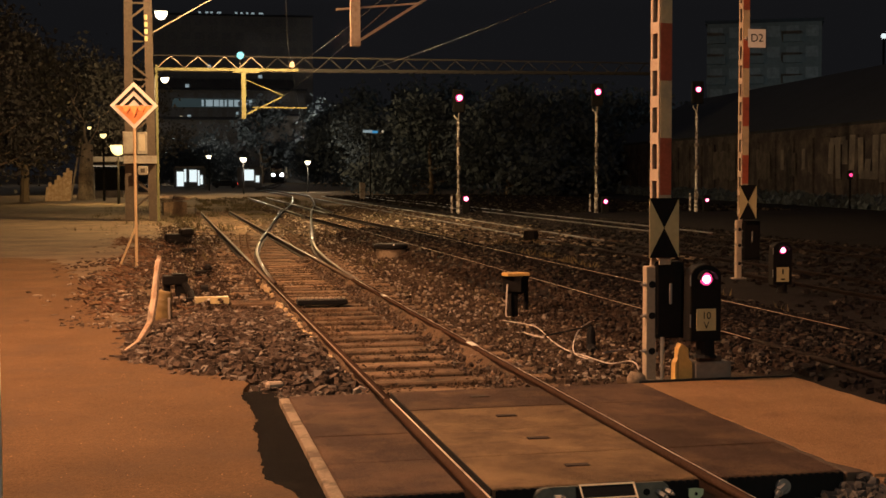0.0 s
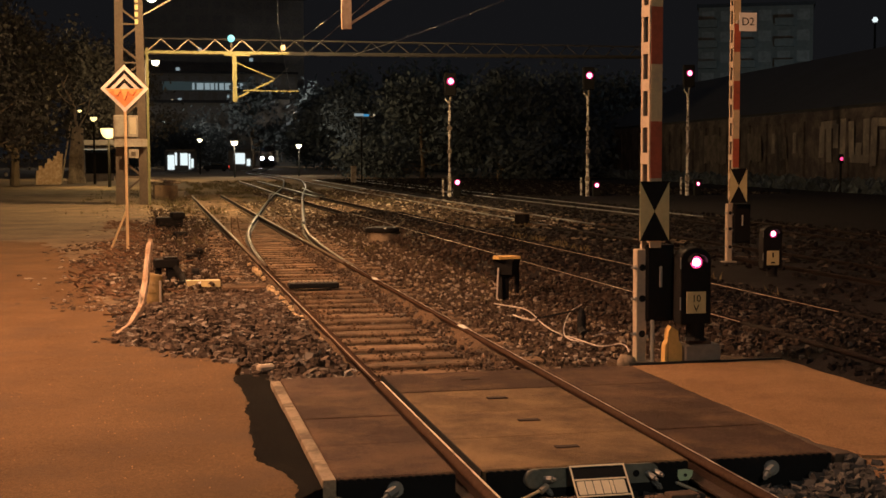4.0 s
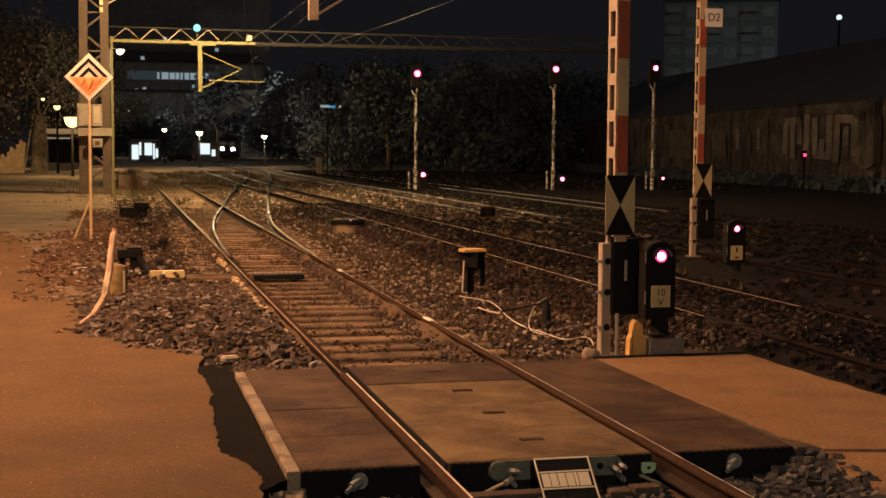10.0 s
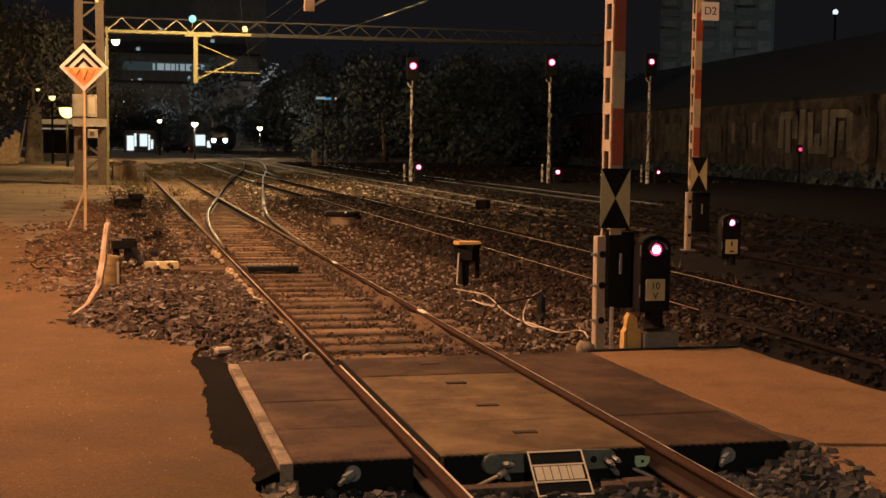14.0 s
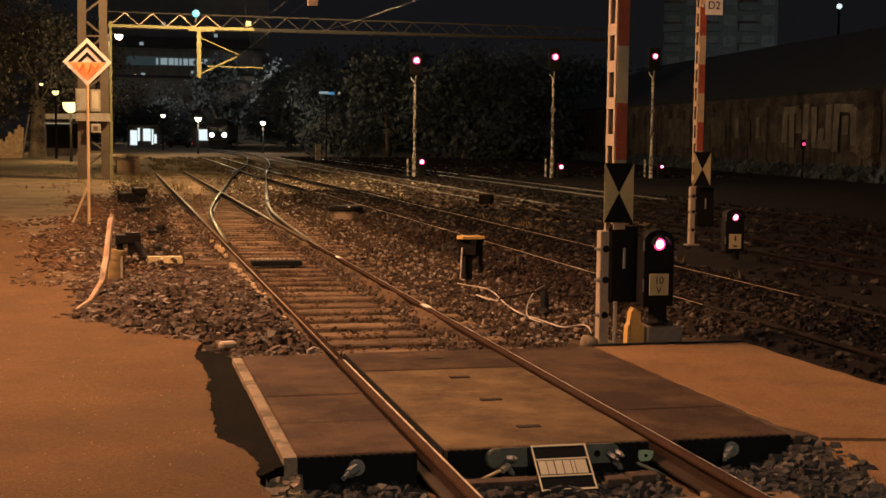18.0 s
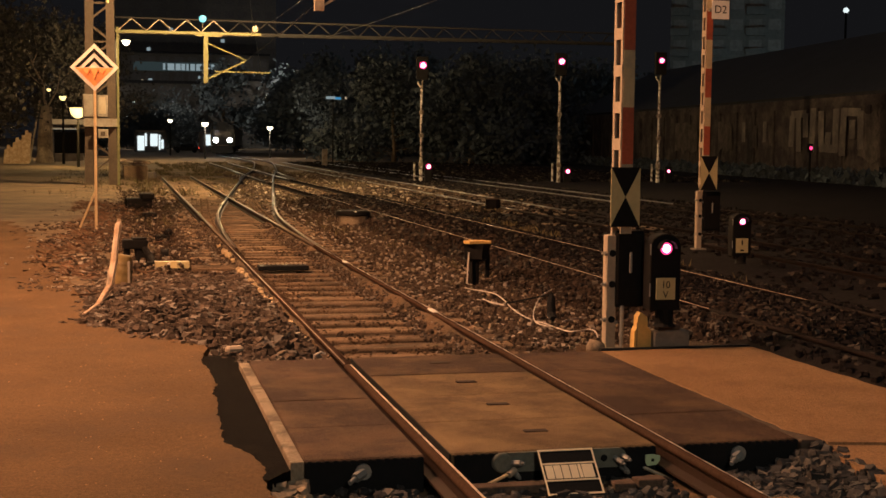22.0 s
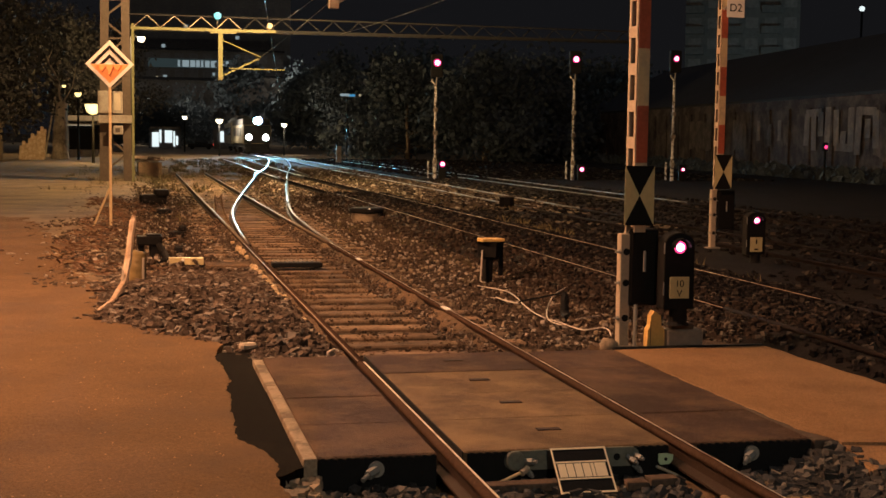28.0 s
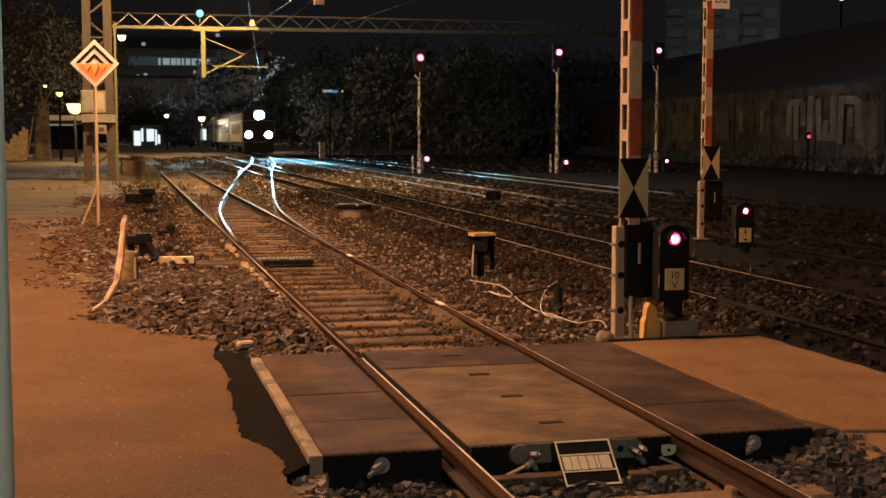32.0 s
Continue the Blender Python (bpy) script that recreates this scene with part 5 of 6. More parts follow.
part("stump", moved(poly([(-0.085, 0.0), (0.085, 0.0), (0.083, 0.2), (0.05, 0.24), (0.045, 0.33), (-0.02, 0.375), (-0.05, 0.33), (-0.055, 0.24), (-0.08, 0.2)], -0.05, 0.045), pose(0, 0, 0, 90, 0, 0)), M_YELLOW, stump)
part("seam", box(-0.058, -0.049, 0.01, -0.052, -0.0455, 0.28), M_RUST, stump)
part("kerb_stone", tube([(-0.42, 0.05, 0.0), (-0.42, 0.05, 0.05), (-0.41, 0.05, 0.1), (-0.40, 0.05, 0.12)], [0.085, 0.09, 0.07, 0.03], 16), M_CONC, stump, "", True)
ledge = thing("edging", 2.42, 3.645, -0.2, 0, "low dark rubber edging behind the gravel ramp", "edging")
part("edging", box(-0.78, 0.0, 0.0, 0.72, 0.07, 0.205, 0.012), M_BLACK, ledge)

far_mast = signal_mast(7.72, 14.72, 0.0, 6, "striped slotted signal mast beside the second track")
mast_foot(7.675, 14.8, -0.05, "cream perforated foot of a striped mast")
tie2 = thing("bow_tie_sign", 7.76, 14.58, 1.36, 0, "cream and black hourglass sign on the farther mast", "sign", "hourglass signs")
bow_tie(tie2, 0.33, 0.62, 0.0)
part("bracket", box(-0.08, 0.006, -0.05, 0.03, 0.14, 0.05), M_MAST, tie2)
cabinet(7.92, 14.85, 0.3, 0.34, 0.72, 0.18, "black relay box on the farther mast")
plate2 = thing("letter_plate", 7.89, 14.56, 4.30, 0, "small cream plate lettered D2 on the mast", "plate")
pp = part("plate", box(-0.17, -0.004, -0.165, 0.17, 0.004, 0.165, 0.002), M_CHALK, plate2)
part("clamp", box(-0.2, 0.004, -0.03, 0.0, 0.12, 0.03), M_MAST, plate2)
write("D2", pp, 0, -0.006, 0.0, 0.2)
d2 = dwarf_signal(7.40, 12.55, -0.1, 0.34, 0.71, "black dwarf signal with a red light by the second track", None, 0.31, 0.22, 0.14, 0.24)

p2 = part("number_plate", box(-0.11, -0.094, 0.19, 0.11, -0.088, 0.43, 0.003), M_SIGNYEL, d2, "small cream plate with dark bars")
part("lettering_bar", box(-0.012, -0.098, 0.32, 0.012, -0.0945, 0.40), M_DARK, p2)
part("lettering_bar", box(-0.035, -0.098, 0.22, 0.035, -0.0945, 0.245), M_DARK, p2)

for x, y, h, dx, low, size in ((12.55, 60.0, 6.15, 0.4, 0.88, 1.0), (19.98, 59.5, 6.5, 0.5, 0.68, 0.95), (25.45, 59.0, 6.65, 0.6, 0.73, 0.82)):
    far_signal(x, y, -0.3, h, dx, low, "tall red signal on a flaking white post among the tracks", size)
wall_lamp = thing("dwarf_signal", 36.2, 62.0, -0.3, 0, "distant low red signal in front of the graffiti wall", "signal", "dwarf signals")
part("post", box(-0.05, 0, 0, 0.05, 0.1, 1.8), M_DARK, wall_lamp)
part("housing", box(-0.15, -0.05, 1.8, 0.15, 0.15, 2.3, 0.03), M_DARK, wall_lamp)
part("lens", disc_bar((0, -0.05, 2.04), (0, -0.07, 2.04), 0.10, 14), G_RED, wall_lamp)

diamond_sign(-3.165, 21.0, -0.12, 3.47, 0.495, "white and orange diamond sign with black chevrons on a braced post")
pedestal_box(2.35, 10.65, -0.19)
cable_pit(2.84, 24.15, -0.2)
low_box = thing("lineside_box", 8.55, 31.8, -0.22, 8, "low dark lineside box with a dull pale lid", "box")
part("body", tube([(0, 0, 0.0), (0, 0, 0.1), (0, 0, 0.34)], [0.2, 0.26, 0.24], 8), M_DARK, low_box)
part("lid", box(-0.42, -0.2, 0.34, 0.3, 0.2, 0.375, 0.01), M_TOWER, low_box)

# ---- points gear left of the siding ----
gear = thing("point_machine", -2.42, 14.3, -0.18, 4, "dark point machine with cast covers beside the siding", "point machine")
part("case", box(-0.20, -0.14, 0.28, 0.20, 0.14, 0.43, 0.025, seg=2), M_DARK, gear)
part("cover", box(-0.05, -0.12, 0.43, 0.18, 0.12, 0.46, 0.012, seg=2), M_DARK, gear)
part("stand", box(0.0, -0.10, 0.0, 0.18, 0.10, 0.29, 0.02), M_DARK, gear)
part("stand", box(-0.18, -0.06, 0.0, -0.08, 0.06, 0.29, 0.02), M_DARK, gear)
part("crank", tube([(0.14, -0.16, 0.3), (0.22, -0.3, 0.16), (0.24, -0.5, 0.08), (0.36, -0.7, 0.08)], [0.05, 0.06, 0.055, 0.05], 10), M_DARK, gear, "dark curved crank arm")
part("drum", disc_bar((0.50, 0.9, 0.06), (0.62, 0.9, 0.06), 0.13, 16), M_DARK, gear)
link = thing("yellow_cover", -1.86, 13.45, -0.14, 3, "faded yellow cover plate over the point rods", "cover")
part("cover", moved(poly([(-0.26, -0.03), (-0.05, -0.03), (0.06, -0.10), (0.26, -0.12), (0.26, 0.12), (-0.26, 0.12)], 0.0, 0.10), pose(0, 0, 0)), M_SIGNYEL, link)
part("knob", ball(-0.06, -0.13, 0.07, 0.025), M_CHALK, link)
part("rod_end", box(-0.45, -0.05, 0.0, -0.27, 0.05, 0.1, 0.02), M_DARK, link)
for y in (-0.25, 0.0, 0.22):
    rod = thing("point_rod", -0.95, 13.35 + y, -0.12, 0, "rusty timber and rod between cover and rail", "rod", "point rods")
    part("rod", box(-0.62, -0.06, -0.06, 0.14, 0.06, 0.0, 0.01), M_SLEEPER, rod)
trough = thing("steel_trough", -0.19, 12.82, -0.13, -1, "dark steel trough sleeper across the siding", "trough")
part("trough", box(-0.39, -0.17, 0.0, 0.39, 0.13, 0.075, 0.012), M_BLACK, trough)
for i in range(11):
    part("tread_tooth", box(-0.37 + i * 0.07, 0.06, 0.075, -0.33 + i * 0.07, 0.125, 0.10), M_CREAM, trough)
clutter = thing("cable_drum", -2.15, 30.6, -0.2, 10, "dark heap of lineside fittings near the lattice tower", "fittings")
part("drum", box(-0.42, -0.2, 0.12, 0.32, 0.2, 0.42, 0.08, seg=2), M_DARK, clutter)
part("cover", box(-0.02, -0.3, 0.36, 0.36, 0.15, 0.56, 0.07, seg=2), M_DARK, clutter)
for x in (-0.3, 0.2):
    part("foot", box(x - 0.08, -0.15, -0.05, x + 0.08, 0.15, 0.14, 0.02), M_DARK, clutter)
stub_box = thing("cable_joint", -1.95, 26.2, -0.2, 12, "small dark cable joint beside the siding", "cable joint")
part("joint", box(-0.19, -0.15, 0.0, 0.15, 0.15, 0.24, 0.05, seg=2), M_DARK, stub_box)
part("cable", tube([(-0.5, -0.2, 0.02), (-0.3, -0.05, 0.12), (-0.15, 0.0, 0.14)], 0.03, 8), M_DARK, stub_box)
lever = thing("point_lever", -1.85, 19.4, -0.2, 0, "short dark point lever leaning beside the siding", "lever")
part("base", box(-0.14, -0.12, 0.0, 0.16, 0.12, 0.16, 0.03, seg=2), M_DARK, lever)
part("weight", ball(0.12, 0.0, 0.2, 0.09), M_DARK, lever, "", True)
part("arm", bar((-0.05, 0, 0.1), (0.14, 0.02, 0.24), 0.035, 0.035), M_DARK, lever)

stake = thing("broken_stake", -2.62, 8.9, -0.06, 0, "splintered leaning wooden stake with peeling pale paint", "stake")
part("stake", tube([(-0.40, -1.75, 0.02), (-0.26, -1.2, 0.05), (-0.14, -0.5, 0.18), (-0.085, -0.12, 0.45), (-0.06, 0.0, 0.7), (-0.03, 0.1, 0.88), (-0.02, 0.12, 0.95)], [0.022, 0.036, 0.042, 0.046, 0.036, 0.044, 0.026], 7), M_WOOD, stake)
for i, (u, v, w, a) in enumerate(((-0.15, -0.55, 0.12, 20), (-0.1, -0.15, 0.36, 8), (-0.05, 0.02, 0.62, -6))):
    part("splinter", bar((u, v, w), (u + 0.03 * math.sin(i * 2.0), v + 0.10, w + 0.22), 0.025, 0.012), M_CREAM, stake)
pillar = thing("short_bollard", -2.60, 10.1, -0.12, 0, "short olive-brown ringed bollard behind the broken stake", "bollard")
part("stump", tube([(0, 0, 0), (0, 0, 0.06), (0.005, 0, 0.44), (0.008, 0, 0.475), (0.01, 0, 0.48)], [0.118, 0.112, 0.104, 0.094, 0.04], 18), M_OLIVE, pillar, "", True)
for z in (0.12, 0.24, 0.35):
    part("hoop", tube([(0, 0, z), (0.0, 0, z + 0.022)], 0.1165 - z * 0.02, 18), M_OLIVE, pillar)
# cream strip paints a highlight down the bollard's right side
part("flaked_strip", box(0.055, -0.105, 0.02, 0.09, -0.07, 0.40, 0.008), M_CREAM, pillar, "pale strip that paints the bollard's highlight")
chip = thing("broken_brick", -1.62, 4.3, -0.05, 15, "pale broken brick lying at the kerb end", "brick")
part("brick", box(-0.08, -0.05, 0.0, 0.08, 0.05, 0.07, 0.02), M_CREAM, chip)
hoop = thing("wire_hoop", -0.92, 3.72, -0.08, 0, "bent pale wire loop at the panel edge", "wire")
part("hoop", tube([(-0.08, 0, 0), (-0.06, 0, 0.09), (0.0, 0, 0.12), (0.04, 0, 0.1)], 0.009, 6), M_CABLE, hoop)
for y in (6.6, 12.6):
    clip = thing("rail_joint_plate", HALF + 0.045, y, -0.06, 0, "bright bare joint plate on the rail side", "joint plate", "joint plates")
    part("plate", box(-0.075, -0.15, 0.055, -0.012, 0.15, 0.068, 0.003), M_CHALK, clip)


rl = random.Random(17)
for i in range(34):
    lx, ly = -3.25 + rl.gauss(0, 0.42), rl.uniform(10.8, 19.5)
    scrap = thing("litter_scrap", lx, ly, -0.062, rl.uniform(0, 180), "crumpled scrap of litter on the dirt by the sign post", "litter", "litter scraps")
    w = rl.uniform(0.03, 0.11)
    part("scrap", poly([(-w, -w * 0.5), (w * 0.3, -w * 0.7), (w, 0.0), (w * 0.5, w * 0.6), (-w * 0.6, w * 0.5)], 0.0, rl.uniform(0.006, 0.03)), rl.choice((M_CREAM, M_CONC, M_SLEEPER, M_RUST, M_RUST, M_STONE)), scrap)


def cable(name, pts, r, label):
    t = thing(name, 0, 0, 0, 0, label, "cable", "loose cables")
    # smooth the run by corner cutting
    p = [Vector(q) for q in pts]
    for _ in range(2):
        q = [p[0]]
        for a, b in zip(p, p[1:]):
            q += [a * 0.75 + b * 0.25, a * 0.25 + b * 0.75]
        p = q + [p[-1]]
    part("sheath", tube(p, r, 8), M_CABLE, t)


cable("cable", [(2.0, 10.01, -0.14), (2.07, 9.63, -0.13), (2.16, 9.14, -0.11), (2.11, 8.52, -0.1), (1.91, 7.39, -0.1), (1.85, 6.75, -0.1), (1.85, 6.47, -0.1)], 0.0072, "loose pale cable running from the yellow-lidded box over the ballast")
cable("cable", [(2.8, 8.59, -0.02), (2.46, 7.98, -0.02), (2.14, 7.2, -0.04), (1.87, 6.44, -0.07), (1.81, 6.13, -0.1), (1.86, 5.87, -0.1)], 0.0072, "looped pale cable hanging over a dark rod")
cable("cable", [(1.83, 6.24, -0.09), (1.88, 6.05, -0.09), (1.9, 5.67, -0.09), (1.93, 5.38, -0.09), (2.02, 5.35, -0.08), (2.15, 5.36, -0.06), (2.16, 5.19, -0.06), (2.12, 5.01, -0.1)], 0.0072, "pale cable along the ballast edge to the mast")
cable("cable", [(1.84, 8.45, -0.11), (1.83, 7.97, -0.1), (1.94, 7.81, -0.11)], 0.010, "short pale cable end on the ballast")
cable("cable", [(2.15, 6.22, -0.1), (2.32, 6.34, -0.09), (2.53, 6.5, -0.1)], 0.008, "broken pale cable scrap on the ballast")
cable("cable", [(2.26, 5.2, -0.08), (2.28, 5.2, -0.03), (2.24, 4.99, -0.05), (2.27, 4.99, -0.1)], 0.006, "thin bent wire end beside the mast foot")
lump = thing("cable_stub", 2.27, 7.03, -0.16, 0, "dark bent rod and stub among the stones", "stub")
part("stub", tube([(-0.03, -0.25, 0.0), (0.0, -0.05, 0.03), (0.01, 0, 0.16), (0.03, 0.05, 0.23), (0.02, 0.06, 0.28)], [0.05, 0.055, 0.05, 0.045, 0.02], 8), M_BLACK, lump)
part("rod", bar((-0.42, 0.4, 0.12), (0.02, 0.05, 0.26), 0.022, 0.022), M_DARK, lump)

for x, y, z, w, d, h, rz, lab in ((-2.07, 59.5, -0.2, 1.15, 0.8, 0.75, 4, "brown concrete box culvert by the lattice tower"), (2.96, 32.8, -0.2, 0.34, 0.2, 0.12, 10, "small pale concrete marker block"),
                                 (7.9, 76.0, -0.25, 1.1, 0.5, 0.25, 12, "pale concrete slab between the tracks"), (13.4, 100.0, -0.25, 0.42, 0.4, 1.45, 0, "grey concrete bollard by the yard tracks"),
                                 (-1.5, 63.5, -0.2, 1.0, 0.5, 0.35, -14, "broken concrete slab beside the siding")):
    cb = thing("concrete_piece", x, y, z, rz, lab, "concrete piece", "concrete pieces")
    part("body", box(-w / 2, -d / 2, 0, w / 2, d / 2, h, 0.03, seg=2), M_SLEEPER if h > 0.7 and y < 70 else M_MAST, cb)
# splintered boards dumped on the culvert
dump = random.Random(61)
for i in range(7):
    board_scrap = thing("board", -2.07 + dump.uniform(-0.45, 0.5), 59.4 + dump.uniform(-0.2, 0.2), 0.575 + 0.035 * i, dump.uniform(-35, 35), "splintered pale board dumped on the culvert", "board", "dumped boards")
    part("plank", moved(box(-0.42, -0.07, 0.0, 0.42, 0.07, 0.04, 0.004), pose(0, 0, 0.0, dump.uniform(18, 42), dump.uniform(-9, 9), 0)), dump.choice((M_WOOD, M_SLEEPER, M_CREAM)), board_scrap)

# ---- electrification portal ----
portal = thing("overhead_portal", 0, 50.0, 0, 0, "lattice steel portal carrying the overhead wires", "portal")
for x0, x1, mt in ((-4.20, -4.0, M_TOWER), (-3.12, -2.92, M_TOWER)):
    for y in (-0.35, 0.30):
        part("tower_leg", moved(box(-0.17, -0.035, -0.4, 0.17, 0.035, 10.8), pose((x0 + x1) / 2 + (0.08 if x0 < -4 else -0.02), y, 0, 0, 0.5 if x0 < -4 else -0.6, 0)), mt, portal)
for i in range(13):
    z0 = 0.3 + i * 0.8
    part("tower_lacing", bar((-4.05, -0.36, z0 + (0.8 if i % 2 else 0)), (-3.05, -0.36, z0 + (0 if i % 2 else 0.8)), 0.08, 0.08), M_TOWER, portal)
    if i % 2:
        part("tower_lacing", bar((-4.05, -0.34, z0), (-3.05, -0.34, z0), 0.07, 0.07), M_TOWER, portal)
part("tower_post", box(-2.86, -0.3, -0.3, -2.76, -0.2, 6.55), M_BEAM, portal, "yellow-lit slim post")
# yellow and near-black lengths paint the beam's lit end and its fade
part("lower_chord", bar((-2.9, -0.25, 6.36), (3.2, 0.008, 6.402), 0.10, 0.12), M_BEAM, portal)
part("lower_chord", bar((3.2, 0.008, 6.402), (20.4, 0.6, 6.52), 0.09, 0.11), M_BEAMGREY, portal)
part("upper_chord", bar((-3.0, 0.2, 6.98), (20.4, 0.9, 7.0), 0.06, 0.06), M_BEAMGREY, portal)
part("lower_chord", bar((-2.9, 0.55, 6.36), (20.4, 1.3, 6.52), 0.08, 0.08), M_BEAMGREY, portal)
for i in range(20):
    x = -2.79 + i * 1.14
    a, b, c = (x, -0.2 + 0.035 * (x + 2.8), 6.42), (x + 0.57, 0.22 + 0.03 * (x + 2.8), 6.96), (x + 1.14, -0.2 + 0.035 * (x + 3.94), 6.42)
    # lacing turns near-black past the lit end
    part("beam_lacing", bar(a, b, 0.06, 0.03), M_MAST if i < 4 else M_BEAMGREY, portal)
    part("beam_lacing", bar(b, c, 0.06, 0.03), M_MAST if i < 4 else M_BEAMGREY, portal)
part("tower_stay", bar((-3.1, -0.3, 7.8), (-0.4, 0.3, 9.45), 0.06, 0.06), M_MAST, portal)
part("insulator", box(2.82, -0.1, 6.5, 3.05, 0.1, 6.75, 0.03), M_CREAM, portal)
for u in range(4):
    part("insulator", box(-3.29, -0.5, 7.5 + u * 0.3, -3.15, -0.4, 7.7 + u * 0.3, 0.02), M_SIGNYEL, portal)
part("far_post", box(20.35, 0.5, -0.3, 20.47, 0.9, 7.1), M_BLACK, portal)
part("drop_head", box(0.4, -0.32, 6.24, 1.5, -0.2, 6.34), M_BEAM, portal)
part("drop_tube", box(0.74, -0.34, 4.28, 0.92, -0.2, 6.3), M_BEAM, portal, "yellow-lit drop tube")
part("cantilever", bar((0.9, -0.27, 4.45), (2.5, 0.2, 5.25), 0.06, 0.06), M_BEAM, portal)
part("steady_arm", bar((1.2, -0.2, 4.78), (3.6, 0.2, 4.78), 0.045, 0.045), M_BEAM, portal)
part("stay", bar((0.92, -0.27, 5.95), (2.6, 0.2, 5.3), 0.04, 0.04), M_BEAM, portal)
cab = part("control_box", box(-4.25, -0.75, 2.74, -3.72, -0.4, 3.70, 0.03), M_MAST, portal, "grey equipment box on the tower")
part("box_door", box(-4.19, -0.765, 2.80, -3.78, -0.751, 3.64, 0.006), M_MAST, cab)
cab = part("control_box", box(-3.66, -0.72, 2.76, -3.24, -0.45, 3.68, 0.02), M_MAST, portal)
part("box_door", box(-3.58, -0.735, 2.9, -3.32, -0.721, 3.6, 0.006), M_CREAM, cab, "paler door panel")
part("cross_plate", box(-4.22, -0.70, 2.36, -2.86, -0.42, 2.70, 0.01), M_MAST, portal)
part("control_box", box(-3.65, -0.75, 1.88, -3.22, -0.4, 2.26, 0.03), M_MAST, portal)
part("box_lid", box(-3.53, -0.765, 1.98, -3.34, -0.751, 2.16, 0.006), M_TOWER, portal)
lamp_c = thing("green_lamp", 0.70, 49.6, 6.72, 0, "small cyan lamp on the portal beam", "lamp")
part("globe", ball(0, 0, 0.25, 0.16), G_CYAN, lamp_c, "", True)
part("stem", disc_bar((0, 0.3, -0.1), (0, 0.0, 0.12), 0.03, 8), M_MAST, lamp_c)


def wire(name, a, b, sag, r, label):
    t = thing(name, 0, 0, 0, 0, label, "overhead wire", "overhead wires")
    n = 14
    pts = [Vector(a).lerp(Vector(b), i / n) + Vector((0, 0, -sag * 4 * (i / n) * (1 - i / n))) for i in range(n + 1)]
    part("strand", tube(pts, r, 5), M_WIRE, t)


wire("overhead_wire", (2.5, 50.2, 5.25), (0.6, -30.0, 5.6), 0.3, 0.006, "thin overhead contact wire over the siding")
wire("overhead_wire", (2.6, 50.4, 6.3), (1.6, -30.0, 6.9), 0.8, 0.006, "thin overhead catenary wire over the siding")
wire("overhead_wire", (6.0, 50.6, 6.4), (7.0, -30.0, 6.8), 0.7, 0.006, "thin overhead wire over the second track")

lit_wire = thing("overhead_wire", 0, 0, 0, 0, "overhead wire above the branch track, paler for the headlamp's light", "overhead wire", "overhead wires")
part("strand", tube([(0.4, 25.0, 6.75), (1.83, 40.0, 6.62), (2.9, 49.9, 6.55), (5.8, 76.0, 6.36), (8.4, 100.0, 6.3), (14.1, 152.0, 6.1)], 0.008, 6), M_ALWIRE, lit_wire)
# poles are added to hold the near lights; none of them is seen
for lx, ly, lz in ((-6.5, 5.6, 7.9), (-9.1, 10.5, 7.2), (-1.3, -12.0, 5.2)):
    t = thing("street_lamp", lx, ly, -0.25, 0, "tall unseen lamp pole added to hold a light near the path", "street lamp", "street lamps")
    top = lz + 0.45
    part("pole", tube([(-0.9, 0, 0), (-0.9, 0, top * 0.6), (-0.85, 0, top - 0.7), (-0.3, 0, top), (0.3, 0, top)], [0.11, 0.08, 0.06, 0.05, 0.04], 8), M_MAST, t)
    part("head", box(-0.1, -0.14, top - 0.08, 0.65, 0.14, top + 0.06, 0.03), M_DARK, t)
# arm and hood are added, out of view, for a fill over the tracks
part("lamp_arm", tube([(-3.0, -0.3, 10.6), (-2.6, -3.0, 11.4), (-1.5, -7.0, 11.5)], [0.07, 0.06, 0.05], 8), M_TOWER, portal)
part("lamp_hood", tube([(-1.5, -7.0, 11.2), (-1.5, -7.0, 11.42), (-1.5, -7.0, 11.5)], [0.32, 0.18, 0.05], 14), M_DARK, portal)
second_portal = thing("overhead_portal", 0, 20.5, 0, 0, "plain steel portal over the yard with a hanging drop tube", "portal")
part("beam", box(-8.2, -0.15, 7.0, 17.2, 0.15, 7.5), M_BEAMGREY, second_portal)
part("post", box(-8.3, -0.15, -0.3, -8.0, 0.15, 7.6), M_TOWER, second_portal)
part("post", box(17.0, -0.15, -0.3, 17.3, 0.15, 7.6), M_BEAMGREY, second_portal)
# hood and arm are added to carry the unseen fill at y 20
part("lamp_hood", tube([(-1.6, -0.3, 6.85), (-1.6, -0.3, 7.02), (-1.6, -0.3, 7.1)], [0.28, 0.15, 0.05], 14), M_DARK, second_portal)
part("lamp_arm", bar((-1.6, -0.3, 7.1), (-1.6, -0.1, 7.2), 0.05, 0.05), M_DARK, second_portal)
part("drop_tube", box(1.48 - 0.11, -0.09, 4.62, 1.48 + 0.09, 0.09, 7.05), M_MAST, second_portal)
part("cantilever", bar((1.48 + 0.05, 0, 4.72), (1.48 + 1.6, 0.3, 5.7), 0.05, 0.05), M_MAST, second_portal)
part("steady_arm", bar((1.48 + 1.5, 0.3, 5.6), (1.48 - 0.4, 0.1, 5.4), 0.04, 0.04), M_MAST, second_portal)
near_post = thing("near_post", -3.0, -4.6, -0.05, 0, "pale grey-green painted round post at the path", "post")
part("post", tube([(0, 0, 0), (0, 0, 5.0)], 0.075, 24), M_POST, near_post, "", True)

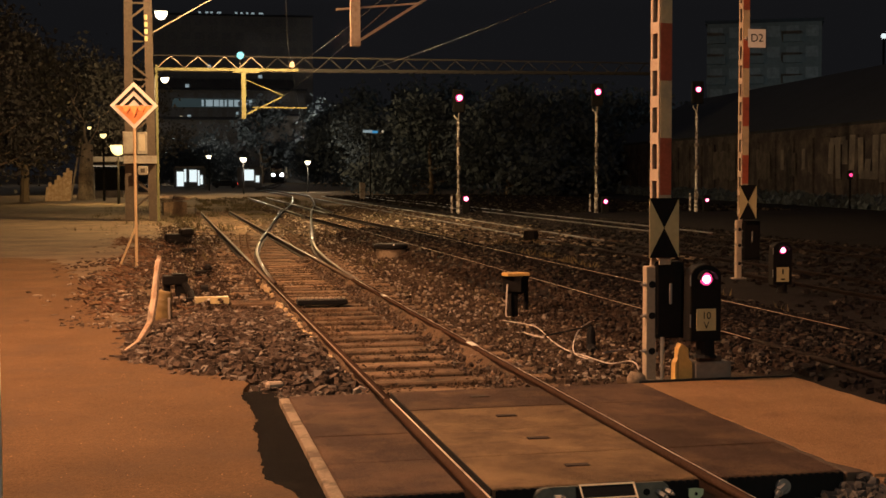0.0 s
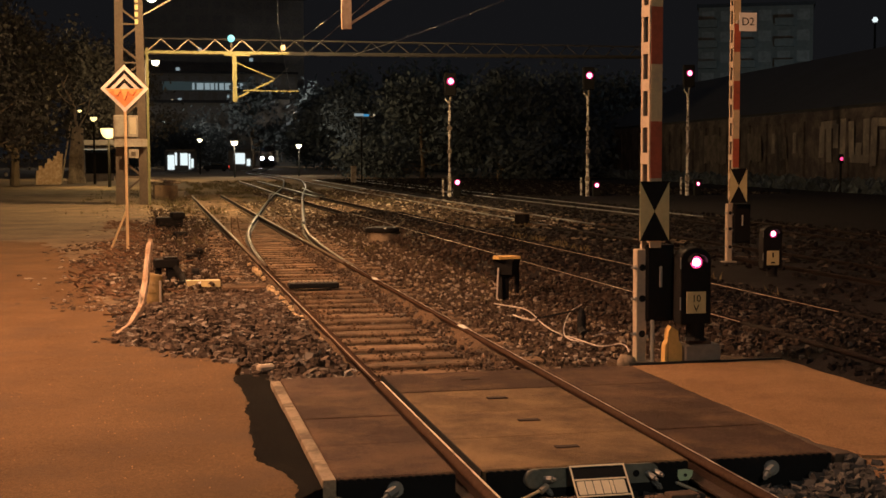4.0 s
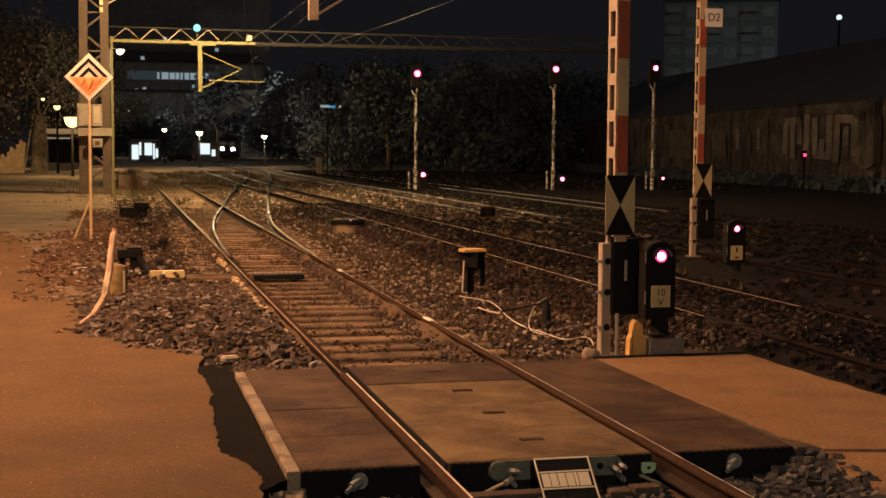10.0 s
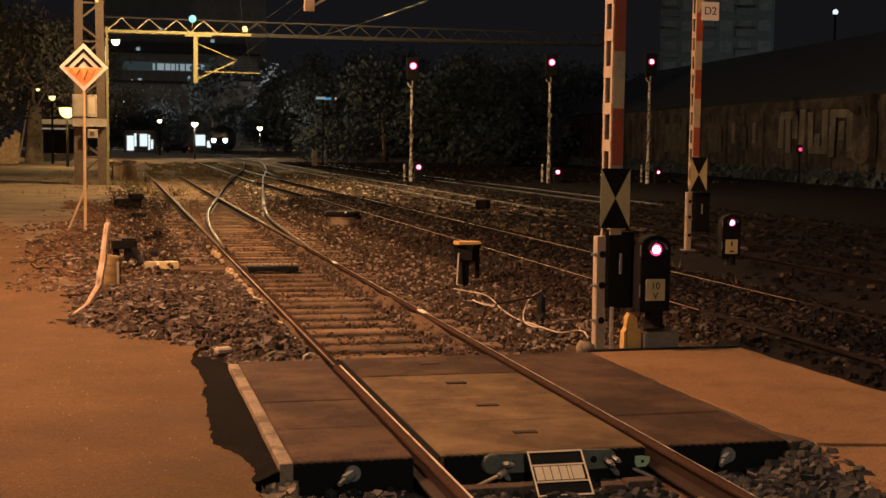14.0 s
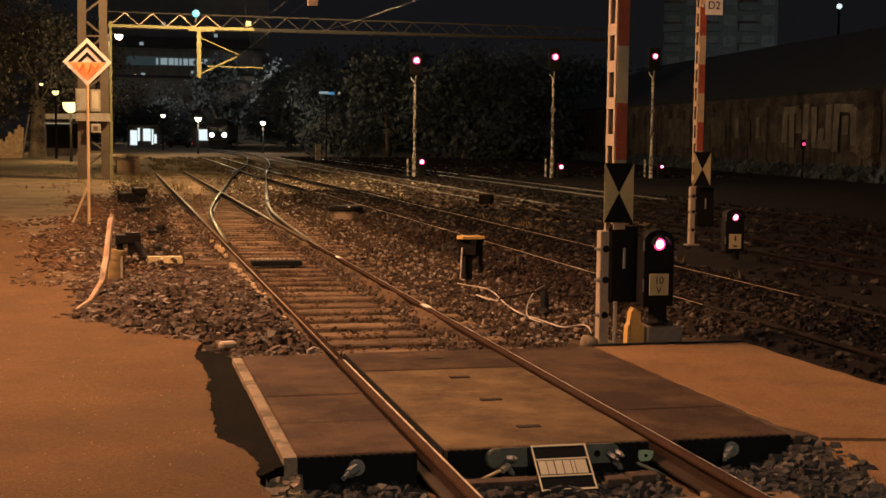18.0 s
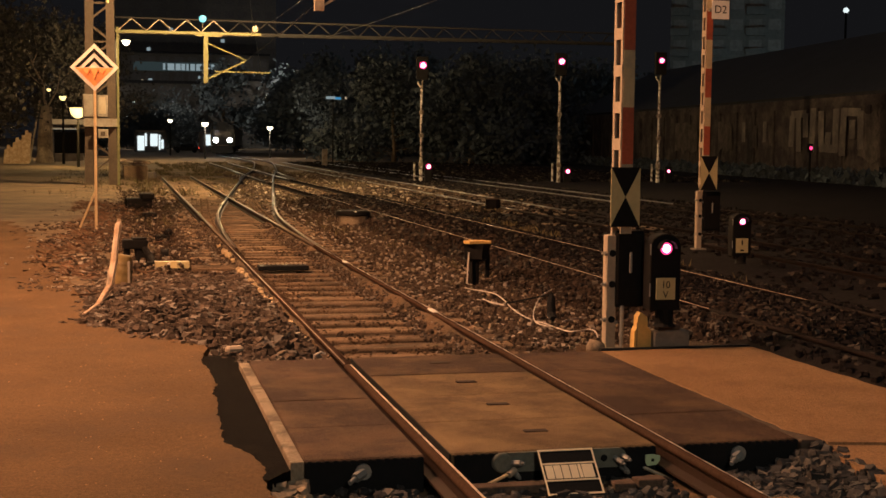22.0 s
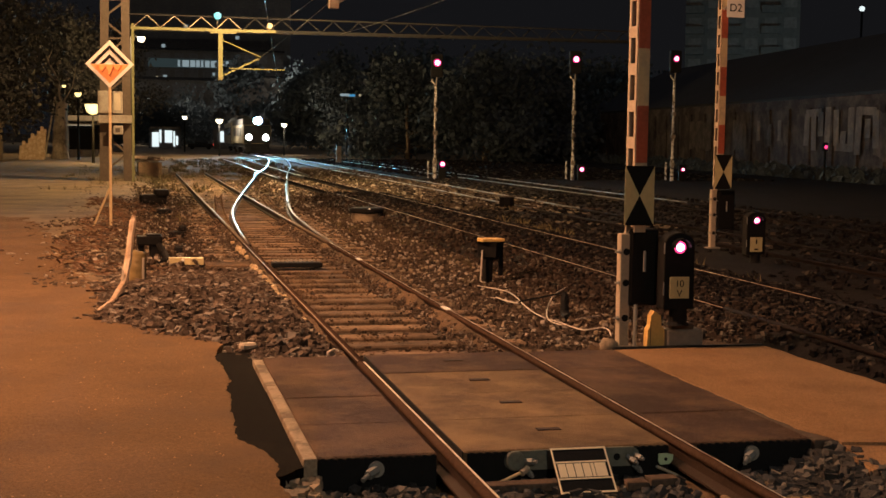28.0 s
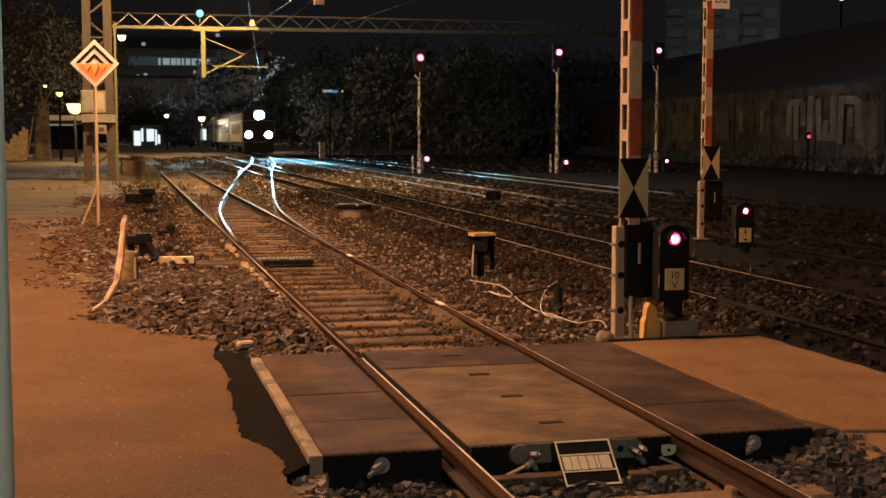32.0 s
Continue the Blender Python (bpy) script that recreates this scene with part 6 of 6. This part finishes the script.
# ---- distance: left side ----
for x, y, h, g, r, lab in ((-5.6, 85.0, 3.9, G_SODIUM, 0.52, "bright sodium street lamp by a gate"), (-7.0, 95.0, 5.1, G_SODIUM, 0.24, "sodium street lamp behind the trees"),
                           (-8.8, 110.0, 6.2, G_SODIUM, 0.16, "distant sodium street lamp"), (-2.34, 120.0, 11.1, G_WARM, 0.36, "tall street lamp above the portal"), (-2.59, 60.0, 10.1, G_WARM, 0.30, "tall street lamp behind the lattice tower"),
                           (6.07, 140.0, 3.8, G_WARM, 0.36, "white street lamp by the station"), (3.3, 170.0, 4.5, G_WARM, 0.3, "white street lamp by the station"),
                           (14.26, 150.0, 3.55, G_WARM, 0.32, "white street lamp by the station")):
    street_lamp(x, y, -0.25, h, g, r, lab, {60.0: 0.5, 120.0: 0.95}.get(y, 0.0))
shed = thing("gate_shed", -7.1, 110.0, -0.25, 0, "dark closed gate under a lit canopy", "gate")
part("base_wall", box(-1.3, -0.1, 0.0, 1.1, 0.25, 0.8, 0.02), M_MAST, shed, "low pale base wall")
part("gate", box(-1.3, 0, 0.84, 1.3, 0.12, 2.62), M_DARK, shed)
for i in range(7):
    part("gate_bar", box(-1.2 + i * 0.4, -0.04, 0.86, -1.16 + i * 0.4, -0.002, 2.6), M_BLACK, shed)
part("canopy", box(-1.7, -0.9, 2.95, 1.6, 0.6, 3.05), M_CREAM, shed, "pale lit canopy edge")
part("tube_light", box(-1.5, -0.86, 2.86, 0.7, -0.78, 2.94, 0.01), G_DIMWARM, shed, "dim warm tube light under the canopy")
part("canopy_roof", moved(box(-1.8, -1.0, 0.0, 1.7, 0.9, 0.08), pose(0, 0, 3.45, 14, 0, 0)), M_MAST, shed)
for x in (-1.5, 1.36):
    part("post", box(x, 0.0, 0, x + 0.14, 0.2, 3.4), M_MAST, shed)
fence = thing("plank_fence", -10.2, 95.0, -0.25, 12, "leaning yellow-lit plank fence", "fence")
for i in range(9):
    part("plank", moved(box(-0.12, 0, 0, 0.12, 0.03, 1.25 + 0.18 * i + 0.2 * math.sin(i * 2.1), 0.01), pose(-1.0 + i * 0.2, 0.035 * (i % 2), 0, 0, 4 + R.uniform(-1.5, 1.5), 0)), M_WOOD, fence)
leaning = thing("leaning_pole", -9.4, 99.0, -0.25, 0, "pale leaning pole against a trunk", "pole")
part("pole", bar((-0.35, 0, 0), (0.5, 0.2, 5.0), 0.14, 0.12), M_CREAM, leaning)
stub_trunk = thing("bare_tree", -8.55, 99.5, -0.3, 0, "thick pale tree trunk at the path", "tree")
part("trunk", tube([(0, 0, 0), (-0.05, 0, 0.8), (0.0, 0, 2.6), (0.15, 0, 4.6)], [0.78, 0.62, 0.55, 0.42], 12), M_PALEBARK, stub_trunk)
for pts, rr in (([(0.1, 0, 4.3), (-0.1, 0.2, 6.2), (-0.9, 0.3, 7.9), (-1.3, 0.3, 9.0)], 0.14), ([(-0.1, 0.2, 6.2), (-1.0, 0.0, 6.9), (-1.9, -0.2, 8.6)], 0.08), ([(-0.9, 0.3, 7.9), (-0.5, 0.2, 8.8), (-0.7, 0.1, 9.9)], 0.06), ([(0.15, 0, 4.5), (0.9, 0.3, 5.8), (1.2, 0.3, 7.4)], 0.10), ([(-1.0, 0.0, 6.9), (-1.8, 0.0, 7.0), (-2.4, 0.1, 7.6)], 0.045)):
    part("branch", tube(pts, [rr * (1 - 0.75 * i / (len(pts) - 1)) for i in range(len(pts))], 7), M_PALEBARK, stub_trunk, "bare pale branch")
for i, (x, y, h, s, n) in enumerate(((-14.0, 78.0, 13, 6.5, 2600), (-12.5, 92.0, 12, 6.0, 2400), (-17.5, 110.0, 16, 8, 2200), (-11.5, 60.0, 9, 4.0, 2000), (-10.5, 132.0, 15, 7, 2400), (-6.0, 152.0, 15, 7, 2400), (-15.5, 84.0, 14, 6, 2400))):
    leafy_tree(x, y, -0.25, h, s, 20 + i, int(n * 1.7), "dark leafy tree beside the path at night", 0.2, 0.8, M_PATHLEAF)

# ---- distance: town behind the tracks ----
r2 = random.Random(12)
town = building(6.0, 232.0, -0.3, 0, 46, 14, 12.0, 4, 14, "dim town building with a bright shop front", {(0, 5)}, G_WHITE)
for px_, pz_ in ((3.6, 6.4), (1.1, 7.3), (5.9, 6.9), (-2.2, 6.0), (8.6, 4.0), (12.6, 7.2), (14.4, 4.6), (-5.0, 3.6), (17.0, 5.2), (-0.8, 8.3)):
    part("lit_pane", box(px_ - 6.3, -0.14, pz_, px_ - 5.9, -0.1, pz_ + 0.45), G_WHITE, town)
office = building(8.0, 300.0, -0.3, 0, 44, 16, 21.5, 6, 14, "far office block with a band of lit windows", (), None, False, M_FACADE)
part("lit_band", box(-8.5, -0.25, 17.6, 10.5, -0.1, 19.6), G_BAND, office, "dim teal strip of lit glazing")
for u, w in ((-1.9, 0.5), (-0.9, 1.5), (0.9, 1.1), (2.2, 0.8), (3.3, 0.5), (4.2, 1.0), (5.5, 1.3), (7.1, 1.5), (8.9, 0.9)):
    part("lit_pane", box(u, -0.32, 17.8, u + w, -0.26, 19.3), G_DIMWHITE, office)
rs = random.Random(33)
for i in range(44):
    u, z, w = rs.uniform(-16, 18), rs.uniform(4.5, 16.5), rs.uniform(0.3, 0.8)
    part("lit_pane", box(u, -0.30, z, u + w, -0.22, z + rs.uniform(0.3, 0.7)), rs.choice((G_DIMWHITE, G_DIMWARM, G_BAND)), office)
tall = building(15.0, 330.0, -0.3, 0, 40, 16, 42.0, 12, 12, "tall dark block with a row of small roof lights", (), None, False, M_PALEBLOCK)
for u in (-8.5, -6.8, -5.6, -4.0, 0.5, 1.9, 3.3, 4.6, 6.5):
    part("roof_light", box(u, -0.4, 42.55, u + R.uniform(0.5, 1.1), -0.1, 42.95), G_DIMWHITE, tall)
for u, z in ((-9, 14.5), (-3.2, 21.5), (2.5, 13), (6.2, 26.5), (-6.5, 29), (9, 16), (12.5, 22), (-12, 24)):
    part("lit_pane", box(u, -0.2, z, u + 0.9, -0.1, z + 0.8), G_DIMWHITE, tall)
for i in range(34):
    u, z, w = rs.uniform(-14, 19), rs.uniform(6.0, 20.0), rs.uniform(0.3, 0.75)
    part("lit_pane", box(u, -0.2, z, u + w, -0.1, z + rs.uniform(0.3, 0.7)), rs.choice((G_DIMWHITE, G_DIMWARM, G_BAND)), tall)
def farther(ob, factor):
    """Moves a far building straight away from the path's viewpoint and enlarges it to match."""
    eye = Matrix.Translation((-2.57, -7.6, 1.88))
    ob.matrix_basis = eye @ Matrix.Scale(factor, 4) @ eye.inverted() @ ob.matrix_basis


farther(town, 1.47)
farther(office, 1.2)
farther(tall, 1.2)
high_lamp = thing("street_lamp", 119.0, 200.0, -0.3, 0, "distant white floodlight on a tall pole", "street lamp", "street lamps")
part("pole", tube([(0, 0, 0), (0, 0, 25.4)], 0.2, 8), M_DARK, high_lamp)
part("globe", ball(0, 0, 25.6, 0.5), G_WHITE, high_lamp, "", True)
building(48.0, 330.0, -0.3, 0, 60, 16, 17.0, 5, 16, "far dark block behind the yard", {(2, 6)}, G_WARM)
tower = building(87.2, 180.0, -0.3, -26, 17, 14, 25.0, 8, 6, "tall grey apartment block with balconies", (), None, True, M_BLOCK)
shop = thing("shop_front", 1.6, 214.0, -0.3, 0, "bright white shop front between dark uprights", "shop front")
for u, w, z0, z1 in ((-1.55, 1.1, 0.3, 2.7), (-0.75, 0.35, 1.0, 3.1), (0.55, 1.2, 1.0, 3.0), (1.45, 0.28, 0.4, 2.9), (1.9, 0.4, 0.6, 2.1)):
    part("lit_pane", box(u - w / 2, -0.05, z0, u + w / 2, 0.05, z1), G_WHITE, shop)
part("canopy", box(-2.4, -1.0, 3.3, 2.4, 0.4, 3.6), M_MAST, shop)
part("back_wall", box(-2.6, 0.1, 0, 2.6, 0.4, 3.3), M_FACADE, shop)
kiosk = thing("shop_front", 11.2, 214.0, -0.3, 0, "lit kiosk with white panes", "shop front")
part("lit_pane", box(-0.9, -0.05, 1.2, 0.9, 0.05, 3.0), G_WHITE, kiosk)
part("lit_pane", box(1.2, -0.05, 0.9, 1.8, 0.05, 2.0), G_WHITE, kiosk)
part("back_wall", box(-1.8, 0.1, 0, 2.2, 0.4, 3.4), M_FACADE, kiosk)
sign_b = thing("lit_sign", 16.1, 113.0, 5.62, 0, "blue-white lit sign on a dark post", "sign")
part("panel", box(-0.65, -0.03, 0.08, 0.20, 0.05, 0.32), G_DIMWHITE, sign_b)
part("panel", box(0.20, -0.03, 0.06, 0.72, 0.05, 0.26), G_BLUE, sign_b)
part("lamp", ball(1.17, 0, 0.19, 0.12), G_DIMWARM, sign_b)
part("support", box(-0.06, 0.05, -5.9, 0.06, 0.15, 0.1), M_BLACK, sign_b)
part("support", box(0.2, 0.05, 0.0, 1.2, 0.12, 0.06), M_MAST, sign_b)
car = thing("car", 6.9, 205.0, -0.25, 90, "dark parked car with red rear lights", "car")
part("body", box(-0.85, -2.0, 0.35, 0.85, 2.0, 0.95, 0.15, seg=2), M_LOCODARK, car)
part("cabin", box(-0.75, -1.2, 0.95, 0.75, 0.9, 1.45, 0.2, seg=2), M_GLASS, car)
for x in (-0.8, 0.8):
    part("rear_light", box(x - 0.15, -2.03, 0.65, x + 0.15, -1.98, 0.85), G_TAIL, car)
    for y in (-1.3, 1.3):
        part("wheel", disc_bar((x - 0.1, y, 0.32), (x + 0.1, y, 0.32), 0.32, 14), M_DARK, car)

# ---- distance: shed wall on the yard's far side ----
shed_wall = thing("yard_wall", 0, 0, 0, 0, "long stained shed wall with pale graffiti under a dark roof", "wall")
W0, W1 = Vector((46.0, 134.0, -0.3)), Vector((37.3, 50.0, -0.3))
wd = (W1 - W0).normalized()
wn = Vector((wd.y, -wd.x, 0))
rot = math.degrees(math.atan2(wd.y, wd.x))
length = (W1 - W0).length
shed_wall.matrix_basis = pose(W0.x, W0.y, W0.z, 0, 0, rot)
part("wall", box(0, 0, 0, length, 0.4, 5.1), M_WALL, shed_wall)
part("ledge", box(0, -0.08, 4.5, length, 0.0, 4.75), M_WALL, shed_wall)
part("roof", moved(poly([(0, 0), (length, 0), (length, 11), (0, 11)], -0.1, 0.1), pose(0, 0, 5.2, 27, 0, 0)), M_ROOF, shed_wall)
for i in range(24):
    part("pier", box(1 + i * length / 24, -0.12, 0, 1.5 + i * length / 24, 0, 4.5), M_WALL, shed_wall)
rg = random.Random(3)
# faded scrawl: fat pale strokes on old whitewash, each stroke a bar
STROKES = (((0.2, 2.3), (0.1, 0.3)), ((0.9, 2.6), (1.0, 0.0)), ((1.7, 2.4), (1.7, 0.9)), ((2.5, 2.7), (2.4, 0.0)), ((3.3, 2.5), (3.4, 0.3)), ((4.1, 1.2), (4.0, 0.1)), ((4.8, 2.6), (4.8, 0.0)), ((5.6, 2.6), (5.5, -0.2)),
           ((0.2, 2.35), (1.6, 2.4)), ((3.4, 0.25), (4.8, 0.2)), ((5.6, 2.4), (7.0, 2.3)), ((6.4, 1.9), (6.4, 0.8)), ((7.1, 2.4), (7.2, 0.2)))
for (u0, v0), (u1, v1) in STROKES:
    du, dv = (0.40, 0.0) if abs(v1 - v0) > abs(u1 - u0) else (0.0, 0.24)
    a0, a1 = 64.2 + u0 * 1.42, 64.2 + u1 * 1.42
    quad = [(a0 - du, v0 - dv), (a0 + du, v0 - dv), (a1 + du, v1 + dv), (a1 - du, v1 + dv)] if du else [(a0 - 0.2, v0 - dv), (a1 + 0.2, v1 - dv), (a1 + 0.2, v1 + dv), (a0 - 0.2, v0 + dv)]
    part("painted_stroke", moved(poly(quad, 0.0, 0.006 + 0.004 * rg.random()), pose(0, -0.131, 1.8, 90, 0, 0)), M_PALE, shed_wall)
for u0, u1, z0, z1 in ((40, 45.5, 1.5, 3.9), (47, 48.6, 1.4, 4.0), (50.5, 53.4, 1.6, 3.8), (57, 58.3, 1.9, 3.5), (60.5, 61.4, 2.1, 3.6), (74.2, 77.5, 1.3, 4.1)):
    n = 7
    rows_ = [(u0 + (u1 - u0) * i / n + rg.uniform(-0.15, 0.15), z1 + rg.uniform(-0.3, 0.2)) for i in range(n + 1)]
    low_ = [(u1 - (u1 - u0) * i / n + rg.uniform(-0.15, 0.15), z0 + rg.uniform(-0.2, 0.4)) for i in range(n + 1)]
    part("whitewash_patch", moved(poly(rows_[::-1] + low_[::-1], 0.0, 0.008), pose(0, -0.122, 0, 90, 0, 0)), M_WASH, shed_wall)
for u in (55.2, 59.2):
    part("window", box(u, -0.03, 2.4, u + 0.55, 0.01, 3.8), M_PALE, shed_wall)

for i, (x, y, h, s, n) in enumerate(((24, 124, 9.0, 7, 2600), (30, 116, 9.5, 7, 2600), (36, 122, 9.2, 7, 2600), (41, 131, 10.0, 8, 2600), (47, 140, 10.5, 8, 2200), (55, 150, 11, 9, 2200), (22, 152, 8.5, 7, 2400),
                                     (25, 176, 13, 8, 2200), (33, 180, 14, 9, 2200), (-9, 186, 9, 5, 2200), (1, 262, 9, 8, 2400), (8, 286, 8, 8, 2400), (34, 280, 16, 8, 2200), (-8, 226, 10, 6, 2200), (20, 305, 20, 9, 500), (32, 300, 18, 9, 500), (8, 312, 13, 9, 450), (27, 226, 11, 7, 2000), (30, 205, 9, 7, 2200), (40, 185, 14, 9, 2200), (50, 186, 14, 9, 2200))):
    leafy_tree(x, y, -0.25, h, s, 40 + i, n * 2, "dark leafy tree behind the yard at night", 0.06, 1.7)


def bank_brush():
    """Dark rank growth along the foot of the shed wall."""
    rng = np.random.default_rng(77)
    V, F = [], []
    for _ in range(9000):
        u = rng.uniform(-1, length + 4)
        p = W0 + wd * u
        off = rng.uniform(0.4, 2.4)
        x, y = p.x - abs(wn.x) * off, p.y
        top = (0.75 + 0.35 * noise.noise(Vector((u * 0.4, 0, 0)))) * rng.uniform(0.5, 1.15)
        z = rng.uniform(0.0, max(top, 0.2))
        s, a = rng.uniform(0.1, 0.28), rng.uniform(0, math.tau)
        k = len(V)
        for q in range(4):
            V.append((x + s * math.cos(a + q * 1.57) * (1 if q % 2 else 0.5), y + s * 0.7 * math.sin(a + q * 1.57), -0.3 + z + s * math.cos(a * 3 + q * 1.57)))
        F.append((k, k + 1, k + 2, k + 3))
    me = bpy.data.meshes.new("brush")
    me.from_pydata(V, [], F)
    me.materials.append(M_LEAF)
    return tagged(new("brush", me), "dark rank brush along the foot of the shed wall", "brush", "", "stuff")


bank_brush()


def tufts():
    """Low dry grass and weeds in clumps."""
    rng = np.random.default_rng(5)
    V, F = [], []
    for x0, x1, y0, y1, n, h in ((-2.8, 9, 30, 75, 5200, 0.13), (-3.6, -1.6, 24, 45, 900, 0.18), (1.8, 7, 8, 30, 1500, 0.14), (-3, 8, 70, 112, 3200, 0.22), (-6, 0, 40, 75, 1500, 0.3)):
        for _ in range(n):
            x, y = rng.uniform(x0, x1), rng.uniform(y0, y1)
            if noise.noise(Vector((x * 0.45, y * 0.3, 1))) < 0.05 or abs(abs(x) - HALF) < 0.15:
                continue
            for _ in range(3):
                a, L = rng.uniform(0, math.tau), h * rng.uniform(0.4, 1.2)
                dx, dy = math.cos(a) * 0.03, math.sin(a) * 0.03
                bx, by = x + rng.normal(0, 0.06), y + rng.normal(0, 0.06)
                k = len(V)
                V += [(bx - dx, by - dy, -0.25), (bx + dx, by + dy, -0.25), (bx + rng.normal(0, L * 0.4), by + rng.normal(0, L * 0.4), -0.22 + L)]
                F.append((k, k + 1, k + 2))
    me = bpy.data.meshes.new("weeds")
    me.from_pydata(V, [], F)
    me.materials.append(M_GRASS)
    return tagged(new("weeds", me), "dry low weeds and grass between the tracks", "weeds", "", "stuff")


tufts()


def dead_stalks():
    """Tangled dead reddish stalks and leaf litter round the sign post and the tower's foot."""
    rng = np.random.default_rng(15)
    V, F = [], []
    for _ in range(2600):
        y = rng.uniform(9.0, 34.0)
        x = rng.normal(-3.25 - (y - 12) * 0.02, 0.42 + (y - 9) * 0.012)
        if noise.noise(Vector((x * 0.9, y * 0.35, 7))) < -0.05 or x > -1.7 or x < -3.95:
            continue
        a, L = rng.uniform(0, math.tau), rng.uniform(0.04, 0.24)
        lift = rng.uniform(0.0, 0.85) ** 2
        px, py, pz, w = x, y, -0.075, rng.uniform(0.004, 0.010)
        k = len(V)
        for q in range(4):
            f = q / 3
            cx, cy, cz = px + math.cos(a + f * 0.7) * L * f, py + math.sin(a + f * 0.7) * L * f, pz + 0.02 + L * lift * f - 0.25 * L * f * f * lift
            V += [(cx - w, cy, cz - w), (cx + w, cy, cz + w)]
        F += [(k, k + 1, k + 3, k + 2), (k + 2, k + 3, k + 5, k + 4), (k + 4, k + 5, k + 7, k + 6)]
    me = bpy.data.meshes.new("dead_stalks")
    me.from_pydata(V, [], F)
    me.materials.append(M_TWIG)
    return tagged(new("dead_stalks", me), "tangled dead reddish stalks on the dirt by the sign post", "dead stalks", "", "stuff")


dead_stalks()


def low_brush():
    """Low dark dead brush in clumps between the path, the tower's foot and the siding."""
    rng = np.random.default_rng(29)
    V, F = [], []
    for _ in range(150):
        cy = rng.uniform(15.5, 34.0)
        cx = rng.uniform(-3.5, -1.45 - 0.01 * (cy - 12))
        spread, top = rng.uniform(0.12, 0.38), rng.uniform(0.08, 0.30)
        for _ in range(int(26 + 60 * spread)):
            x, y, z = cx + rng.normal(0, spread), cy + rng.normal(0, spread * 1.4), -0.12 + top * rng.uniform(0, 1) ** 1.6
            w, a, tilt = rng.uniform(0.012, 0.04), rng.uniform(0, math.tau), rng.uniform(-0.8, 0.8)
            dx, dy = math.cos(a) * w, math.sin(a) * w
            k = len(V)
            V += [(x - dx, y - dy, z), (x + dy * 0.4, y - dx * 0.4, z + tilt * w * 0.5), (x + dx, y + dy, z + tilt * w), (x - dy * 0.4, y + dx * 0.4, z + w * 0.3)]
            F.append((k, k + 1, k + 2, k + 3))
    me = bpy.data.meshes.new("dead_brush")
    me.from_pydata(V, [], F)
    me.materials.append(M_DEADLEAF)
    return tagged(new("dead_brush", me), "low dark brown dead brush beside the path", "brush", "", "stuff")


low_brush()

# ---- what moves ----
TRAIN = [(0, 262.5), (3, 248.5), (9, 220.5), (20, 170.5), (23, 155.0), (28, 131.5), (32, 110.0)]

def front_at(t):
    for (t0, y0), (t1, y1) in zip(TRAIN, TRAIN[1:]):
        if t <= t1:
            f = (t - t0) / (t1 - t0)
            return y0 + (y1 - y0) * f
    return TRAIN[-1][1]


def motions():
    times = [0, 2, 4, 6, 8, 10, 12, 14, 16, 18, 20, 22, 24, 26, 28, 30, 32]
    walk(loco, [(t, train_pose(front_at(t), 15.5)) for t in times])
    walk(coach_one, [(t, train_pose(front_at(t) + 16.2, 21.4)) for t in times])
    walk(coach_two, [(t, train_pose(front_at(t) + 38.2, 21.4)) for t in times])
    shut, lifted = pose(0, -0.86, 4.07), pose(0, -0.86, 4.07, -85, 0, 0)
    # the added flap lifts as the roof lamp comes on
    walk(lamp_flap, [(0, shut), (24.0, shut), (24.1, lifted), (32, lifted)])


motions()
